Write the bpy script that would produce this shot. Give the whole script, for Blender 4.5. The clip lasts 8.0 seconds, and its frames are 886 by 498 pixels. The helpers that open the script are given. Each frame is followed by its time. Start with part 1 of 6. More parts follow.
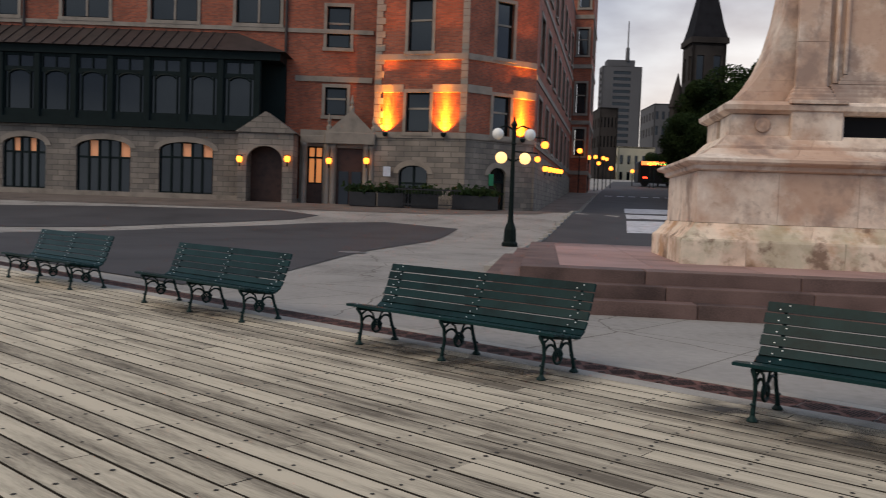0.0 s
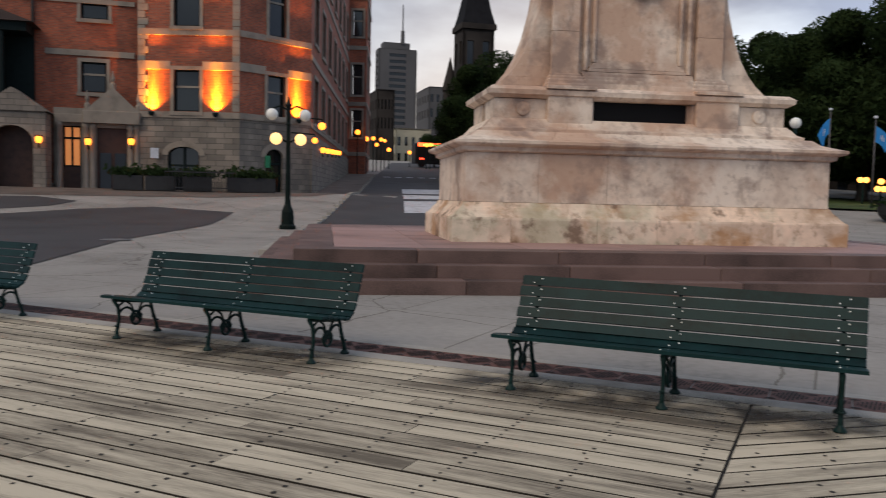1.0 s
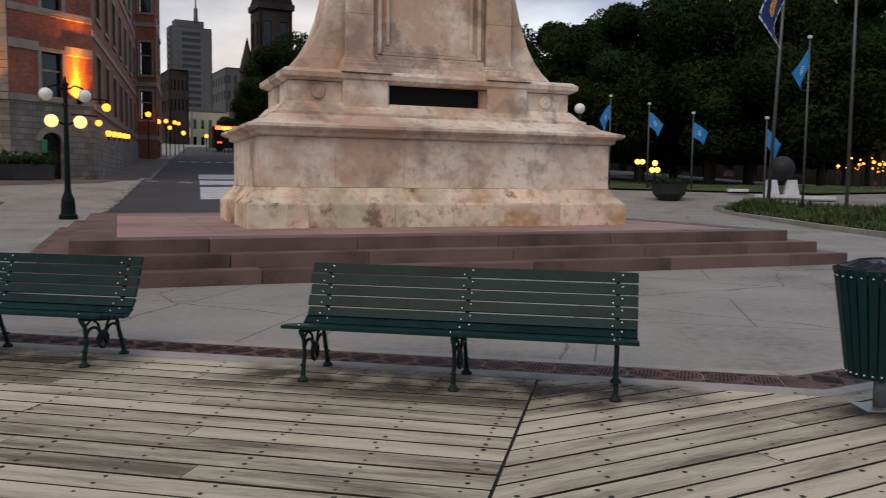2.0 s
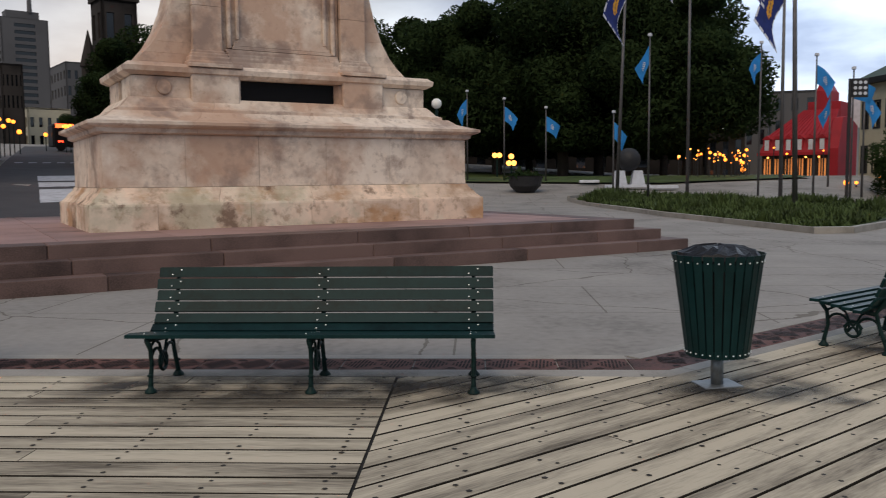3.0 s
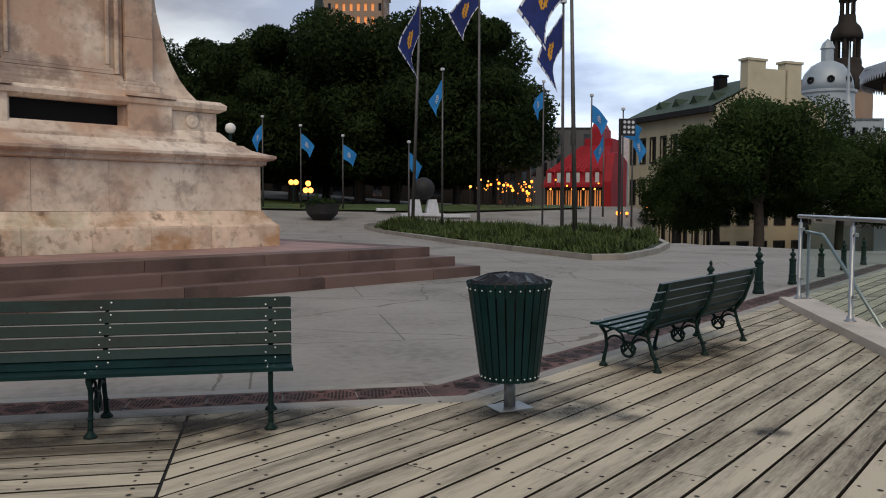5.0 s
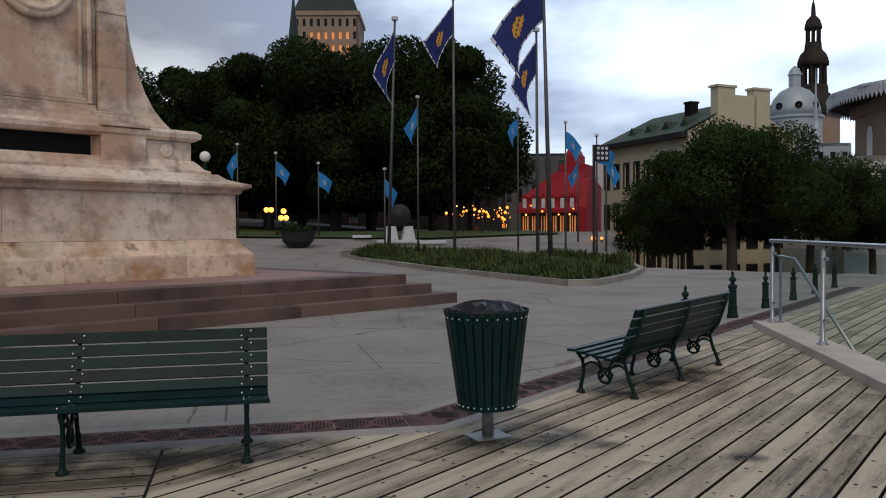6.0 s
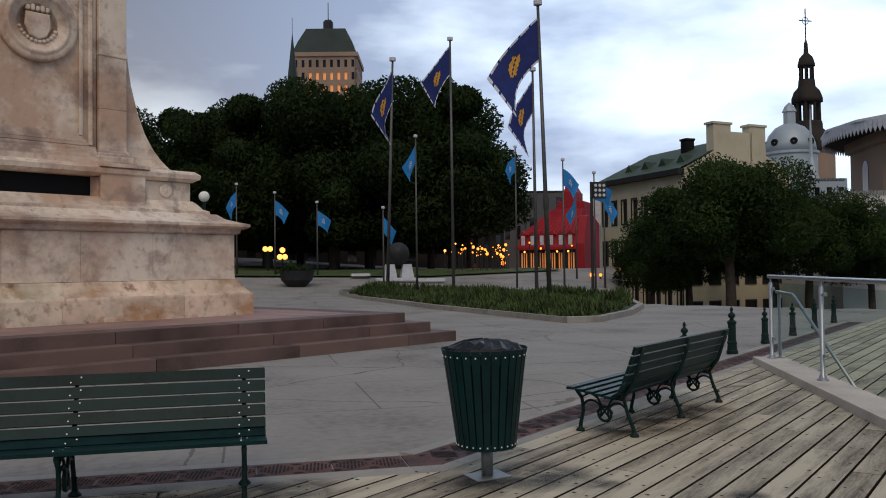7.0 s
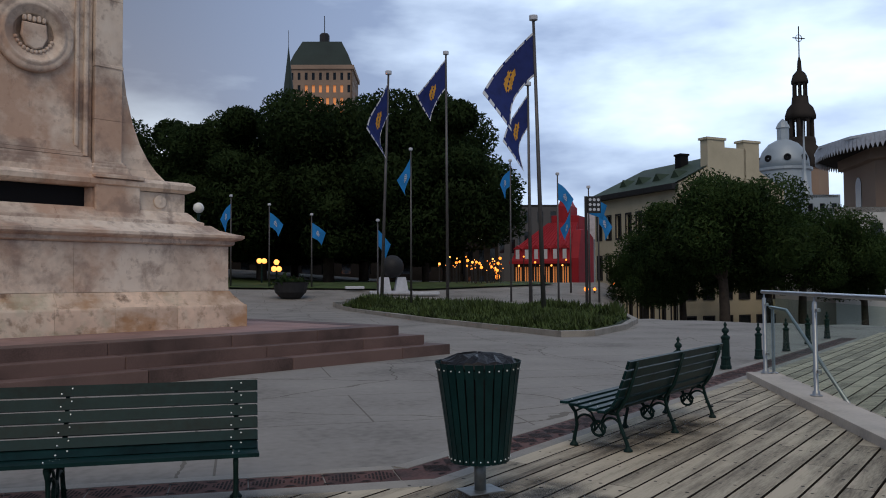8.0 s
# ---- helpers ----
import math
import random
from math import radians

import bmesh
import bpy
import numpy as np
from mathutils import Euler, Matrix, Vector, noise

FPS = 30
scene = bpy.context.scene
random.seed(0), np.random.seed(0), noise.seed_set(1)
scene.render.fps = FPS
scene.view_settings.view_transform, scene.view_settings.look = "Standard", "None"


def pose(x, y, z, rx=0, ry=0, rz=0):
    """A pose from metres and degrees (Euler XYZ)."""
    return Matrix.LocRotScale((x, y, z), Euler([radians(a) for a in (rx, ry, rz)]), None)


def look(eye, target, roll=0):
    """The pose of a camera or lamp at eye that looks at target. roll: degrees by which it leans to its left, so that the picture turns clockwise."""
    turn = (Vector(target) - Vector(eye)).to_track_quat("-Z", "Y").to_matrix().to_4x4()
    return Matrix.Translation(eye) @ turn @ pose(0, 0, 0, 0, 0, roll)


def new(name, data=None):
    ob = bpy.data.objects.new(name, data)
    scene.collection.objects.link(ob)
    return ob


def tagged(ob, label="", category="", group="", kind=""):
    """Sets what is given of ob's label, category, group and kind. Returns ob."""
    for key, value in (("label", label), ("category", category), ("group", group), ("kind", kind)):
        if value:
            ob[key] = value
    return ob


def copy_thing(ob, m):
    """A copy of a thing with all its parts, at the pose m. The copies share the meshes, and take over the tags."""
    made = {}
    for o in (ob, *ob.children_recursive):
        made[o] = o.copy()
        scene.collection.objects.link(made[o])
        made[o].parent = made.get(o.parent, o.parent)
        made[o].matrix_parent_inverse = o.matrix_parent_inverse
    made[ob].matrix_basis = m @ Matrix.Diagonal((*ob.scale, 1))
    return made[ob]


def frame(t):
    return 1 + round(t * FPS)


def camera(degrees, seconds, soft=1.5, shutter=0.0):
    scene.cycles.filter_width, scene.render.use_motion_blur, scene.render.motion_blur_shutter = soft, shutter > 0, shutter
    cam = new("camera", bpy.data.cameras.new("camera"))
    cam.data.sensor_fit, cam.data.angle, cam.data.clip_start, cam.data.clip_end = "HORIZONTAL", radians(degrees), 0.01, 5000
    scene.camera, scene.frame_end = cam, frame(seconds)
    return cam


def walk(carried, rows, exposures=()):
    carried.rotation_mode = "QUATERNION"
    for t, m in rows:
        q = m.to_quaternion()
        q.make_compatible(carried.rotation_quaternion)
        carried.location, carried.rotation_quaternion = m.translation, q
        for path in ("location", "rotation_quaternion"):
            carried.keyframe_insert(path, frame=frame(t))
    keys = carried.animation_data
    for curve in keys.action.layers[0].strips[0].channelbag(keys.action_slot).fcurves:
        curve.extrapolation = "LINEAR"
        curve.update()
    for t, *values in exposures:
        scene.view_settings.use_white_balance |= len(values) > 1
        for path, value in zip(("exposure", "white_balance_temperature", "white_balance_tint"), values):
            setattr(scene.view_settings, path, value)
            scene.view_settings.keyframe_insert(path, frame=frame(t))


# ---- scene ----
cam = camera(56.6, 8.0, soft=1.0, shutter=0.25)
PATH = [
    (0, (-0.014, -0.594, 1.526), (-1.31, 0.926, 1.424), 2.1),
    (0.5, (0.018, -0.532, 1.522), (-1.092, 1.127, 1.412), 1.7),
    (1, (0.073, -0.47, 1.529), (-0.781, 1.334, 1.398), 1.3),
    (1.5, (0.107, -0.368, 1.536), (-0.504, 1.53, 1.388), 1.2),
    (3, (0.208, -0.217, 1.551), (0.126, 1.774, 1.378), -0.5),
    (3.5, (0.195, -0.194, 1.555), (0.265, 1.799, 1.405), -0.2),
    (4, (0.181, -0.183, 1.561), (0.394, 1.802, 1.431), -0.1),
    (4.5, (0.199, -0.17, 1.566), (0.533, 1.798, 1.448), 0.2),
    (5, (0.2, -0.183, 1.565), (0.606, 1.773, 1.457), 0.2),
    (6.5, (0.194, -0.202, 1.595), (0.661, 1.742, 1.597), -0.5),
    (7, (0.201, -0.218, 1.594), (0.667, 1.727, 1.641), -0.7),
    (7.5, (0.198, -0.226, 1.592), (0.671, 1.716, 1.665), -0.7),
    (8, (0.202, -0.215, 1.592), (0.681, 1.725, 1.671), -0.3),
]
walk(cam, [(t, look(e, g, r)) for t, e, g, r in PATH], exposures=[(0.0, 0.30, 6900, 11), (1.6, 0.20, 6900, 11), (3.5, 0.17, 6950, 10), (4.8, 0.15, 7050, 9), (6.5, -0.24, 6800, 10), (7.3, -0.12, 6700, 10), (8.0, -0.36, 6350, 10)])

# ---- light: an overcast evening sky ----
world = bpy.data.worlds.new("evening_sky")
scene.world = world
world.use_nodes = True
wn, wl = world.node_tree.nodes, world.node_tree.links
wn.clear()
w_out, w_bg = wn.new("ShaderNodeOutputWorld"), wn.new("ShaderNodeBackground")
w_sky = wn.new("ShaderNodeTexSky")
w_sky.sky_type, w_sky.sun_disc = "NISHITA", False
w_sky.sun_elevation, w_sky.sun_rotation = radians(8), radians(-20)
w_co, w_map, w_noise, w_ramp = wn.new("ShaderNodeTexCoord"), wn.new("ShaderNodeMapping"), wn.new("ShaderNodeTexNoise"), wn.new("ShaderNodeValToRGB")
w_map.inputs["Scale"].default_value = (2.2, 2.2, 6.5)
w_map.inputs["Location"].default_value = (0.35, 0.2, 0.1)
w_noise.inputs["Scale"].default_value, w_noise.inputs["Detail"].default_value, w_noise.inputs["Roughness"].default_value = 1.25, 6, 0.5
w_ramp.color_ramp.elements[0].position, w_ramp.color_ramp.elements[0].color = 0.42, (2.3, 3.05, 4.8, 1)
w_ramp.color_ramp.elements[1].position, w_ramp.color_ramp.elements[1].color = 0.69, (8.4, 10.0, 12.0, 1)
w_mix = wn.new("ShaderNodeMix")
w_mix.data_type, w_mix.inputs[0].default_value = "RGBA", 0.88
wl.new(w_co.outputs["Generated"], w_map.inputs["Vector"])
wl.new(w_map.outputs[0], w_noise.inputs["Vector"])
wl.new(w_noise.outputs["Fac"], w_ramp.inputs["Fac"])
wl.new(w_sky.outputs[0], w_mix.inputs[6])
wl.new(w_ramp.outputs[0], w_mix.inputs[7])
# the west is brighter than the rest of the sky
w_dot, w_glow, w_mul = wn.new("ShaderNodeVectorMath"), wn.new("ShaderNodeMapRange"), wn.new("ShaderNodeMix")
w_dot.operation = "DOT_PRODUCT"
w_dot.inputs[1].default_value = (0.58, 0.78, 0.22)
w_glow.inputs["From Min"].default_value, w_glow.inputs["From Max"].default_value = 0.68, 1.0
w_glow.inputs["To Min"].default_value, w_glow.inputs["To Max"].default_value = 0.80, 1.85
w_glow.interpolation_type = "SMOOTHSTEP"
w_mul.data_type, w_mul.blend_type, w_mul.inputs[0].default_value = "RGBA", "MULTIPLY", 1.0
wl.new(w_co.outputs["Generated"], w_dot.inputs[0])
wl.new(w_dot.outputs["Value"], w_glow.inputs["Value"])
wl.new(w_mix.outputs[2], w_mul.inputs[6])
wl.new(w_glow.outputs[0], w_mul.inputs[7])
wl.new(w_mul.outputs[2], w_bg.inputs["Color"])
w_bg.inputs["Strength"].default_value = 0.1
wl.new(w_bg.outputs[0], w_out.inputs[0])
sun = new("sun", bpy.data.lights.new("sun", "SUN"))
sun.data.energy, sun.data.angle, sun.data.color = 1.25, radians(40), (1.0, 0.82, 0.62)
sun.matrix_world = look((-10, -30, 40), (0, 10, 0))


# ---- materials ----
def mat(name, color, rough=0.7, vary=0.15, scale=3.0, bump=0.1, metal=0.0, fine=40.0, second=None, per_piece=0.0, emit=0.0, stretch=(1, 1, 1), spec=0.35, islands=False):
    m = bpy.data.materials.new(name)
    m.use_nodes = True
    n, l = m.node_tree.nodes, m.node_tree.links
    b = n["Principled BSDF"]
    b.inputs["Roughness"].default_value, b.inputs["Metallic"].default_value, b.inputs["Specular IOR Level"].default_value = rough, metal, spec
    co, mp = n.new("ShaderNodeTexCoord"), n.new("ShaderNodeMapping")
    mp.inputs["Scale"].default_value = stretch
    l.new(co.outputs["Object"], mp.inputs["Vector"])
    big, small = n.new("ShaderNodeTexNoise"), n.new("ShaderNodeTexNoise")
    big.inputs["Scale"].default_value, big.inputs["Detail"].default_value = scale, 5
    small.inputs["Scale"].default_value, small.inputs["Detail"].default_value = fine, 3
    l.new(mp.outputs[0], big.inputs["Vector"]), l.new(mp.outputs[0], small.inputs["Vector"])
    add = n.new("ShaderNodeMath")
    add.operation = "MULTIPLY_ADD"
    add.inputs[1].default_value = 0.45
    l.new(small.outputs["Fac"], add.inputs[0]), l.new(big.outputs["Fac"], add.inputs[2])
    fac = add.outputs[0]
    if per_piece:
        info, pm, far, mv = n.new("ShaderNodeNewGeometry" if islands else "ShaderNodeObjectInfo"), n.new("ShaderNodeMath"), n.new("ShaderNodeMath"), n.new("ShaderNodeVectorMath")
        chance = info.outputs["Random Per Island" if islands else "Random"]
        far.operation, far.inputs[1].default_value = "MULTIPLY", 43.0
        l.new(chance, far.inputs[0]), l.new(mp.outputs[0], mv.inputs[0]), l.new(far.outputs[0], mv.inputs[1])
        l.new(mv.outputs[0], big.inputs["Vector"]), l.new(mv.outputs[0], small.inputs["Vector"])
        pm.operation = "MULTIPLY_ADD"
        pm.inputs[1].default_value = per_piece
        l.new(chance, pm.inputs[0]), l.new(fac, pm.inputs[2])
        fac = pm.outputs[0]
    ramp = n.new("ShaderNodeValToRGB")
    e = ramp.color_ramp.elements
    dark = second or tuple(c * (1 - 2.2 * vary) for c in color)
    light = tuple(min(1, c * (1 + 1.2 * vary)) for c in color)
    shift = per_piece / 2
    e[0].position, e[0].color = 0.42 + shift, (*dark, 1)
    e[1].position, e[1].color = 0.98 + shift, (*light, 1)
    mid = ramp.color_ramp.elements.new(0.68 + shift)
    mid.color = (*color, 1)
    l.new(fac, ramp.inputs["Fac"]), l.new(ramp.outputs[0], b.inputs["Base Color"])
    if bump:
        bp = n.new("ShaderNodeBump")
        bp.inputs["Strength"].default_value, bp.inputs["Distance"].default_value = bump, 0.01
        l.new(add.outputs[0], bp.inputs["Height"]), l.new(bp.outputs[0], b.inputs["Normal"])
    if emit:
        b.inputs["Emission Color"].default_value, b.inputs["Emission Strength"].default_value = (*color, 1), emit
    return m


def coursed(name, color, color2, joint, width, height, size, rough=0.85, bump=0.5, offset=0.5):
    """Coursed masonry on upright walls, laid along x + y and up z."""
    m = bpy.data.materials.new(name)
    m.use_nodes = True
    n, l = m.node_tree.nodes, m.node_tree.links
    b = n["Principled BSDF"]
    b.inputs["Roughness"].default_value = rough
    co, sep, s, cb, br, ns, mx, bp = (n.new("ShaderNode" + k) for k in ("TexCoord", "SeparateXYZ", "Math", "CombineXYZ", "TexBrick", "TexNoise", "Mix", "Bump"))
    l.new(co.outputs["Object"], sep.inputs[0])
    l.new(sep.outputs[0], s.inputs[0]), l.new(sep.outputs[1], s.inputs[1])
    l.new(s.outputs[0], cb.inputs[0]), l.new(sep.outputs[2], cb.inputs[1]), l.new(cb.outputs[0], br.inputs["Vector"])
    br.offset = offset
    br.inputs["Color1"].default_value, br.inputs["Color2"].default_value, br.inputs["Mortar"].default_value = (*color, 1), (*color2, 1), (*joint, 1)
    br.inputs["Scale"].default_value, br.inputs["Mortar Size"].default_value = 1.0, size
    br.inputs["Brick Width"].default_value, br.inputs["Row Height"].default_value, br.inputs["Bias"].default_value = width, height, 0.0
    l.new(co.outputs["Object"], ns.inputs["Vector"])
    ns.inputs["Scale"].default_value, ns.inputs["Detail"].default_value = 0.9, 6
    mx.data_type, mx.blend_type, mx.inputs[0].default_value = "RGBA", "OVERLAY", 0.65
    l.new(br.outputs["Color"], mx.inputs[6]), l.new(ns.outputs["Fac"], mx.inputs[7]), l.new(mx.outputs[2], b.inputs["Base Color"])
    bp.inputs["Strength"].default_value, bp.inputs["Distance"].default_value, bp.invert = bump, 0.03, True
    l.new(br.outputs["Fac"], bp.inputs["Height"]), l.new(bp.outputs[0], b.inputs["Normal"])
    return m


def glow(name, color, strength):
    m = bpy.data.materials.new(name)
    m.use_nodes = True
    b = m.node_tree.nodes["Principled BSDF"]
    b.inputs["Base Color"].default_value, b.inputs["Emission Color"].default_value = (*color, 1), (*color, 1)
    b.inputs["Emission Strength"].default_value = strength
    return m


def clear_glass(name, tint, alpha):
    m = bpy.data.materials.new(name)
    m.use_nodes = True
    n, l = m.node_tree.nodes, m.node_tree.links
    n.clear()
    out, mix, tr, gl = (n.new("ShaderNode" + k) for k in ("OutputMaterial", "MixShader", "BsdfTransparent", "BsdfGlossy"))
    tr.inputs[0].default_value, gl.inputs["Roughness"].default_value = (*tint, 1), 0.02
    mix.inputs[0].default_value = alpha
    l.new(tr.outputs[0], mix.inputs[1]), l.new(gl.outputs[0], mix.inputs[2]), l.new(mix.outputs[0], out.inputs[0])
    return m


M_BOARD = mat("weathered_board", (0.375, 0.325, 0.245), 0.8, 0.33, 0.9, 0.5, fine=9, second=(0.135, 0.112, 0.083), per_piece=0.26, stretch=(1.0, 9.0, 1.0), spec=0.25)
M_BOARD_FAR = mat("weathered_board_rows", (0.375, 0.325, 0.245), 0.8, 0.33, 0.9, 0.5, fine=9, second=(0.135, 0.112, 0.083), per_piece=0.26, stretch=(1.0, 9.0, 1.0), spec=0.25, islands=True)
M_EDGE = mat("grimy_board_edge", (0.03, 0.026, 0.021), 0.9, 0.2, 4, spec=0.05)
M_UNDER = mat("dark_underside", (0.02, 0.018, 0.016), 0.9, 0.2, 2)
M_NAIL = mat("nail_hole", (0.03, 0.025, 0.02), 0.8, 0.1, 5)
M_PLAZA = mat("grey_paving", (0.255, 0.238, 0.218), 0.8, 0.2, 0.45, 0.3, fine=9, spec=0.2)


def add_cracks(m, size, width):
    """Joints and cracks across large paving, as thin dark lines."""
    n, l = m.node_tree.nodes, m.node_tree.links
    b = n["Principled BSDF"]
    src = b.inputs["Base Color"].links[0].from_socket
    co, wob, add, vo, br, cmp, lim, mx = (n.new("ShaderNode" + k) for k in ("TexCoord", "TexNoise", "MixRGB", "TexVoronoi", "TexBrick", "Math", "Math", "MixRGB"))
    l.new(co.outputs["Object"], wob.inputs["Vector"])
    wob.inputs["Scale"].default_value, wob.inputs["Detail"].default_value = 1.6, 5
    add.blend_type, add.inputs[0].default_value = "ADD", 0.35
    l.new(co.outputs["Object"], add.inputs[1]), l.new(wob.outputs["Color"], add.inputs[2])
    vo.feature = "DISTANCE_TO_EDGE"
    vo.inputs["Scale"].default_value = size
    l.new(add.outputs[0], vo.inputs["Vector"])
    cmp.operation, cmp.inputs[1].default_value = "LESS_THAN", width
    l.new(vo.outputs["Distance"], cmp.inputs[0])
    l.new(co.outputs["Object"], br.inputs["Vector"])
    br.inputs["Scale"].default_value, br.inputs["Brick Width"].default_value, br.inputs["Row Height"].default_value, br.inputs["Mortar Size"].default_value = 1.0, 3.4, 2.3, 0.012
    lim.operation = "MAXIMUM"
    l.new(cmp.outputs[0], lim.inputs[0]), l.new(br.outputs["Fac"], lim.inputs[1])
    mx.blend_type = "MULTIPLY"
    mx.inputs[2].default_value = (0.55, 0.53, 0.5, 1)
    l.new(lim.outputs[0], mx.inputs[0]), l.new(src, mx.inputs[1]), l.new(mx.outputs[0], b.inputs["Base Color"])


add_cracks(M_PLAZA, 0.28, 0.004)
M_CURB = mat("pale_granite", (0.28, 0.26, 0.23), 0.75, 0.15, 2, 0.2, per_piece=0.2)
M_SETTS = mat("brown_setts", (0.115, 0.092, 0.078), 0.8, 0.25, 0.6, 0.4, fine=14)
M_KERB = mat("pale_concrete", (0.52, 0.46, 0.40), 0.8, 0.14, 1.5, 0.25, fine=20)
M_ASPHALT = mat("worn_asphalt", (0.046, 0.043, 0.045), 0.8, 0.2, 0.4, 0.3, fine=30)
M_PAINT = mat("road_paint", (0.42, 0.42, 0.44), 0.8, 0.2, 2)
M_GRATE = mat("rusty_cast_iron", (0.105, 0.045, 0.035), 0.7, 0.35, 2.5, 0.3, metal=0.2, per_piece=0.25)
M_SLOT = mat("grate_slot", (0.02, 0.013, 0.012), 0.9, 0.1, 5)
M_STONE = mat("weathered_limestone", (0.66, 0.545, 0.45), 0.85, 0.24, 0.8, 0.6, fine=9, second=(0.46, 0.35, 0.285), per_piece=0.10, spec=0.2)
M_STAIN = mat("stained_limestone", (0.64, 0.49, 0.38), 0.85, 0.3, 1.3, 0.7, fine=6, second=(0.33, 0.20, 0.115), per_piece=0.12, spec=0.2)


def add_patches(m, color, scale, low, high, amount, stretch=(1, 1, 1)):
    """Weathering in patches of their own shape: lime runs, lichen, rust."""
    n, l = m.node_tree.nodes, m.node_tree.links
    b = n["Principled BSDF"]
    src = b.inputs["Base Color"].links[0].from_socket
    co, mp, ns, rg, mx = (n.new("ShaderNode" + k) for k in ("TexCoord", "Mapping", "TexNoise", "MapRange", "MixRGB"))
    mp.inputs["Scale"].default_value = stretch
    mp.inputs["Location"].default_value = (scale, 2.7 * scale, low * 9)
    ns.inputs["Scale"].default_value, ns.inputs["Detail"].default_value, ns.inputs["Roughness"].default_value = scale, 7, 0.62
    rg.inputs["From Min"].default_value, rg.inputs["From Max"].default_value, rg.inputs["To Max"].default_value = low, high, amount
    mx.inputs[2].default_value = (*color, 1)
    l.new(co.outputs["Object"], mp.inputs["Vector"]), l.new(mp.outputs[0], ns.inputs["Vector"]), l.new(ns.outputs["Fac"], rg.inputs["Value"])
    l.new(rg.outputs[0], mx.inputs[0]), l.new(src, mx.inputs[1]), l.new(mx.outputs[0], b.inputs["Base Color"])


add_patches(M_STONE, (0.80, 0.70, 0.60), 0.9, 0.50, 0.60, 0.8, (1, 1, 0.55))
add_patches(M_STONE, (0.74, 0.62, 0.51), 4.5, 0.50, 0.62, 0.55)
add_patches(M_STONE, (0.33, 0.24, 0.19), 7.0, 0.56, 0.70, 0.6)
add_patches(M_STONE, (0.46, 0.27, 0.18), 0.6, 0.49, 0.60, 0.7)
add_patches(M_STONE, (0.27, 0.195, 0.165), 1.5, 0.51, 0.64, 0.75)
add_patches(M_STONE, (0.22, 0.165, 0.145), 3.4, 0.60, 0.70, 0.6, (1, 1, 0.5))
add_patches(M_STAIN, (0.76, 0.64, 0.51), 1.3, 0.50, 0.58, 0.85, (1, 1, 0.7))
add_patches(M_STAIN, (0.36, 0.24, 0.16), 6.0, 0.53, 0.66, 0.65)
add_patches(M_STAIN, (0.44, 0.23, 0.10), 1.0, 0.52, 0.62, 0.75, (1, 1, 1.6))
add_patches(M_STAIN, (0.44, 0.42, 0.30), 0.8, 0.55, 0.63, 0.6)
add_patches(M_STAIN, (0.16, 0.10, 0.07), 2.4, 0.57, 0.66, 0.8)
M_STEP = mat("red_granite_step", (0.125, 0.078, 0.067), 0.6, 0.3, 1.1, 0.3, fine=60, per_piece=0.2)
M_TOP = mat("pink_granite_slab", (0.285, 0.175, 0.155), 0.6, 0.2, 0.8, 0.25, fine=60, per_piece=0.3)
M_BLACK = mat("black_plaque", (0.008, 0.0075, 0.008), 0.5, 0.1, 2, 0.0, spec=0.1)
M_GREEN = mat("dark_green_paint", (0.0042, 0.022, 0.0225), 0.40, 0.25, 3, 0.12, fine=25, per_piece=0.2, spec=0.14)
M_IRON = mat("green_cast_iron", (0.006, 0.021, 0.019), 0.5, 0.25, 8, 0.2, spec=0.15)
M_LAMP_IRON = mat("black_green_cast_iron", (0.005, 0.010, 0.009), 0.6, 0.25, 8, 0.2, spec=0.1)
M_BOLT = mat("bright_bolt", (0.72, 0.75, 0.74), 0.3, 0.1, 5, 0, metal=0.3)
M_GALV = mat("galvanised_steel", (0.22, 0.235, 0.24), 0.45, 0.15, 8, 0.05, metal=0.7)
M_STEEL = mat("brushed_steel", (0.36, 0.37, 0.38), 0.35, 0.06, 8, 0.0, metal=0.9)
M_BAG = mat("black_plastic_bag", (0.010, 0.010, 0.012), 0.42, 0.2, 12, 0.9, spec=0.2)
M_GLASS = clear_glass("clear_glass", (0.86, 0.92, 0.90), 0.045)
M_WINDOW = mat("dark_window_glass", (0.008, 0.010, 0.012), 0.06, 0.1, 0.5, 0.0, spec=0.5)
M_BRICK = coursed("orange_brick", (0.34, 0.082, 0.038), (0.19, 0.048, 0.028), (0.17, 0.10, 0.07), 0.22, 0.075, 0.008, bump=0.25)
M_ASHLAR = coursed("rough_grey_stone", (0.225, 0.19, 0.158), (0.135, 0.118, 0.102), (0.10, 0.09, 0.078), 0.58, 0.27, 0.014, bump=0.8)
M_TRIM = mat("grey_stone_trim", (0.235, 0.20, 0.165), 0.8, 0.2, 1.5, 0.3)
M_COPPER = mat("dark_brown_roofing", (0.032, 0.022, 0.020), 0.55, 0.3, 2, 0.2)
M_FRAME = mat("dark_green_frame", (0.008, 0.014, 0.014), 0.55, 0.15, 4, spec=0.08)
M_DOOR = mat("dark_wood_door", (0.05, 0.022, 0.015), 0.5, 0.25, 4)
M_AMBER = glow("amber_lamp", (1.0, 0.26, 0.03), 3.0)
M_WARM = glow("warm_lamp", (1.0, 0.38, 0.08), 2.8)
M_LIT_PANE_BAY = glow("lit_window", (1.0, 0.36, 0.11), 0.3)
# warm reflections in the arched windows' upper panes, put in as a faint glow
M_REFLECTION = glow("warm_reflection_glow", (1.0, 0.42, 0.2), 0.05)
M_GLOBE = mat("white_globe", (0.80, 0.79, 0.74), 0.25, 0.03, 2, 0)
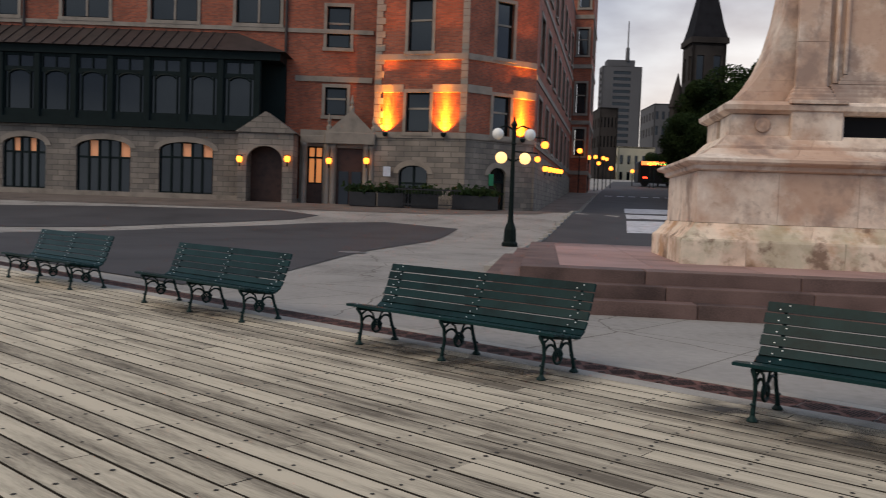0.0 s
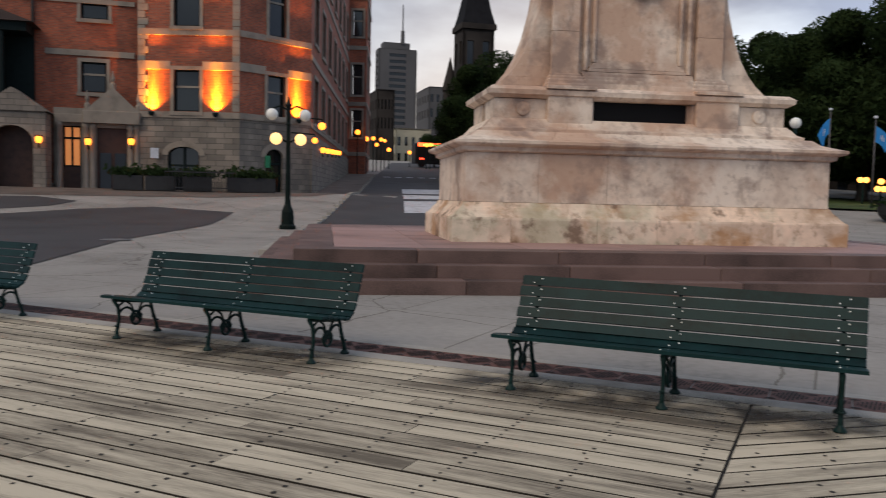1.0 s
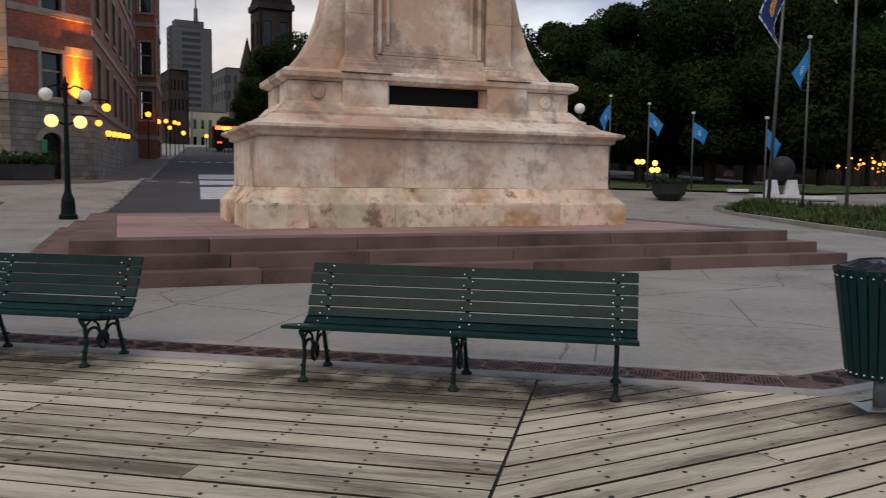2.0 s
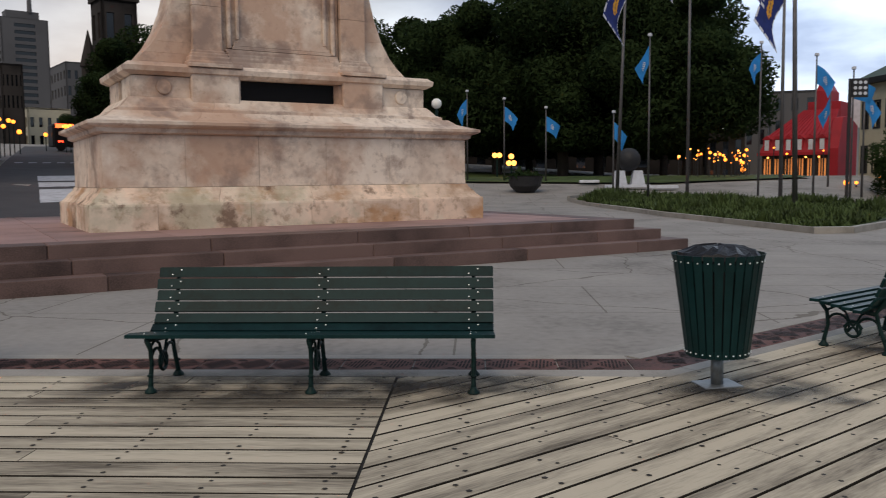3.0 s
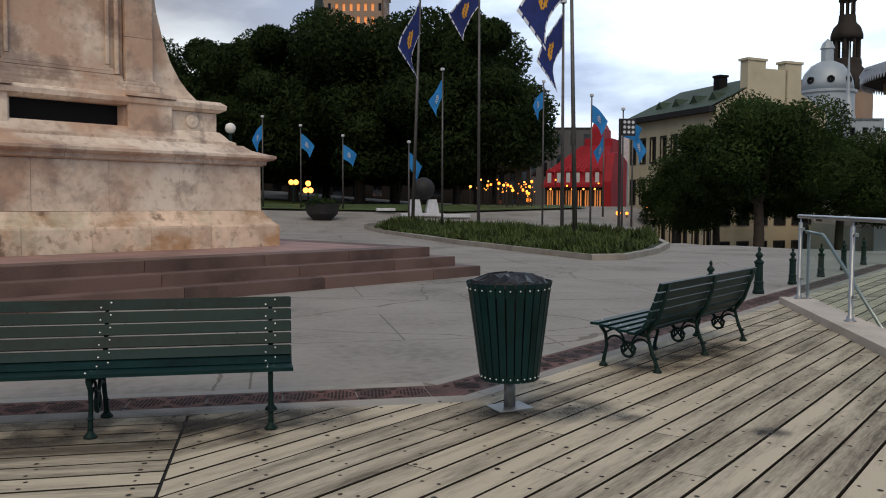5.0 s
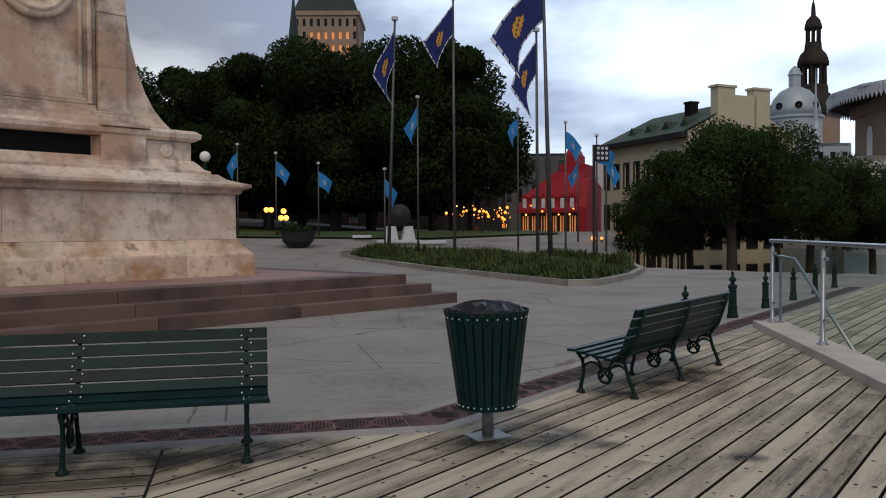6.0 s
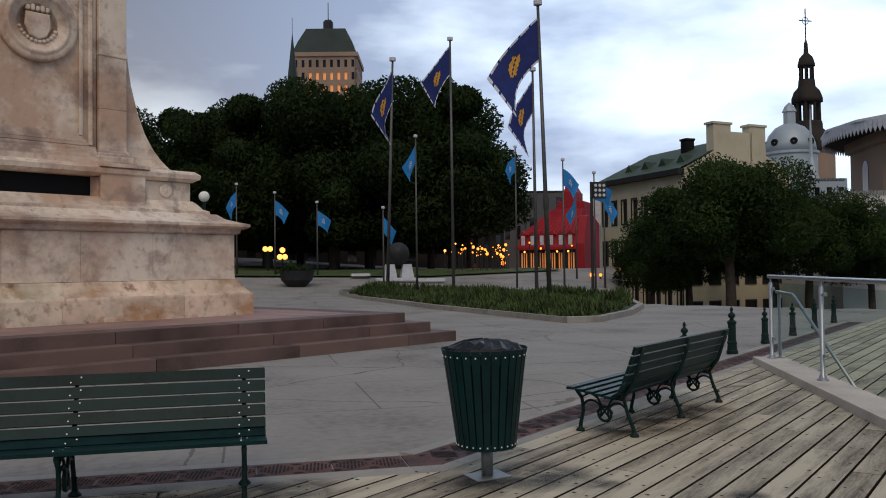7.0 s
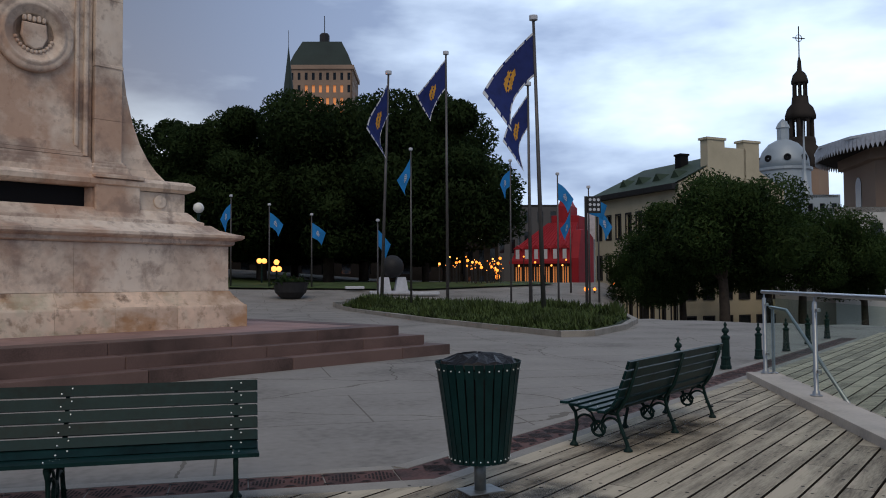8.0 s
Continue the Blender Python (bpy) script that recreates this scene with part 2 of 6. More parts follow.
M_GLOBE_LIT = glow("lit_globe", (1.0, 0.62, 0.25), 1.2)
M_BARK = mat("bark", (0.05, 0.04, 0.032), 0.9, 0.3, 4, 0.5)
M_LEAF = mat("green_leaves", (0.040, 0.070, 0.022), 0.7, 0.4, 0.5, 0.0, fine=3, spec=0.08)
M_LEAF_DARK = mat("dark_green_leaves", (0.031, 0.053, 0.020), 0.75, 0.22, 0.25, 0.0, fine=2, spec=0.05)


def let_light_through(m, share):
    n, l = m.node_tree.nodes, m.node_tree.links
    b = n["Principled BSDF"]
    tr, mx = n.new("ShaderNodeBsdfTranslucent"), n.new("ShaderNodeMixShader")
    l.new(b.inputs["Base Color"].links[0].from_socket, tr.inputs["Color"])
    mx.inputs[0].default_value = share
    l.new(b.outputs[0], mx.inputs[1]), l.new(tr.outputs[0], mx.inputs[2]), l.new(mx.outputs[0], n["Material Output"].inputs["Surface"])


let_light_through(M_LEAF, 0.4)
let_light_through(M_LEAF_DARK, 0.4)
M_GRASS = mat("rough_grass", (0.046, 0.072, 0.019), 0.85, 0.4, 1.2, 0.4, fine=12)
M_NAVY = mat("navy_flag_cloth", (0.010, 0.022, 0.13), 0.75, 0.15, 3, 0.1)
M_BLUE = mat("sky_blue_flag_cloth", (0.015, 0.20, 0.52), 0.75, 0.12, 3, 0.1)
M_GOLD = mat("gold_emblem", (0.55, 0.27, 0.03), 0.6, 0.2, 5)
M_WHITE = mat("white_cloth_trim", (0.55, 0.57, 0.62), 0.7, 0.1, 4)
M_POLE = mat("grey_flagpole", (0.10, 0.095, 0.095), 0.45, 0.15, 4, metal=0.4)
M_CREAM = mat("cream_stucco", (0.50, 0.45, 0.33), 0.85, 0.12, 0.5, 0.2)
M_WALL = mat("white_render", (0.55, 0.55, 0.53), 0.85, 0.1, 0.6, 0.2)
M_GREENROOF = mat("green_roofing", (0.028, 0.05, 0.028), 0.7, 0.25, 0.6, 0.2)
M_RED = mat("red_roofing", (0.31, 0.012, 0.021), 0.65, 0.15, 0.6)
M_CONCRETE = mat("grey_concrete", (0.085, 0.083, 0.085), 0.85, 0.12, 0.05)
M_DARKSTONE = mat("dark_stone", (0.036, 0.031, 0.028), 0.9, 0.3, 0.4, 0.4, spec=0.1)
M_ZINC = mat("pale_zinc", (0.33, 0.38, 0.42), 0.5, 0.12, 0.3, metal=0.2)
M_VERDI = mat("weathered_copper", (0.022, 0.036, 0.033), 0.7, 0.2, 0.2)
M_BUFF = mat("buff_stone", (0.28, 0.20, 0.15), 0.85, 0.12, 0.2)
M_SLATE = mat("slate", (0.016, 0.016, 0.018), 0.85, 0.2, 1, spec=0.05)
M_PLANTER = mat("black_planter", (0.02, 0.02, 0.022), 0.6, 0.2, 4)


# ---- mesh helpers ----
class Shape:
    def __init__(self, m=None):
        self.v, self.f, self.m = [], [], m or Matrix()

    def put(self, verts, faces):
        k = len(self.v)
        self.v += [tuple(self.m @ Vector(p)) for p in verts]
        self.f += [tuple(k + i for i in q) for q in faces]
        return self

    def box(self, x0, x1, y0, y1, z0, z1, bevel=0.0):
        b = min(bevel, (x1 - x0) * 0.4, (y1 - y0) * 0.4, (z1 - z0) * 0.4)
        if b <= 0:
            v = [(x, y, z) for x in (x0, x1) for y in (y0, y1) for z in (z0, z1)]
            return self.put(v, [(0, 1, 3, 2), (4, 6, 7, 5), (0, 4, 5, 1), (2, 3, 7, 6), (0, 2, 6, 4), (1, 5, 7, 3)])
        return self.prism([(x0 + b, y0), (x1 - b, y0), (x1, y0 + b), (x1, y1 - b), (x1 - b, y1), (x0 + b, y1), (x0, y1 - b), (x0, y0 + b)], z0, z1, b)

    def prism(self, poly, z0, z1, bevel=0.0):
        n = len(poly)
        cx, cy = sum(p[0] for p in poly) / n, sum(p[1] for p in poly) / n
        def ring(z, k):
            out = []
            for x, y in poly:
                d = math.hypot(x - cx, y - cy) or 1
                out.append((x - (x - cx) / d * k, y - (y - cy) / d * k, z))
            return out
        rings = [ring(z0, 0), ring(z1, 0)] if not bevel else [ring(z0, 0), ring(z1 - bevel, 0), ring(z1, bevel)]
        return self.loft(rings)

    def loft(self, rings, caps=True, closed=True):
        n = len(rings[0])
        v = [p for r in rings for p in r]
        f = []
        for i in range(len(rings) - 1):
            for j in range(n if closed else n - 1):
                a, b = i * n + j, i * n + (j + 1) % n
                f.append((a, b, b + n, a + n))
        if caps:
            f += [tuple(reversed(range(n))), tuple(range((len(rings) - 1) * n, len(rings) * n))]
        return self.put(v, f)

    def lathe(self, profile, n=16, x=0.0, y=0.0, z=0.0):
        return self.loft([[(x + r * math.cos(2 * math.pi * j / n), y + r * math.sin(2 * math.pi * j / n), z + h) for j in range(n)] for r, h in profile])

    def tube(self, path, r, n=8):
        path = [Vector(p) for p in path]
        rings = []
        for i, p in enumerate(path):
            d = (path[min(i + 1, len(path) - 1)] - path[max(i - 1, 0)]).normalized()
            a = d.orthogonal().normalized() if i == 0 else (a - d * a.dot(d)).normalized()
            c = d.cross(a)
            q = r[i] if isinstance(r, (list, tuple)) else r
            rings.append([p + a * q * math.cos(2 * math.pi * j / n) + c * q * math.sin(2 * math.pi * j / n) for j in range(n)])
        return self.loft(rings)

    def ball(self, x, y, z, r, n=12, k=8, sz=1.0):
        prof = [(max(1e-4, r * math.sin(math.pi * i / k)), -r * sz * math.cos(math.pi * i / k)) for i in range(k + 1)]
        return self.lathe(prof, n, x, y, z)

    def mesh(self, name, material, smooth=False, other=None, test=None):
        me = bpy.data.meshes.new(name)
        me.from_pydata(self.v, [], self.f)
        me.materials.append(material)
        if smooth:
            me.polygons.foreach_set("use_smooth", [True] * len(me.polygons))
        if other:
            me.materials.append(other)
            me.polygons.foreach_set("material_index", [1 if test(i) else 0 for i in range(len(me.polygons))])
        me.update()
        return me


def part(name, shape, material, parent=None, label="", smooth=False):
    ob = new(name, shape.mesh(name, material, smooth))
    ob.parent = parent
    return tagged(ob, label)


def thing(name, m, label, category, group="", kind=""):
    ob = new(name)
    ob.matrix_world = m
    return tagged(ob, label, category, group, kind)


def smooth_step(a, b, x):
    t = min(1, max(0, (x - a) / (b - a)))
    return t * t * (3 - 2 * t)


TURN = radians(40.3)
HILL = radians(37.5)
CORNER = (1.75, 6.85)


def height(x, y):
    """Height of the square: level by the deck and the monument, rising towards the hotel, the park and the street."""
    far = -x * math.sin(HILL) + y * math.cos(HILL)
    return 1.45 * smooth_step(35, 54, max(far, 0.8 * y)) * smooth_step(75, 30, x) + 0.062 * max(0.0, far - 61) * smooth_step(40, 0, x)


def rise(x, y):
    """The same ground in the plan of the far things, which is drawn at three quarters and then set at its true size."""
    far = -x * math.sin(HILL) + y * math.cos(HILL)
    return 0.36 + 1.12 * smooth_step(26.5, 40, max(far, 0.8 * y)) + 0.062 * max(0.0, far - 46) * smooth_step(30, 0, x)


FAR = Matrix.Translation((0.1, -0.4, 1.56)) @ Matrix.Scale(1.33, 4) @ Matrix.Translation((-0.1, 0.4, -1.56))


def true_size(before):
    for ob in list(scene.objects):
        if ob not in before and ob.parent is None:
            ob.matrix_basis = FAR @ ob.matrix_basis


# ---- ground ----
def sheet(name, poly, step, lift, material, label, category, thick=0.0):
    """A sheet that follows the ground inside a convex outline."""
    bm = bmesh.new()
    bm.faces.new([bm.verts.new((x, y, 0)) for x, y in poly])
    xs, ys = [p[0] for p in poly], [p[1] for p in poly]
    for axis, lo, hi in ((0, min(xs), max(xs)), (1, min(ys), max(ys))):
        k = lo + step
        while k < hi:
            co, no = ((k, 0, 0), (1, 0, 0)) if axis == 0 else ((0, k, 0), (0, 1, 0))
            bmesh.ops.bisect_plane(bm, geom=bm.verts[:] + bm.edges[:] + bm.faces[:], plane_co=co, plane_no=no)
            k += step
    for v in bm.verts:
        v.co.z = height(v.co.x, v.co.y) + lift
    bmesh.ops.recalc_face_normals(bm, faces=bm.faces)
    for f in bm.faces:
        if f.normal.z < 0:
            f.normal_flip()
    me = bpy.data.meshes.new(name)
    bm.to_mesh(me)
    bm.free()
    me.materials.append(material)
    return tagged(new(name, me), label, category, kind="structure")


def ground():
    s = Shape()
    xs = [-900, -300, -140, -90] + [-70 + 1.5 * i for i in range(90)] + [70, 100, 160, 300, 900]
    ys = [-60, -20, 0, 4] + [6.0 + 0.75 * i for i in range(16)] + [18.5 + 1.6 * i for i in range(40)] + [90, 120, 160, 250, 400, 900, 2000]
    v = []
    for y in ys:
        for x in xs:
            beyond = max(0.0, 0.8 * (x - 5) + 0.6 * (y - 20) - 16.5) * smooth_step(0.47, 0.55, x / max(y, 1.0))
            v.append((x, y, height(x, min(y, 160)) - 0.012 - min(4.0, 0.25 * beyond) - (0.5 if on_deck(x, y) else 0)))
    n = len(xs)
    s.put(v, [(j * n + i, j * n + i + 1, (j + 1) * n + i + 1, (j + 1) * n + i) for j in range(len(ys) - 1) for i in range(n - 1)])
    tagged(part("ground", s, M_PLAZA, None, smooth=True), "worn pale grey paving of a city square", "paving", kind="structure")


def on_deck(x, y):
    if x < CORNER[0]:
        return y < CORNER[1] - 0.9
    return -(x - CORNER[0]) * math.sin(TURN) + (y - CORNER[1]) * math.cos(TURN) < -0.9


ground()


# ---- asphalt, kerbs and paint on the square ----
sheet("road", [(-27.0, 7.35), (-12.9, 7.4), (-12.6, 8.0), (-13.7, 10.1), (-19.1, 17.8), (-26.9, 32.1), (-31.1, 30.9), (-32.9, 27.9), (-34.9, 20.4), (-32.0, 12.0)], 2.0, 0.006, M_ASPHALT, "dark worn asphalt forecourt of the square", "asphalt")
sheet("road", [(-37.6, 10.0), (-36.6, 21.5), (-34.7, 27.7), (-35.2, 29.9), (-38.2, 29.7), (-45.3, 23.1), (-58.0, 8.0)], 2.0, 0.006, M_ASPHALT, "dark asphalt drive before the hotel", "asphalt")
sheet("road", [(-20.1, 28.9), (-15.5, 30.5), (-5.0, 38.0), (-66.0, 166.0), (-79.0, 142.0), (-50.2, 86.6), (-26.5, 42.2)], 2.5, 0.006, M_ASPHALT, "dark asphalt street climbing away between buildings", "street")
sheet("manhole_cover", [(-18.9 + 0.5 * math.cos(k), 17.2 + 0.5 * math.sin(k)) for k in (0, 1.05, 2.09, 3.14, 4.19, 5.24)], 2.0, 0.012, M_GALV, "round iron manhole cover in the asphalt", "manhole cover")
for a, b in ((0.0, 0.2), (0.25, 0.44), (0.49, 0.7), (0.76, 1.0)):
    l0, l1, r0, r1 = Vector((-20.5, 38.1)), Vector((-33.1, 61.2)), Vector((-14.0, 44.0)), Vector((-25.0, 69.2))
    q = [tuple(l0.lerp(l1, a)), tuple(r0.lerp(r1, a)), tuple(r0.lerp(r1, b)), tuple(l0.lerp(l1, b))]
    sheet("crosswalk_stripe", q, 2.0, 0.012, M_PAINT, "worn pale crosswalk band on asphalt", "road marking")
for i in range(12):
    o = (-46.0 + 1.04 * i, 80.7 + 0.83 * i)
    sheet("road_dash", [(o[0], o[1]), (o[0] + 0.6, o[1] + 0.47), (o[0] + 0.1, o[1] + 1.4), (o[0] - 0.5, o[1] + 0.9)], 2.0, 0.012, M_WHITE, "short white dash painted across the street", "road marking")
FWD, RIGHT = Vector((-0.6481, 0.7615, 0)), Vector((0.7615, 0.6481, 0))


def before_hotel(x, y):
    """A spot of the square by metres along the hotel's front and out from it."""
    p = FAR @ (Vector((-0.014, -0.594, 0)) + FWD * (42 + y) + RIGHT * x)
    return p.x, p.y


sheet("pavement", [before_hotel(*q) for q in ((-30, 1), (-5, 1), (-5, -5.6), (-30, -5.0))], 1.5, 0.004, M_SETTS, "brown-grey setts along the hotel's front", "paving")
sheet("pavement", [before_hotel(*q) for q in ((-5, 1.5), (5.5, 2.5), (6.2, -1.0), (4.2, -4.2), (0, -5.6), (-5, -5.6))], 1.5, 0.004, M_SETTS, "brown-grey setts along the hotel's front", "paving")
sheet("pavement", [before_hotel(*q) for q in ((4.6, 1.5), (11.2, 33), (14.0, 33), (8.3, 3.0), (6.4, 0.2))], 1.5, 0.005, M_SETTS, "brown-grey setts beside the climbing street", "pavement")
kerb = thing("street_kerb", Matrix(), "pale granite kerb along the climbing street", "kerb", kind="structure")
kerb_line = [Vector((-12.2, 15.6)), Vector((-20.1, 28.9)), Vector((-26.5, 42.2)), Vector((-38.0, 63.6)), Vector((-50.2, 86.6))]
for p, q in zip(kerb_line, kerb_line[1:]):
    n = int((q - p).length / 1.5)
    for i in range(n):
        a, b = p.lerp(q, i / n), p.lerp(q, (i + 0.985) / n)
        side_ = Vector((-(q - p).y, (q - p).x)).normalized() * 0.22
        z = height(a.x, a.y)
        part("kerb_stone", Shape().prism([tuple(a), tuple(b), tuple(b + side_), tuple(a + side_)], z - 0.2, z + 0.13, 0.012), M_CURB, kerb)


# ---- the grating between deck and paving ----
def grating(origin, angle, count, length, first):
    m = Matrix.Translation((*origin, 0)) @ Matrix.Rotation(angle, 4, "Z")
    g = thing("drain_grating", m, "rust-red cast iron drain grating beside the deck", "drain", kind="structure")
    plate, slots = Shape().box(0, length - 0.012, 0, 0.40, -0.06, -0.004, 0.004), Shape()
    for k in range(2):
        # a lozenge of slanting slots in each half of a plate, ribs meeting between them
        mid = length * (0.25 + 0.5 * k)
        for i in range(-4, 5):
            x, reach = mid + i * 0.030, 0.165 * (1 - abs(i) / 5.2)
            for y0, y1 in ((0.2 - reach, 0.193), (0.207, 0.2 + reach)):
                slots.put([(x - 0.008 + 0.1 * (y0 - 0.2), y0, 0.0), (x + 0.009 + 0.1 * (y0 - 0.2), y0, 0.0), (x + 0.009 + 0.1 * (y1 - 0.2), y1, 0.0), (x - 0.008 + 0.1 * (y1 - 0.2), y1, 0.0)], [(0, 1, 2, 3)])
        for e in (0.06, 0.34):
            x = length * (0.5 * k + 0.02)
            slots.put([(x - 0.05, e - 0.03, 0.0), (x + 0.05, e - 0.03, 0.0), (x + 0.02, e + 0.01, 0.0), (x - 0.02, e + 0.01, 0.0)], [(0, 1, 2, 3)])
    pm, sm = plate.mesh("plate", M_GRATE), slots.mesh("slots", M_SLOT)
    for i in range(count):
        for nm, me in (("plate", pm), ("slots", sm)):
            ob = new(nm, me)
            ob.parent = g
            ob.location = ((i + first) * length, 0, 0)
    part("border", Shape().box(first * length, (first + count) * length, -0.23, -0.006, -0.06, -0.002), M_CURB, g)
    if angle:
        part("bed", Shape().box(0.6, count * length, -0.6, -0.236, -0.06, -0.012), M_CURB, g)
    part("border", Shape().box(first * length, (first + count) * length, 0.406, 0.55, -0.06, -0.002), M_CURB, g)


grating((1.48, 6.35), 0.0, 36, 0.6, -36)
grating((1.744 + 0.15 * math.cos(TURN), 6.35 + 0.15 * math.sin(TURN)), TURN, 32, 0.6, 0)
tagged(part("drain_corner", Shape().prism([(1.48, 6.35), (1.744, 6.35), (1.856, 6.446), (1.597, 6.75), (1.48, 6.75)], -0.06, -0.003), M_GRATE), "rust-red iron corner plate of the grating", "drain", kind="structure")
tagged(part("drain_corner_border", Shape().prism([(1.48, 6.12), (1.83, 6.12), (2.006, 6.272), (1.857, 6.440), (1.744, 6.344), (1.48, 6.344)], -0.06, -0.003), M_CURB), "pale stone border at the grating's corner", "kerb", kind="structure")
tagged(part("deck_base", Shape().prism([(-60, -30), (40, -30), (40, 38.5), (1.97, 6.28), (1.83, 6.13), (-60, 6.13)], -0.5, -0.065), M_UNDER), "dark void under the boardwalk", "deck base", kind="structure")


# ---- benches ----
def bench():
    b = thing("park_bench", Matrix(), "dark green slatted park bench with cast iron legs", "bench", "benches along the boardwalk")
    half = 1.335
    for i in range(5):
        y = -0.07 + i * 0.098
        part("seat_slat", Shape().box(-half, half, y, y + 0.085, 0.415 - 0.015 * i, 0.441 - 0.015 * i, 0.006), M_GREEN, b)
    back = []
    for i, (y, z, tilt) in enumerate(((0.440, 0.398, -58), (0.494, 0.462, -36), (0.532, 0.55, -24), (0.566, 0.636, -21), (0.599, 0.724, -20), (0.63, 0.812, -18))):
        m = Matrix.Translation((0, y, z)) @ Matrix.Rotation(radians(tilt), 4, "X")
        part("back_slat", Shape(m).box(-half + 0.01 * (i % 2), half, -0.012, 0.014, -0.039 + 0.003 * (i % 2), 0.042, 0.006), M_GREEN, b)
        back.append(m)
    bolts = Shape()
    for x in (-1.18, 0.0, 1.18):
        s = Shape()
        s.tube([(x, 0.0, 0.01), (x, 0.005, 0.08), (x, 0.035, 0.2), (x, 0.02, 0.32), (x, -0.04, 0.395)], [0.022, 0.019, 0.017, 0.018, 0.02], 6)
        s.tube([(x, 0.56, 0.01), (x, 0.55, 0.07), (x, 0.49, 0.22), (x, 0.455, 0.35), (x, 0.515, 0.44), (x, 0.557, 0.5), (x, 0.607, 0.64), (x, 0.668, 0.83)], [0.022, 0.02, 0.018, 0.018, 0.02, 0.02, 0.018, 0.015], 6)
        s.tube([(x, -0.05, 0.40), (x, 0.2, 0.365), (x, 0.46, 0.335)], 0.017, 6)
        for y in (0.0, 0.56):
            s.lathe([(0.045, 0), (0.045, 0.012), (0.024, 0.035), (0.02, 0.05)], 8, x, y)
            s.lathe([(0.017, 0.0), (0.026, 0.008), (0.017, 0.016)], 8, x, y * 0.985, 0.12)
        part("leg", s, M_IRON, b, smooth=True)
        c = Shape()
        ring = lambda cy, cz, r, a0=0, a1=360: [(x, cy + r * math.cos(radians(a0 + (a1 - a0) * i / 18)), cz + r * math.sin(radians(a0 + (a1 - a0) * i / 18))) for i in range(19)]
        c.tube(ring(0.125, 0.205, 0.10, 200, -30), 0.012, 6)
        c.tube(ring(0.395, 0.195, 0.10, 210, -20), 0.012, 6)
        c.tube(ring(0.26, 0.185, 0.068), 0.014, 6)
        c.tube([(x, 0.03, 0.335), (x, 0.11, 0.375), (x, 0.19, 0.33), (x, 0.235, 0.24), (x, 0.30, 0.16), (x, 0.34, 0.2), (x, 0.30, 0.25)], 0.011, 6)
        c.tube([(x, 0.46, 0.335), (x, 0.40, 0.37), (x, 0.33, 0.32), (x, 0.285, 0.24), (x, 0.22, 0.16), (x, 0.18, 0.2), (x, 0.22, 0.25)], 0.011, 6)
        part("scroll", c, M_IRON, b, smooth=True)
        for m in back:
            for dx in (-0.035, 0.035):
                p = m @ Vector((x + dx, -0.015, 0.018 if dx > 0 else -0.018))
                bolts.ball(p.x, p.y, p.z, 0.0075, 6, 4)
        for i in range(5):
            bolts.ball(x + (0.02 if i % 2 else -0.02), -0.03 + i * 0.098, 0.442 - 0.015 * i, 0.006, 6, 4)
    part("bolts", bolts, M_BOLT, b, "bright metal bolt heads")["kind"] = "stuff"
    return b


park_bench = bench()
park_bench.matrix_basis = pose(-1.0, 5.6, 0)
copy_thing(park_bench, pose(-5.26, 5.6, 0, 0, 0, 0.2))
copy_thing(park_bench, pose(-9.68, 5.56, 0, 0, 0, -0.6))
copy_thing(park_bench, pose(-14.1, 5.47, 0, 0, 0, -0.3))
other = copy_thing(park_bench, pose(4.27, 8.06, 0, 0, 0, 39.6 + 180))
tagged(other, "dark green slatted park bench facing the square")


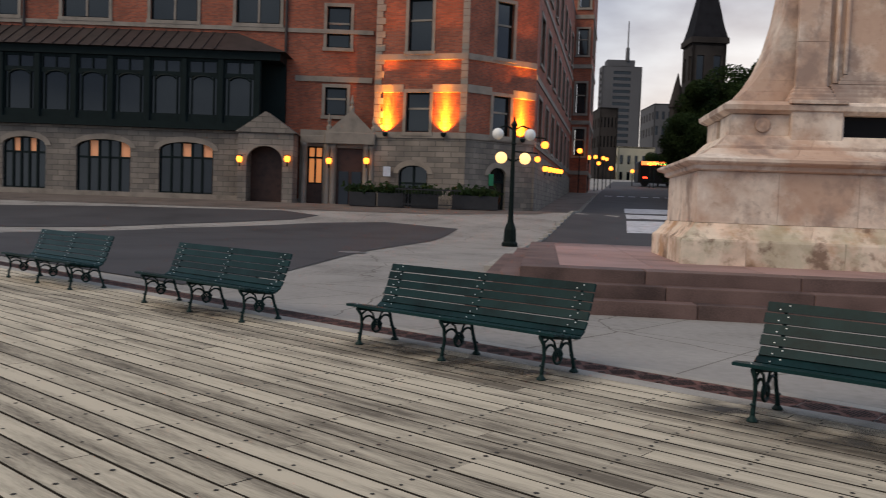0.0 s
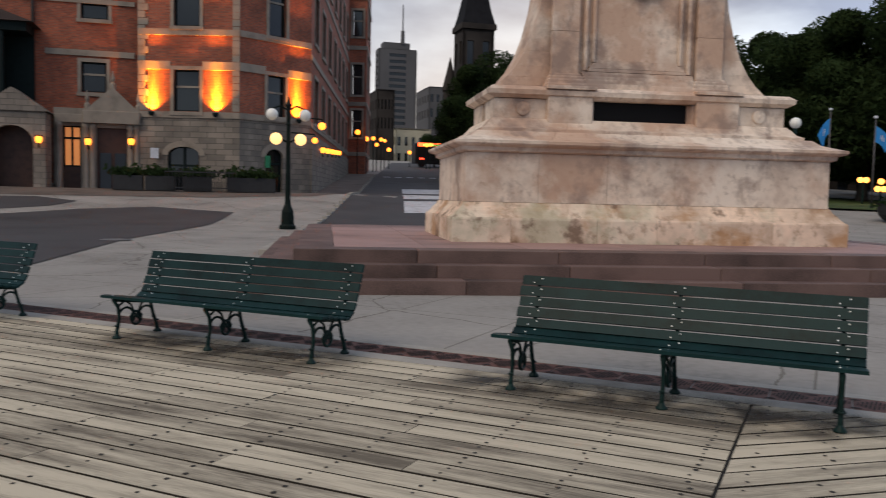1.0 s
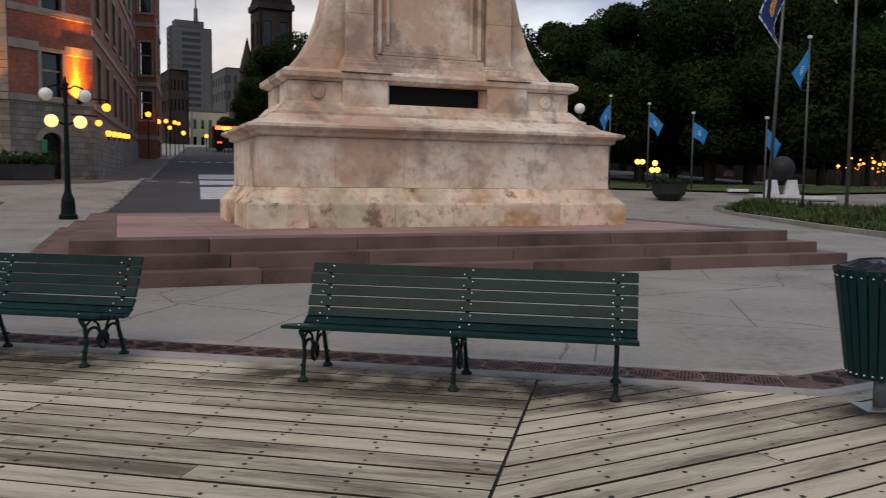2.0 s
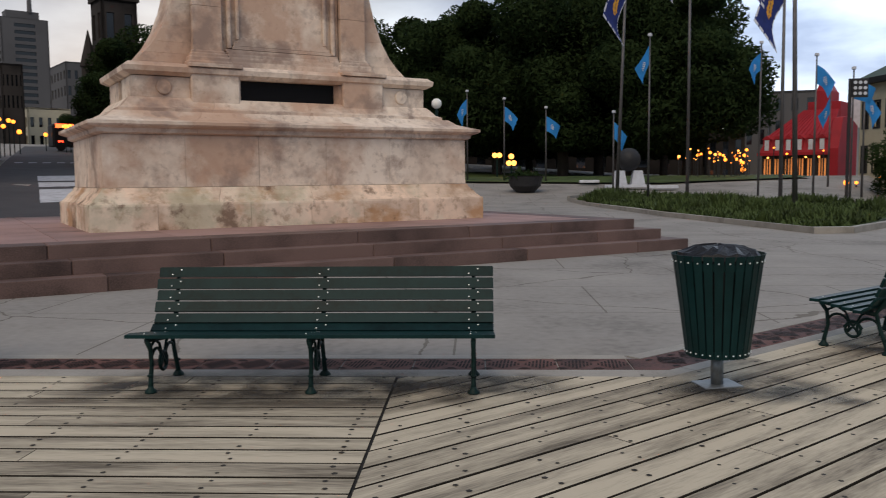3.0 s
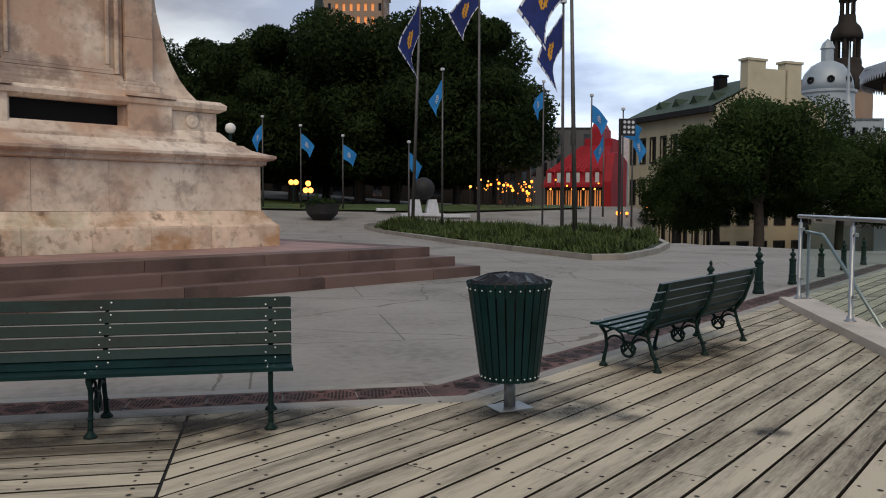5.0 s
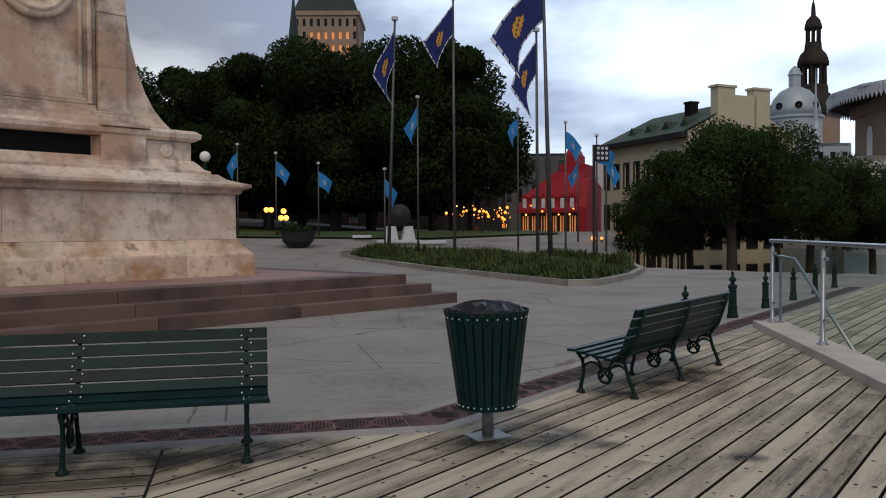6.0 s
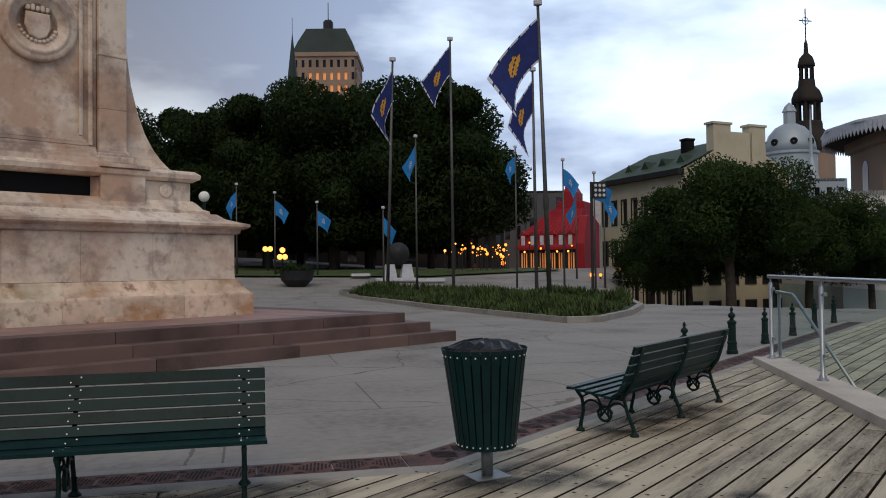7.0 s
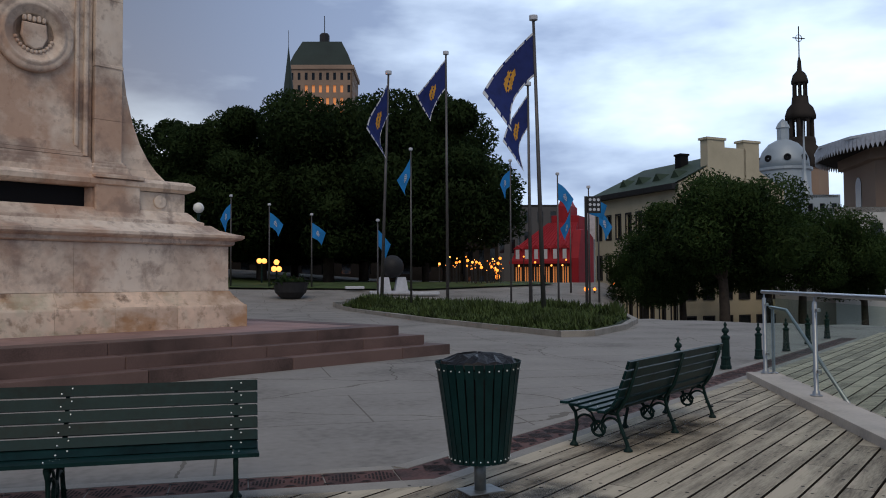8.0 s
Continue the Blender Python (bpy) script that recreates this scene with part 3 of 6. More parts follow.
# ---- litter bin ----
def litter_bin(m):
    b = thing("litter_bin", m, "dark green slatted metal litter bin on a grey post", "litter bin")
    part("base_plate", Shape().box(-0.15, 0.15, -0.12, 0.12, 0.0, 0.012, 0.003), M_GALV, b, "pale steel base plate")
    part("post", Shape().lathe([(0.045, 0.01), (0.045, 0.26)], 14), M_GALV, b, "grey steel post", True)
    part("floor_pan", Shape().lathe([(0.205, 0.235), (0.215, 0.26)], 24), M_IRON, b)
    n = 27
    slat = Shape()
    for k, (z0, r0) in enumerate(((0.235, 0.226), (0.60, 0.272), (0.93, 0.316), (0.985, 0.330))):
        w = 0.022 + 0.004 * k
        slat.v += [(-w, -r0, z0), (w, -r0, z0), (w, -r0 + 0.006, z0), (-w, -r0 + 0.006, z0)]
    slat.f = [(4 * i + j, 4 * i + (j + 1) % 4, 4 * i + 4 + (j + 1) % 4, 4 * i + 4 + j) for i in range(3) for j in range(4)] + [(3, 2, 1, 0), (12, 13, 14, 15)]
    me = slat.mesh("slat", M_GREEN)
    rivets = Shape()
    for i in range(n):
        ob = new("slat", me)
        ob.parent = b
        ob.rotation_euler = (0, 0, 2 * math.pi * i / n)
        a = 2 * math.pi * i / n - math.pi / 2
        for z, r in ((0.265, 0.234), (0.935, 0.321)):
            rivets.ball(r * math.cos(a), r * math.sin(a), z, 0.0068, 6, 4)
    part("hoop", Shape().lathe([(0.305, 0.88), (0.309, 0.935), (0.303, 0.935), (0.299, 0.88), (0.305, 0.88)], 30), M_GREEN, b)
    part("hoop", Shape().lathe([(0.220, 0.24), (0.225, 0.29), (0.219, 0.29), (0.214, 0.24), (0.220, 0.24)], 30), M_GREEN, b)
    part("rivets", rivets, M_BOLT, b, "bright rivet heads")["kind"] = "stuff"
    bag = Shape()
    rings = []
    for k, (r, z) in enumerate(((0.19, 0.28), (0.235, 0.6), (0.288, 0.9), (0.30, 0.95), (0.27, 0.995), (0.17, 1.035), (0.02, 1.045))):
        rings.append([((r + 0.014 * math.sin(7 * j + 3 * k)) * math.cos(2 * math.pi * j / 28), (r + 0.014 * math.sin(5 * j + k)) * math.sin(2 * math.pi * j / 28), z + (0.013 * math.sin(9.3 * j + 2 * k) if k > 2 else 0)) for j in range(28)])
    part("bag", bag.loft(rings), M_BAG, b, "crumpled black plastic liner")
    return b


litter_bin(pose(1.985, 5.86, 0.0, 0, -0.8, 12))

# ---- monument ----
STEPS = Matrix.Translation((-3.14, 16.39, 0.625)) @ Matrix.Rotation(radians(33.4), 4, "Z")
MON = STEPS @ Matrix.Scale(1.352, 4)
HALF = 3.1
BASE_Z = 0.0
RISE = 0.208


CUT = 2.95


def shallow(shape):
    """The pedestal is broader than deep: the middle of its depth is taken out."""
    def y_of(y):
        k = y - HALF
        return y if k < -1.75 else y - CUT if k > 1.75 else HALF - 1.75 + (k + 1.75) * (3.5 - CUT) / 3.5
    shape.v = [(x, y_of(y), z) for x, y, z in shape.v]
    return shape


def tier(parent, profile, cuts, material, name="stone_block", depth=0.5, gap=0.0022):
    """A square course of stones round the pedestal: profile of (half width, height), cuts along each side from -1 to 1."""
    for side in range(4):
        turn = Matrix.Rotation(side * math.pi / 2, 4, "Z")
        for a, b in zip(cuts, cuts[1:]):
            rings = []
            for f, sgn in ((a, 1), (b, -1)):
                ring = []
                for hw, z in profile:
                    e = 0 if abs(f) > 0.999 else gap * sgn
                    ring.append((f * hw + e, -hw, z))
                for hw, z in (profile[-1], profile[0]):
                    k = max(0.05, hw - depth)
                    ring.append((f * k, -k, z))
                rings.append([turn @ Vector(q) for q in ring])
            part(name, shallow(Shape(Matrix.Translation((0, HALF, BASE_Z))).loft(rings)), material, parent)


def monument():
    mon = thing("monument", MON, "tall weathered pinkish limestone monument pedestal on granite steps", "monument")
    tier(mon, [(3.1, -0.03), (3.1, 0.33), (3.09, 0.36)], [-1, -0.72, -0.3, 0.0, 0.28, 0.6, 1], M_STAIN)
    tier(mon, [(3.075, 0.36), (3.02, 0.41), (2.99, 0.46), (2.93, 0.52), (2.90, 0.58)], [-1, -0.45, 0.02, 0.55, 1], M_STAIN)
    tier(mon, [(2.885, 0.585), (2.88, 0.70), (2.88, 1.31)], [-1, -0.62, -0.25, 0.12, 0.5, 1], M_STONE)
    tier(mon, [(2.9, 1.315), (2.95, 1.34), (2.96, 1.40), (3.04, 1.43), (3.07, 1.46), (3.07, 1.51), (2.95, 1.55), (2.78, 1.62), (2.68, 1.72)], [-1, -0.55, -0.1, 0.35, 0.7, 1], M_STONE, depth=0.8)
    tier(mon, [(2.6, 1.72), (2.6, 1.78), (2.52, 1.82), (2.45, 1.92), (2.40, 1.97)], [-1, -0.5, 0.1, 0.55, 1], M_STONE)
    tier(mon, [(2.37, 1.975), (2.37, 2.27)], [-1, -0.62, -0.34], M_STONE)
    tier(mon, [(2.37, 1.975), (2.37, 2.27)], [0.34, 0.62, 1], M_STONE)
    tier(mon, [(2.22, 1.975), (2.22, 2.27)], [-0.37, 0.37], M_STONE)
    tier(mon, [(2.40, 2.28), (2.49, 2.33), (2.50, 2.40), (2.42, 2.46)], [-1, -0.4, 0.3, 1], M_STONE, depth=0.7)
    flare = [(2.38, 2.46), (2.24, 2.54), (2.09, 2.67), (1.95, 2.84), (1.81, 3.08), (1.68, 3.42), (1.57, 3.86), (1.49, 4.4), (1.44, 5.2), (1.43, 7.2)]
    # the shaft sweeps out to both sides and stands flat in front
    for i, ((h0, z0), (h1, z1)) in enumerate(zip(flare, flare[1:])):
        for sgn in (-1, 1):
            for y0, y1 in ((-1.93, -0.6), (-0.596, 0.7), (0.704, 1.93)):
                q = [(0.2 * sgn, y, z) for y in (y0, y1) for z in (z0, z1)]
                w = [(h * sgn, y, z) for y in (y0, y1) for h, z in ((h0, z0 + 0.002), (h1, z1))]
                part("stone_block", shallow(Shape(Matrix.Translation((0, HALF, 0))).put(q + w, [(0, 1, 3, 2), (4, 6, 7, 5), (0, 4, 5, 1), (2, 3, 7, 6), (1, 5, 7, 3), (0, 2, 6, 4)])), M_STONE, mon)
    part("cap", shallow(Shape(Matrix.Translation((0, HALF, 0))).box(-1.6, 1.6, -2.1, 2.1, 7.2, 7.5, 0.05)), M_STONE, mon)
    for side in (0, 2):
        m = Matrix.Translation((0, HALF - (CUT if side else 0), BASE_Z)) @ Matrix.Rotation(side * math.pi / 2, 4, "Z")
        part("plaque", Shape(m).box(-0.77, 0.77, -2.245, -2.20, 1.975, 2.275), M_BLACK, mon, "black recessed metal plaque")
        body = Shape(m)
        body.box(-0.98, 0.98, -1.99, -1.9, 2.46, 6.9, 0.01)
        part("panel_block", body, M_STONE, mon)
        for x in (-1.2, 1.2):
            part("pilaster_foot", Shape(m).box(x - 0.36, x + 0.36, -2.46, -2.3, 1.74, 2.42, 0.02), M_STONE, mon)
            part("pilaster_cap", Shape(m).box(x - 0.40, x + 0.40, -2.53, -2.3, 2.425, 2.48, 0.02), M_STONE, mon)
            for j, (g, z0, z1) in enumerate(((0.34, 2.462, 2.56), (0.31, 2.563, 2.63), (0.28, 2.633, 2.68), (0.25, 2.683, 2.722))):
                part("pilaster_base", Shape(m).box(x - g, x + g, -2.24 + 0.03 * j, -1.99, z0, z1, 0.025), M_STONE, mon)
            for k, (z0, z1) in enumerate(((2.725, 3.38), (3.385, 4.25), (4.255, 5.3), (5.305, 6.9))):
                part("pilaster_stone", Shape(m).box(x - 0.22, x + 0.22, -2.10, -1.99, z0, z1, 0.008), M_STONE, mon)
            part("pilaster_band", Shape(m).box(x - 0.23, x + 0.23, -2.115, -2.0, 4.22, 4.27, 0.008), M_STONE, mon)
        for k, (z0, z1) in enumerate(((2.462, 2.57), (2.573, 2.64), (2.643, 2.69), (2.693, 2.73), (2.733, 2.765))):
            part("moulding", Shape(m).box(-0.93, 0.93, -2.22 + 0.03 * k, -1.99, z0, z1, 0.025), M_STONE, mon)
        for x in (-0.86, 0.86):
            part("panel_border", Shape(m).box(x - 0.035, x + 0.035, -2.075, -2.0, 2.79, 6.6, 0.02), M_STONE, mon)
        for x in (-0.72, 0.72):
            part("panel_border", Shape(m).box(x - 0.03, x + 0.03, -2.055, -2.0, 2.93, 6.5, 0.015), M_STONE, mon)
        part("panel_border", Shape(m).box(-0.82, 0.82, -2.08, -2.0, 2.775, 2.825, 0.015), M_STONE, mon)
        for k in range(3):
            part("panel_border", Shape(m).box(-0.795 + 0.05 * k, 0.795 - 0.05 * k, -2.07 + 0.016 * k, -2.0, 2.83 + 0.045 * k, 2.872 + 0.045 * k, 0.01), M_STONE, mon)
        r = m @ Matrix.Translation((0.08, -2.02, 4.44)) @ Matrix.Rotation(math.pi / 2, 4, "X")
        prof = [(0.30, -0.02), (0.58, -0.02), (0.58, 0.03), (0.55, 0.065), (0.50, 0.05), (0.47, 0.05), (0.45, 0.075), (0.41, 0.06), (0.39, 0.02), (0.30, 0.015), (0.30, -0.02)]
        part("medallion", Shape(r).lathe(prof, 40), M_STONE, mon, "round carved stone medallion", True)
        shield = Shape(r)
        shield.prism([(-0.17, 0.15), (-0.19, -0.05), (-0.12, -0.2), (0.0, -0.25), (0.12, -0.2), (0.19, -0.05), (0.17, 0.15)], 0, 0.05, 0.02)
        for k in range(5):
            shield.box(-0.17 + 0.07 * k, -0.115 + 0.07 * k, 0.17, 0.25 + 0.02 * (k % 2), 0, 0.05, 0.015)
        for k in range(12):
            a = radians(200 + 140 * k / 11)
            shield.ball(0.275 * math.cos(a), 0.275 * math.sin(a), 0.01, 0.035, 8, 6)
        part("shield", shield, M_STONE, mon, "carved shield with crown")
        for x in (-1.93, 1.93):
            rr = m @ Matrix.Translation((x, -2.37, 2.12)) @ Matrix.Rotation(math.pi / 2, 4, "X")
            part("boss", Shape(rr).lathe([(0.01, 0), (0.11, 0), (0.11, 0.02), (0.09, 0.035), (0.06, 0.02), (0.03, 0.04), (0.005, 0.045)], 18), M_STONE, mon, smooth=True)
    for ob in mon.children:
        if ob.name.split(".")[0] not in ("medallion", "shield"):
            for v in ob.data.vertices:
                v.co.z -= 0.1 * smooth_step(1.25, 2.0, v.co.z)
    return mon


monument()


def plinth_steps():
    st = thing("monument_steps", STEPS, "three broad red granite steps under the monument", "steps", kind="structure")
    left, right, front, back, tread = 7.13, 6.41, 2.58, 8.0, 0.40
    for k in range(3):
        l, r, f, b = left + tread * k, right + tread * k, front + tread * k, back + tread * k
        z1 = BASE_Z - RISE * k
        z0 = z1 - RISE - (0.2 if k == 2 else 0.02)
        w = 0.65
        def run(x0, x1, y0, y1, n, off):
            along_x = (x1 - x0) > (y1 - y0)
            lo, hi = (x0, x1) if along_x else (y0, y1)
            cuts = [lo] + [lo + (hi - lo) * (i + off + 0.12 * math.sin(5 * i + k)) / n for i in range(1, n)] + [hi]
            for a, c in zip(cuts, cuts[1:]):
                s = Shape()
                if along_x:
                    s.box(a + 0.004, c - 0.004, y0, y1, z0, z1, 0.012)
                else:
                    s.box(x0, x1, a + 0.004, c - 0.004, z0, z1, 0.012)
                part("step_stone", s, M_STEP, st)
        run(-l, r, -f, -f + w, 6, 0.15 * k)
        run(-l, r, b - w, b, 6, 0.1)
        run(-l, -l + w, -f + w, b - w, 5, 0.0)
        run(r - w, r, -f + w, b - w, 5, 0.1 * k)
    xs = [-left + 0.65, -4.9, -3.1, -1.0, 1.2, 3.2, 4.9, right - 0.65]
    ys = [-front + 0.65, 0.6, 2.4, 4.2, 5.9, back - 0.65]
    for i in range(len(xs) - 1):
        for j in range(len(ys) - 1):
            part("paving_slab", Shape().box(xs[i] + 0.004, xs[i + 1] - 0.004, ys[j] + 0.004, ys[j + 1] - 0.004, BASE_Z - 0.2, BASE_Z - 0.002, 0.004), M_TOP, st)


plinth_steps()


# ---- bollards ----
def bollard():
    b = thing("bollard", Matrix(), "dark green cast iron bollard with a finial", "bollard", "bollards along the deck")
    part("shaft", Shape().lathe([(0.115, 0), (0.115, 0.06), (0.10, 0.08), (0.09, 0.20), (0.10, 0.21), (0.10, 0.24), (0.082, 0.26), (0.078, 0.60), (0.095, 0.63), (0.095, 0.66), (0.06, 0.69)], 12), M_IRON, b, smooth=False)
    part("finial", Shape().lathe([(0.05, 0.69), (0.035, 0.72), (0.075, 0.77), (0.07, 0.81), (0.03, 0.85), (0.02, 0.87), (0.035, 0.90), (0.03, 0.93), (0.005, 0.97)], 12), M_IRON, b, smooth=True)
    return b


first_bollard = bollard()
SHORT = Matrix.Scale(0.87, 4)
first_bollard.matrix_basis = pose(8.68, 12.98, 0) @ SHORT
for x, y in ((6.72, 11.2), (10.38, 14.46), (12.07, 15.88), (13.85, 17.45), (15.65, 19.0)):
    copy_thing(first_bollard, pose(x, y, 0.0) @ SHORT)


# ---- glass balustrade on its kerb ----
def balustrade():
    e = Vector((6.2 - 8.35, 6.61 - 11.98, 0)).normalized()
    m = Matrix.Translation((8.2, 11.66, 0)) @ Matrix.Rotation(math.atan2(e.y, e.x), 4, "Z")
    tagged(part("deck_kerb", Shape(m).box(0, 9.5, 0.0, 0.46, -0.05, 0.10, 0.012), M_KERB), "pale concrete kerb on the boardwalk", "kerb", kind="structure")
    r = thing("glass_balustrade", m, "steel balustrade with clear glass panels on a concrete kerb", "balustrade")
    posts = (0.22, 2.83, 5.44, 8.05)
    for x in posts:
        p = part("post", Shape().lathe([(0.075, 0.1), (0.075, 0.115), (0.05, 0.12), (0.045, 0.16), (0.03, 0.17), (0.03, 1.30), (0.012, 1.31), (0.012, 1.385)], 12, x, 0.25), M_STEEL, r, smooth=True)
        for z in (0.42, 1.2):
            part("clamp", Shape().tube([(x - 0.11, 0.26, z), (x + 0.11, 0.26, z)], 0.016, 8).box(x - 0.12, x - 0.07, 0.24, 0.29, z - 0.02, z + 0.025, 0.006).box(x + 0.07, x + 0.12, 0.24, 0.29, z - 0.02, z + 0.025, 0.006), M_STEEL, p)
    part("handrail", Shape().tube([(0.1, 0.25, 1.40), (9.3, 0.25, 1.40)], 0.03, 12), M_STEEL, r, smooth=True)
    for a, b in zip(posts, posts[1:]):
        g = part("glass_panel", Shape().box(a + 0.06, b - 0.06, 0.259, 0.271, 0.2, 1.31), M_GLASS, r, "clear glass panel")
        g.visible_shadow = False
    part("stair_rail", Shape().tube([(0.05, 0.38, 1.15), (0.2, 0.38, 1.15), (0.88, 0.41, 1.13), (0.96, 0.42, 1.09), (3.3, 0.56, -0.05)], 0.025, 10), M_STEEL, r, smooth=True)
    part("stair_post", Shape().lathe([(0.07, 0.1), (0.07, 0.115), (0.025, 0.12), (0.025, 1.15)], 10, 0.2, 0.38), M_STEEL, r, smooth=True)


balustrade()


# ---- street lamp with globes ----
def street_lamp(x, y, k=1.0):
    b = thing("street_lamp", pose(x, y, height(x, y), 0, 0, 40) @ Matrix.Scale(1.27, 4), "dark green cast iron street lamp with four globes", "street lamp")
    part("column", Shape().lathe([(0.26, 0), (0.26, 0.10), (0.21, 0.16), (0.19, 0.55), (0.13, 0.72), (0.10, 0.8), (0.085, 1.0), (0.06, 3.3), (0.09, 3.33), (0.06, 3.4), (0.07, 3.85), (0.11, 3.95), (0.05, 4.05), (0.02, 4.2)], 12), M_LAMP_IRON, b)
    ring = lambda a, r: (r * math.cos(a), r * math.sin(a))
    for i, (a, z, lit) in enumerate(((radians(0), 3.62, 0), (radians(180), 3.62, 0), (radians(12), 2.85, 1), (radians(192), 2.85, 1))):
        dx, dy = ring(a, 0.4 if lit else 0.52)
        arm = part("arm", Shape().tube([(0, 0, z + 0.15), (dx * 0.5, dy * 0.5, z + 0.3), (dx, dy, z + 0.2)] if not lit else [(0, 0, z - 0.1), (dx * 0.5, dy * 0.5, z + 0.0), (dx, dy, z - 0.12)], 0.03, 6), M_LAMP_IRON, b)
        part("globe", Shape().ball(dx, dy, z + 0.02, 0.19, 14, 10), M_GLOBE_LIT if lit else M_GLOBE, b, "white globe shade" if not lit else "lit globe shade", True)
    return b


street_lamp(-20.05, 27.15)


BEFORE = set(scene.objects)


# ---- buildings ----
def wall_with_openings(shape, x0, x1, z0, z1, y0, y1, holes):
    """A straight wall between y0 and y1 with real openings (x0, x1, z0, z1)."""
    zs = sorted({z0, z1, *(z for h in holes for z in h[2:] if z0 < z < z1)})
    for a, b in zip(zs, zs[1:]):
        cut = sorted((h[0], h[1]) for h in holes if h[2] < (a + b) / 2 < h[3])
        x = x0
        for p, q in cut:
            if p > x:
                shape.box(x, min(p, x1), y0, y1, a, b)
            x = max(x, q)
        if x < x1:
            shape.box(x, x1, y0, y1, a, b)
    return shape


def window(parent, m, x0, x1, z0, z1, mullions=1, transom=0.62, glass=None, surround=True, arched=False):
    """A sash window set back in its opening: stone surround, frame, panes and sill."""
    w = part("window", wall_with_openings(Shape(m), x0, x1, z0, z1, 0.16, 0.24, [(x0 + 0.07, x1 - 0.07, z0 + 0.07, z1 - 0.07)]), M_FRAME, parent)
    n = mullions + 1
    step = (x1 - x0 - 0.14) / n
    zt = z0 + (z1 - z0) * transom
    for i in range(n):
        a, b = x0 + 0.07 + i * step, x0 + 0.07 + (i + 1) * step
        for c, d in ((z0 + 0.07, zt - 0.04), (zt + 0.04, z1 - 0.07)):
            part("pane", Shape(m).box(a + 0.03, b - 0.03, 0.2, 0.215, c, d), (M_REFLECTION if arched and n > 2 and c > zt and (i * 3 + int(-x0)) % 5 < 2 else glass or M_WINDOW), w)
        if i:
            part("mullion", Shape(m).box(a - 0.05, a + 0.05, 0.13, 0.25, z0 + 0.07, z1 - 0.07), M_TRIM if surround else M_FRAME, w)
    part("transom", Shape(m).box(x0 + 0.07, x1 - 0.07, 0.14, 0.245, zt - 0.05, zt + 0.05), M_TRIM if surround else M_FRAME, w)
    if surround:
        part("surround", wall_with_openings(Shape(m), x0 - 0.16, x1 + 0.16, z0 - 0.02, z1 + 0.18, -0.05, 0.12, [(x0, x1, z0 - 0.02, z1)]), M_TRIM, w)
        part("sill", Shape(m).box(x0 - 0.2, x1 + 0.2, -0.1, 0.2, z0 - 0.2, z0 - 0.02, 0.02), M_TRIM, w)
    if arched:
        c, r = (x0 + x1) / 2, (x1 - x0) / 2
        k = 10
        for i in range(k):
            a0, a1 = math.pi * i / k, math.pi * (i + 1) / k
            h = 0.42
            arch = Shape(m)
            p = [(c - (r + e) * math.cos(t), -0.04, z1 - h + (h + e) * math.sin(t)) for t in (a0, a1) for e in (0, 0.28)]
            q = [(x, 0.14, z) for x, _, z in p]
            arch.put(p + q, [(0, 2, 3, 1), (0, 4, 6, 2), (1, 3, 7, 5), (4, 5, 7, 6)])
            sp = [(c - r * math.cos(t), 0.05, z) for t in (a0, a1) for z in (z1 - h + h * math.sin(t), z1 + 0.02)]
            arch.put(sp, [(0, 2, 3, 1)])
            part("arch_stone", arch, M_TRIM, w)
    return w


def wall_lantern(x, y, z, m, lit=True):
    p = m @ Vector((x, y, z))
    t = thing("wall_lantern", Matrix.Translation(p), "small amber wall lantern on a stone wall", "lantern", "lanterns of the hotel")
    part("bracket", Shape().box(-0.03, 0.03, -0.02, 0.03, -0.35, 0.05).box(-0.1, 0.1, -0.1, 0.1, 0.17, 0.22), M_FRAME, t)
    part("light", Shape().lathe([(0.10, -0.14), (0.16, 0.0), (0.15, 0.12), (0.08, 0.18)], 10), M_AMBER, t, "glowing amber glass", True)


HOTEL = Matrix(((RIGHT.x, FWD.x, 0, -0.014 + FWD.x * 42), (RIGHT.y, FWD.y, 0, -0.594 + FWD.y * 42), (0, 0, 1, 0), (0, 0, 0, 1)))
K = 42 / 1456


def S(u):
    return (u - 784) * K


def Z(u, v):
    return 1.53 + (367 + (u - 784) * 0.0367 - v) * K


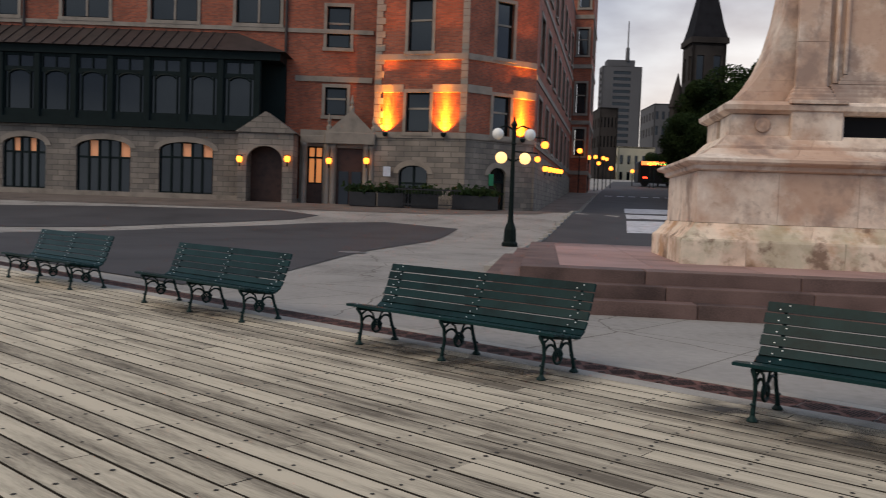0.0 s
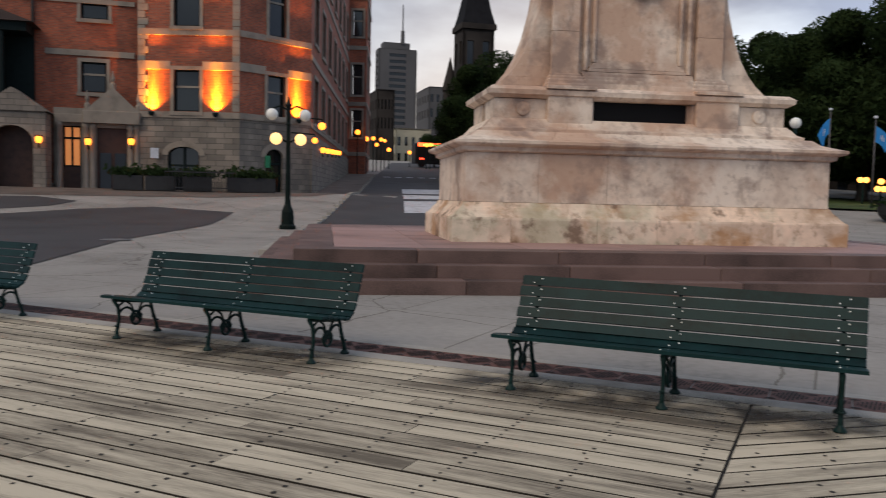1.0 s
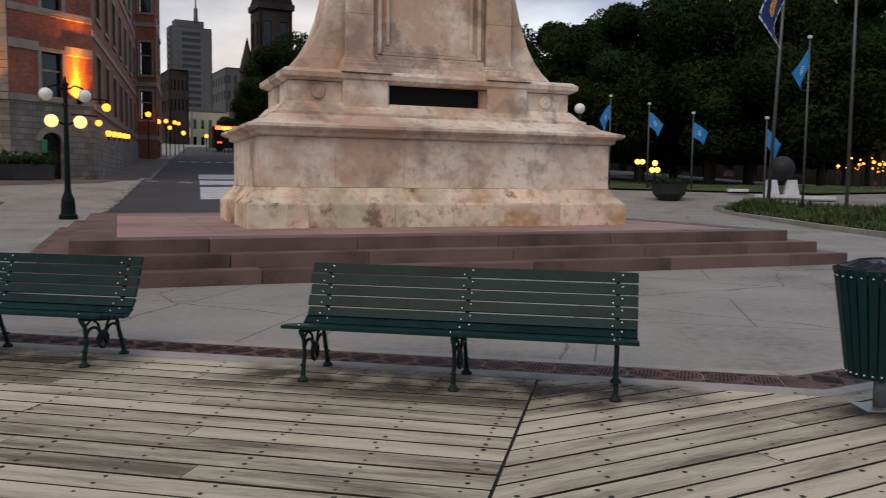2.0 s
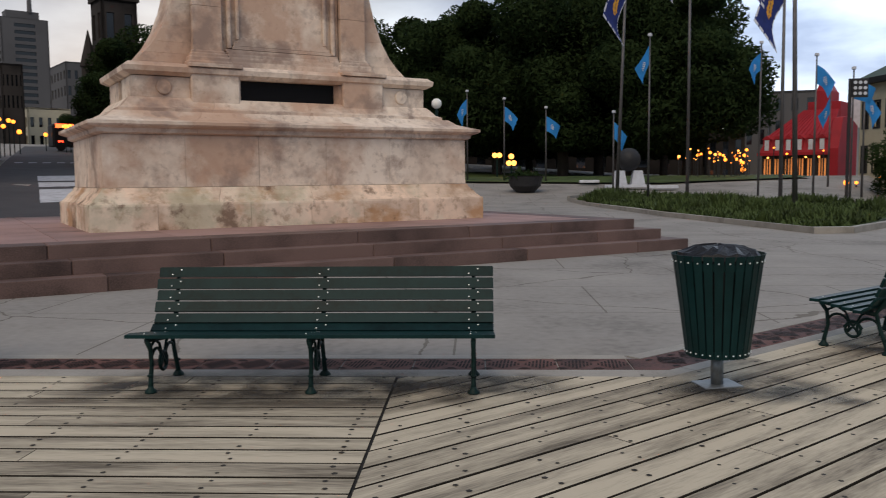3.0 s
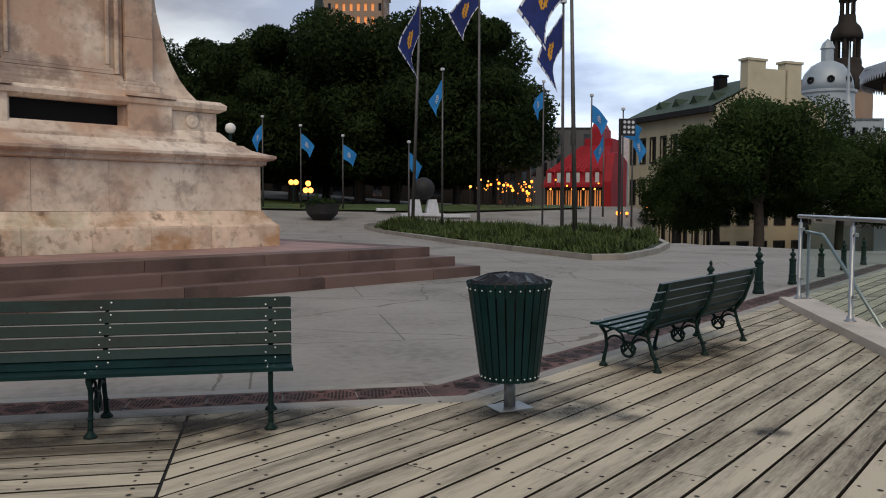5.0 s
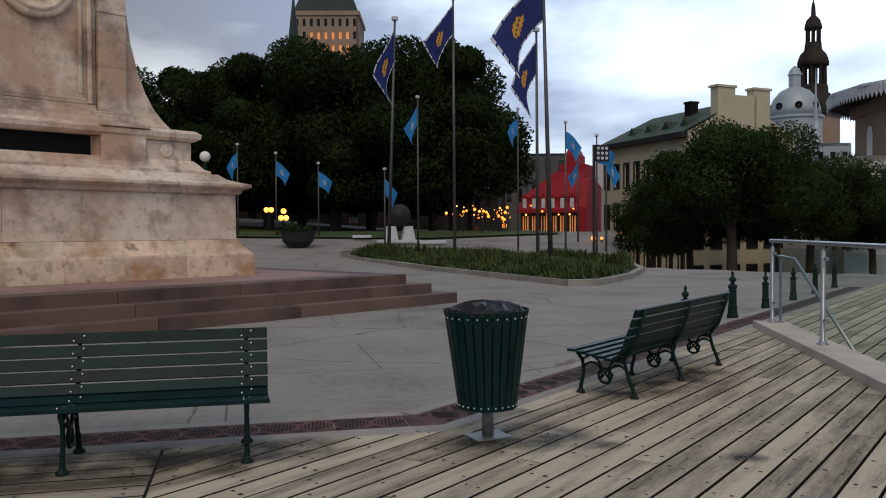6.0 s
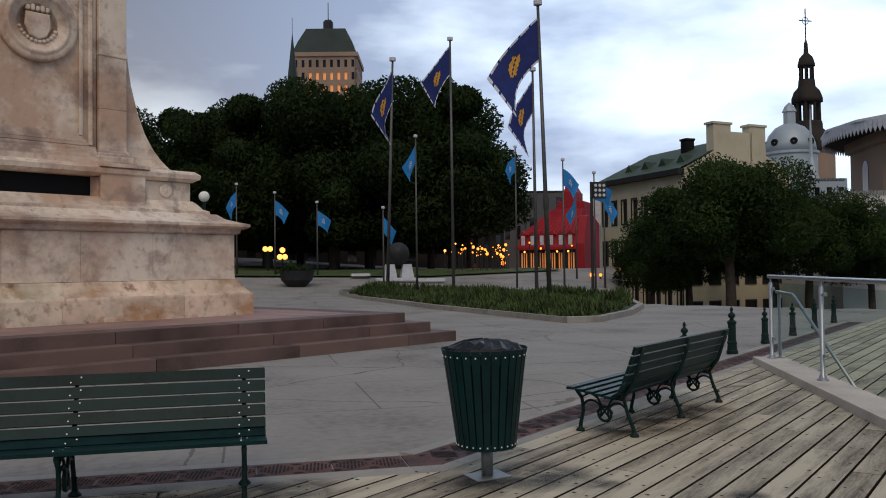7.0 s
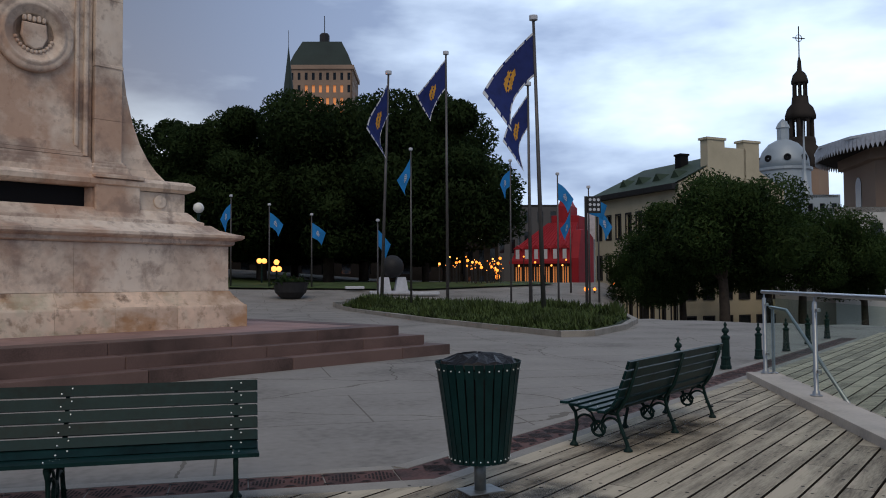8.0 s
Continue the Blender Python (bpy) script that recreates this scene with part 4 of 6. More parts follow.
def hotel():
    h = thing("grand_hotel", HOTEL, "grand brick hotel with grey stone base and glazed gallery", "hotel")
    I = Matrix()
    # ground floor of grey stone under the gallery
    arches = [(S(-92), S(-8)), (S(2), S(78)), (S(132), S(228)), (S(278), S(374))]
    za, zb = 1.75, 4.35
    wall = wall_with_openings(Shape(), S(-260), S(425), 0.6, 5.02, 0.0, 0.5, [(a, b, za if i != 2 else 1.3, zb) for i, (a, b) in enumerate(arches)])
    part("wall", wall, M_ASHLAR, h, "rough grey stone wall")
    part("plinth", Shape().box(S(-260), S(425), -0.08, -0.003, 0.6, 1.72, 0.03), M_TRIM, h)
    for i, (a, b) in enumerate(arches):
        window(h, I, a, b, za if i != 2 else 1.3, zb, 4, 0.7, None, False, True)
    # porch with a gable
    porch = Shape()
    wall_with_openings(porch, S(425), S(520), 0.6, 4.9, -0.9, 0.5, [(S(440), S(502), 0.6, 4.25)])
    porch.put([(S(420), -1.0, 4.9), (S(525), -1.0, 4.9), (S(472), -1.0, 5.95), (S(420), 0.5, 4.9), (S(525), 0.5, 4.9), (S(472), 0.5, 5.95)], [(0, 1, 2), (3, 5, 4), (0, 2, 5, 3), (1, 4, 5, 2)])
    part("porch", porch, M_ASHLAR, h)
    part("door", Shape().box(S(440), S(502), 0.1, 0.2, 0.6, 4.25), M_DOOR, h)
    arch = Shape()
    for i in range(10):
        a0, a1 = math.pi * i / 10, math.pi * (i + 1) / 10
        c, r = S(471), S(502) - S(471)
        p = [(c - r * math.cos(t), -0.91, z) for t in (a0, a1) for z in (3.5 + 0.75 * math.sin(t), 4.27)]
        arch.put(p + [(x, -0.6, z) for x, _, z in p], [(0, 2, 3, 1), (0, 4, 6, 2)])
    part("arch", arch, M_TRIM, h)
    # glazed gallery
    g0, g1 = S(-260), S(490)
    part("gallery_floor", Shape().box(g0, g1, -0.35, 1.4, 5.0, 5.35), M_FRAME, h)
    part("gallery_head", Shape().box(g0, g1, -0.35, 1.4, 8.55, 8.95), M_FRAME, h)
    part("gallery_back", Shape().box(g0, g1, 1.2, 1.4, 5.35, 8.55), M_FRAME, h)
    x = g0
    while x < g1 - 0.5:
        part("gallery_post", Shape().box(x, x + 0.3, -0.3, 0.05, 5.35, 8.55, 0.04), M_FRAME, h)
        if x + 1.85 < g1 + 0.3:
            bay = part("gallery_window", wall_with_openings(Shape(), x + 0.3, x + 1.85, 5.35, 8.55, -0.18, -0.06, [(x + 0.55, x + 1.6, 5.75, 7.65), (x + 0.36, x + 0.49, 5.75, 7.6), (x + 1.66, x + 1.79, 5.75, 7.6), (x + 0.4, x + 1.03, 7.85, 8.4), (x + 1.09, x + 1.75, 7.85, 8.4)]), M_FRAME, h)
            part("pane", Shape().box(x + 0.33, x + 1.82, -0.10, -0.085, 5.7, 8.45), M_WINDOW, bay)
            part("head", Shape().prism([(x + 0.5, 0), (x + 1.65, 0), (x + 1.65, 0.1), (x + 0.5, 0.1)], 0, 0.01).v and Shape().tube([(x + 0.55, -0.16, 7.5), (x + 0.75, -0.16, 7.64), (x + 1.07, -0.16, 7.7), (x + 1.4, -0.16, 7.64), (x + 1.6, -0.16, 7.5)], 0.05, 5), M_FRAME, bay)
        x += 1.85
    roof = Shape()
    roof.put([(g0, -0.6, 8.95), (g1 + 0.3, -0.6, 8.95), (g1 + 0.3, 1.5, 8.95), (g1 - 2.6, 1.5, 10.2), (g0, 1.5, 10.2), (g0, 1.5, 8.95)], [(0, 1, 3, 4), (1, 2, 3), (0, 4, 5), (0, 5, 2, 1), (2, 5, 4, 3)])
    part("gallery_roof", roof, M_COPPER, h)
    x = g0 + 0.4
    while x < g1 - 2.8:
        part("roof_seam", Shape().tube([(x, -0.62, 8.97), (x, 1.48, 10.22)], 0.035, 4), M_COPPER, h)
        x += 0.62
    # brick wall above
    pairs = [(S(80), S(165)), (S(240), S(325)), (S(395), S(475)), (S(-80), S(0))]
    single = [(S(560), S(603), Z(580, 78), Z(580, 5)), (S(560), S(600), Z(580, 200), Z(580, 150))]
    holes = [(a, b, 10.75, 13.3) for a, b in pairs] + [(a, b, 14.6, 17.0) for a, b in pairs] + single
    part("wall", wall_with_openings(Shape(), S(-260), S(656), 5.0, 19.0, 1.5, 2.0, holes), M_BRICK, h, "orange-red brick wall")
    back = Matrix.Translation((0, 1.5, 0))
    for a, b, c, d in holes:
        window(h, back, a, b, c, d, 1 if b - a > 1.8 else 0, 0.6)
    for z, k in ((10.35, 0.22), (7.85, 0.28), (13.9, 0.3)):
        part("string_course", Shape().box(S(-260) if z > 10 else S(505), S(645), 1.42, 1.52, z, z + k), M_TRIM, h)
    part("downpipe", Shape().tube([(S(487), 1.4, 5), (S(487), 1.4, 19)], 0.08, 6), M_COPPER, h)
    part("downpipe", Shape().tube([(S(12), 1.4, 10), (S(12), 1.4, 19)], 0.08, 6), M_COPPER, h)
    # entrance bay
    part("wall", wall_with_openings(Shape(), S(520), S(656), 0.6, 5.3, 1.0, 1.5, [(S(533), S(562), 1.2, 4.45), (S(586), S(634), 1.2, 4.4)]), M_TRIM, h, "dressed grey stone entrance")
    d = part("door", Shape().box(S(586), S(634), 1.2, 1.3, 1.2, 4.4), M_DOOR, h, "dark wooden double door")
    for k in (0.05, 0.72):
        part("door_panel", Shape().box(S(586) + 0.08 + k, S(586) + 0.6 + k, 1.17, 1.2, 1.4, 3.2, 0.02), M_WINDOW, d)
    part("door", Shape().box(S(533), S(562), 1.2, 1.3, 1.2, 2.5), M_DOOR, h)
    window(h, Matrix.Translation((0, 1.05, 0)), S(533), S(562), 2.5, 4.45, 1, 0.7, M_LIT_PANE_BAY, False)
    for u in (528, 570, 580, 640, 650):
        part("column", Shape().lathe([(0.2, 1.2), (0.2, 1.5), (0.14, 1.55), (0.13, 4.3), (0.2, 4.4), (0.2, 4.6)], 10, S(u), 0.92), M_TRIM, h, smooth=True)
    ped = Shape().box(S(566), S(656), 0.6, 1.2, 4.6, 5.2, 0.05).box(S(522), S(570), 0.75, 1.1, 4.6, 5.0, 0.04)
    ped.put([(S(570), 0.7, 5.2), (S(654), 0.7, 5.2), (S(612), 0.7, 6.35), (S(570), 1.3, 5.2), (S(654), 1.3, 5.2), (S(612), 1.3, 6.35)], [(0, 1, 2), (3, 5, 4), (0, 2, 5, 3), (1, 4, 5, 2)])
    part("pediment", ped, M_TRIM, h)
    for u in (572, 612, 652):
        part("pinnacle", Shape().lathe([(0.14, 0), (0.14, 0.3), (0.06, 0.4), (0.1, 0.55), (0.02, 0.95)], 8, S(u), 0.95, 5.2 if u != 612 else 6.2), M_TRIM, h)
    part("sign", Shape().box(S(673), S(686), 0.35, 0.4, 3.0, 3.5), M_WHITE, h)
    # corner tower of three faces
    A, B, C, D = (S(652), 0.9), (S(817), -0.45), (S(944), 1.9), (S(944) + 6.6, 33.3)

    def face(p, q, z0, z1, material, holes, thick=0.5, label=""):
        e = Vector((q[0] - p[0], q[1] - p[1], 0))
        m = Matrix.Translation((*p, 0)) @ Matrix.Rotation(math.atan2(e.y, e.x), 4, "Z")
        part("wall", wall_with_openings(Shape(m), 0, e.length, z0, z1, 0, thick, holes), material, h, label)
        return m, e.length

    zs = Z(735, 240)
    fa = lambda u: (S(u) - A[0]) * math.hypot(B[0] - A[0], B[1] - A[1]) / (B[0] - A[0])
    fb = lambda u: (S(u) - B[0]) * math.hypot(C[0] - B[0], C[1] - B[1]) / (C[0] - B[0])
    low = (fa(700), fa(752), 1.2, Z(725, 293))
    m, n = face(A, B, 0.6, zs, M_ASHLAR, [low], label="rough grey stone wall")
    window(h, m, low[0], low[1], 1.2, low[3], 1, 0.62, None, False, True)
    up = [(fa(710), fa(752), Z(730, 234), Z(730, 165)), (fa(710), fa(752), Z(730, 92), Z(730, 2)), (fa(710), fa(752), 14.2, 17.0)]
    m, n = face(A, B, zs, 19.0, M_BRICK, up, label="orange-red brick wall")
    for q in up:
        window(h, m, *q, 0, 0.6)
    for z0, k in ((zs - 0.15, 0.3), (Z(735, 165), 0.4), (Z(735, 108), 0.3), (13.2, 0.3)):
        for a, b in ((0, fa(705)), (fa(757), n)) if k > 0.35 else ((0, n),):
            part("string_course", Shape(m).box(a, b, -0.06, -0.003, z0, z0 + k), M_TRIM, h)
    for x in (0.0, n - 0.35):
        for i in range(40):
            part("quoin", Shape(m).box(x, x + (0.35 if i % 2 else 0.5) if x == 0 else x + 0.35, -0.04, -0.003, zs + 0.2 + 0.34 * i, zs + 0.52 + 0.34 * i), M_TRIM, h)
    lamps = [(m, fa(676)), (m, fa(780))]
    low = (fb(862), fb(893), 1.2, Z(880, 297))
    m, n = face(B, C, 0.6, zs, M_ASHLAR, [low], label="rough grey stone wall")
    window(h, m, low[0], low[1], 1.2, low[3], 0, 0.7, None, False, True)
    part("sign", Shape(m).box(fb(860), fb(868), -0.1, -0.05, 2.7, 3.3), mat("green_sign", (0.02, 0.20, 0.09), 0.5, 0.1, 3), h, "small green sign")
    up = [(fb(864), fb(896), Z(880, 242), Z(880, 170)), (fb(866), fb(897), Z(880, 102), Z(880, 5)), (fb(866), fb(897), 14.2, 17.0)]
    m, n = face(B, C, zs, 19.0, M_BRICK, up, label="orange-red brick wall")
    for q in up:
        window(h, m, *q, 0, 0.6)
    for z0, k in ((zs - 0.15, 0.3), (Z(735, 165), 0.4), (Z(735, 108), 0.3), (13.2, 0.3)):
        for a, b in ((0, fb(860)), (fb(900), n)) if k > 0.35 else ((0, n),):
            part("string_course", Shape(m).box(a, b, -0.06, -0.003, z0, z0 + k), M_TRIM, h)
    lamps.append((m, fb(917)))
    # long wall up the street
    L = math.hypot(D[0] - C[0], D[1] - C[1])
    holes = []
    for i in range(7):
        for j, (c, d) in enumerate(((5.3, 7.7), (9.6, 12.2), (14.2, 16.8))):
            holes.append((1.6 + i * 4.4, 3.6 + i * 4.4, c, d))
    m, n = face(C, D, 0.6, 19.0, M_BRICK, holes, label="orange-red brick wall along the street")
    for q in holes:
        window(h, m, *q, 1, 0.6)
    for z0 in (8.4, 13.2, 4.9):
        part("string_course", Shape(m).box(0, n, -0.06, -0.003, z0, z0 + 0.3), M_TRIM, h)
    part("stone_base", Shape(m).box(0, n, -0.1, -0.003, 0.6, 4.6), M_ASHLAR, h)
    for i in range(5):
        p = m @ Vector((3.5 + 3.2 * i, -0.35, 3.9 + 0.12 * i))
        wall_lantern(p.x, p.y, p.z, HOTEL)
    # pavilion at the far end of the wall
    q = Matrix.Translation((D[0], D[1], 0)) @ Matrix.Rotation(math.atan2(D[1] - C[1], D[0] - C[0]), 4, "Z")
    holes = [(1.2, 2.6, c, d) for c, d in ((6.5, 9.5), (11.2, 14.2), (16, 19.0))] + [(4.0, 5.4, c, d) for c, d in ((6.5, 9.5), (11.2, 14.2), (16, 19.0))]
    part("wall", wall_with_openings(Shape(q), 0, 9, 0.6, 24, -1.6, -1.1, holes), M_BRICK, h, "orange-red brick wall along the street")
    front = q @ Matrix.Translation((-0.5, 6, 0)) @ Matrix.Rotation(-math.pi / 2, 4, "Z")
    bays = [(6.3, 7.25, c, d) for c, d in ((6.6, 9.0), (10.4, 13.1), (15.6, 17.9), (19.8, 21.9))]
    part("wall", wall_with_openings(Shape(front), 0, 7.6, 0.6, 24, 0, 0.5, bays), M_BRICK, h)
    for w in bays:
        window(h, front, *w, 0, 0.6)
    for z0 in (4.9, 9.4, 14.4, 18.8):
        part("string_course", Shape(front).box(5.8, 7.66, -0.08, -0.003, z0, z0 + 0.35), M_TRIM, h)
        part("string_course", Shape(q).box(-0.5, 9, -1.68, -1.603, z0, z0 + 0.35), M_TRIM, h)
    for w in holes:
        window(h, q @ Matrix.Translation((0, -1.6, 0)), *w, 0, 0.6)
    part("roof", Shape().box(S(-260), S(650), 1.4, 9, 19.0, 19.4).prism([A, B, C, D, (D[0] - 8, D[1]), (A[0] - 3, A[1] + 8)], 19.0, 19.5), M_COPPER, h)
    part("rear_wall", Shape().box(S(-260), D[0] - 9, 9, 9.4, 0.6, 19), M_BRICK, h)
    for u, w in ((430, -1.0), (512, -1.0), (575, 0.7), (642, 0.7)):
        wall_lantern(S(u), w - 0.15, Z(u, 285), HOTEL)
    # uplights on the tower
    for m, x in lamps:
        p = HOTEL @ m @ Vector((x, -0.24, zs + 0.1))
        inward = (HOTEL @ m).to_3x3() @ Vector((0, 1, 0))
        t = thing("uplight", Matrix.Translation(p), "small dark floodlight shining up the brick wall", "floodlight", "uplights of the hotel")
        part("housing", Shape().lathe([(0.06, -0.2), (0.13, -0.12), (0.15, 0.0), (0.14, 0.0), (0.11, -0.1), (0.05, -0.18)], 10), M_FRAME, t)
        for energy, cone, aim in ((1900, 112, 0.6), (6500, 46, 1.3), (13000, 20, 2.8)):
            s = new("uplight_beam", bpy.data.lights.new("uplight_beam", "SPOT"))
            s.data.energy, s.data.color, s.data.spot_size, s.data.spot_blend, s.data.shadow_soft_size = energy, (1.0, 0.29, 0.022), radians(cone), 1.0, 0.05
            s.parent = t
            s.matrix_basis = Matrix.Translation((0, 0, 0.05)) @ look((0, 0, 0), inward * 0.24 + Vector((0, 0, aim)))


hotel()


# lamps and signs up the street
def street_globes():
    for i, (u, v, d, r) in enumerate(((957, 258, 44, 0.26), (1018, 268, 74, 0.3), (1034, 280, 76, 0.28), (1046, 279, 80, 0.26), (1060, 281, 84, 0.26), (1052, 290, 82, 0.25), (1074, 299, 90, 0.3), (1066, 283, 92, 0.25), (1028, 291, 78, 0.25), (1143, 291, 95, 0.3), (1150, 290, 95, 0.25), (1112, 304, 100, 0.3), (1130, 308, 100, 0.35), (945, 283, 43, 0.2), (1026, 306, 75, 0.16), (1026, 312, 75, 0.16))):
        k = d / 1456
        p = Vector((-0.014, -0.594, 1.53)) + FWD * d + RIGHT * ((u - 784) * k) + Vector((0, 0, (367 + (u - 784) * 0.0367 - v) * k))
        t = thing("street_lantern", Matrix.Translation(p), "glowing amber lantern on an iron bracket", "lantern", "lanterns up the street")
        g = rise(p.x, p.y)
        r *= 0.78
        part("light", Shape().ball(0, 0, 0, r, 10, 8), M_AMBER, t, "glowing amber globe", True)
        if d < 50:
            part("bracket", Shape().tube([(0, 0, r), (0, 0, r + 0.15), tuple(RIGHT * -1.2 + Vector((0, 0, r + 0.2)))], 0.04, 6), M_FRAME, t)
        else:
            part("post", Shape().tube([(0, 0, -r * 0.9), (0, 0, min(-r - 0.2, g - p.z - 0.05))], 0.05, 6), M_FRAME, t)


street_globes()


def place(u, v, d):
    """A place on a bearing of the last views: tangent right of the middle, tangent up, metres off."""
    a = radians(-13.55)
    f, r = Vector((-math.sin(a), math.cos(a), 0)), Vector((math.cos(a), math.sin(a), 0))
    return Vector((0.2, -0.22, 1.594)) + f * d + r * ((u - 784) / 1456 * d) + Vector((0, 0, (475 - (u - 784) * 0.0122 - v) / 1456 * d))


def block(name, label, category, corners, z0, z1, material, rows=(), cols=0, glass=None, roof=None, sunk=0.25):
    """A far building: outline, with real window recesses on its sides."""
    t = thing(name, Matrix(), label, category)
    n = len(corners)
    for i in range(n):
        p, q = Vector((*corners[i], 0)), Vector((*corners[(i + 1) % n], 0))
        e = q - p
        m = Matrix.Translation(p) @ Matrix.Rotation(math.atan2(e.y, e.x), 4, "Z")
        holes = []
        if cols:
            w = e.length / cols
            holes = [(w * (j + 0.28), w * (j + 0.72), a, b) for j in range(cols) for a, b in rows]
        part("wall", wall_with_openings(Shape(m), 0, e.length, z0, z1, 0, sunk, holes), material, t)
        for a, b, c, d in holes:
            part("window", Shape(m).box(a, b, sunk * 0.6, sunk * 0.75, c, d), glass or M_WINDOW, t)
    part("roof", Shape().prism([tuple(c) for c in corners], z1 - 0.3, z1), roof or material, t)
    return t


def far_tower():
    c = Vector((-219, 392.4, 0)) + RIGHT * 3.4
    e, f = RIGHT * 10.5, FWD * 12
    t = block("office_tower", "tall grey concrete office tower against the sky", "tower", [tuple((c - e).xy), tuple((c + e).xy), tuple((c + e + f * 0.8).xy), tuple((c - e + f * 0.8).xy)], 0, 79.5, M_CONCRETE, [(6 + 3.3 * i, 7.7 + 3.3 * i) for i in range(22)], 1, sunk=0.8)
    e2 = e * 0.7
    part("roof_house", Shape().prism([tuple((c - e2 + f * 0.3).xy), tuple((c + e2 + f * 0.3).xy), tuple((c + e2 + f).xy), tuple((c - e2 + f).xy)], 79.5, 83.5), M_CONCRETE, t)
    part("mast", Shape().lathe([(1.2, 83), (1.0, 90), (0.4, 90), (0.3, 104)], 8, c.x, c.y + 5), M_CONCRETE, t)


far_tower()


def church_tower():
    c = Vector((-43.8, 100.3, 0))
    e, f = RIGHT * 2.1, FWD * 2.1
    sq = lambda k: [tuple((c + e * a * k + f * b * k).xy) for a, b in ((-1, -1), (1, -1), (1, 1), (-1, 1))]
    t = block("church_tower", "dark stone tower with a steep slate roof", "tower", sq(1.0), 4, 23.0, M_DARKSTONE, [(18.5, 21.5), (12, 15)], 2, sunk=0.4)
    part("cornice", Shape().prism(sq(1.12), 23.0, 23.7), M_DARKSTONE, t)
    part("spire", Shape().loft([[(x, y, 23.7) for x, y in sq(1.05)], [(x, y, 25.2) for x, y in sq(0.86)], [(x, y, 29.6) for x, y in sq(0.45)]]), M_SLATE, t)
    for a, b in ((-1, -1), (1, -1)):
        p = c + e * a * 0.45 + f * b * 0.45
        part("finial", Shape().lathe([(0.15, 29.5), (0.05, 30.0), (0.12, 30.3), (0.02, 31)], 6, p.x, p.y), M_DARKSTONE, t)
    p = c - e * 1.5
    part("turret", Shape().lathe([(0.9, 4), (0.9, 15), (1.1, 15.2), (0.05, 19.5)], 8, p.x, p.y), M_DARKSTONE, t)


church_tower()
for u0, u1, v0, d, m, nm in ((1145, 1200, 185, 170, M_CONCRETE, "grey office building behind trees"), (1085, 1150, 262, 150, M_CREAM, "pale low street building"), (1165, 1235, 270, 130, M_DARKSTONE, "dark stone street building"), (1050, 1082, 195, 135, M_DARKSTONE, "dark steep-roofed street building")):
    k = d / 1456
    o = Vector((-0.014, -0.594, 0)) + FWD * d
    a, b = o + RIGHT * (u0 - 784) * k, o + RIGHT * (u1 - 784) * k
    z1 = 1.53 + (380 - v0) * k
    block("street_building", nm, "building", [tuple(a.xy), tuple(b.xy), tuple((b + FWD * 12).xy), tuple((a + FWD * 12).xy)], 3, z1, m, [(z1 - 3.2, z1 - 1.6), (z1 - 6.4, z1 - 4.6)], 5, roof=M_SLATE)


def parked_bus():
    p = Vector((-0.014, -0.594, 0)) + FWD * 100 + RIGHT * 25.6
    z = rise(p.x, p.y)
    t = thing("tour_bus", Matrix.Translation((p.x, p.y, z)) @ Matrix.Rotation(radians(40), 4, "Z"), "dark bus parked up the street with a lit sign", "bus")
    part("body", Shape().box(-2.6, 2.6, -1.2, 1.2, 0.5, 3.0, 0.2), M_BLACK, t)
    part("display", Shape().box(-2.3, 2.3, -1.26, -1.22, 2.55, 3.0), glow("red_display", (1.0, 0.12, 0.03), 3), t, "red lit display")
    part("display_line", Shape().box(-1.6, 1.9, -1.29, -1.265, 2.62, 2.8), glow("green_display", (0.25, 0.9, 0.15), 2), t, "green lit line")
    for x in (-1.8, 1.8):
        part("wheel", Shape(Matrix.Translation((x, -1.15, 0.5)) @ Matrix.Rotation(math.pi / 2, 4, "X")).lathe([(0.3, -0.1), (0.5, -0.08), (0.5, 0.1), (0.3, 0.12)], 14), M_BLACK, t)
        part("tail_light", Shape().box(x - 0.25, x + 0.25, -1.25, -1.2, 0.9, 1.15), glow("red_light", (1.0, 0.05, 0.02), 4), t)


parked_bus()


true_size(BEFORE)


BEFORE = set(scene.objects)


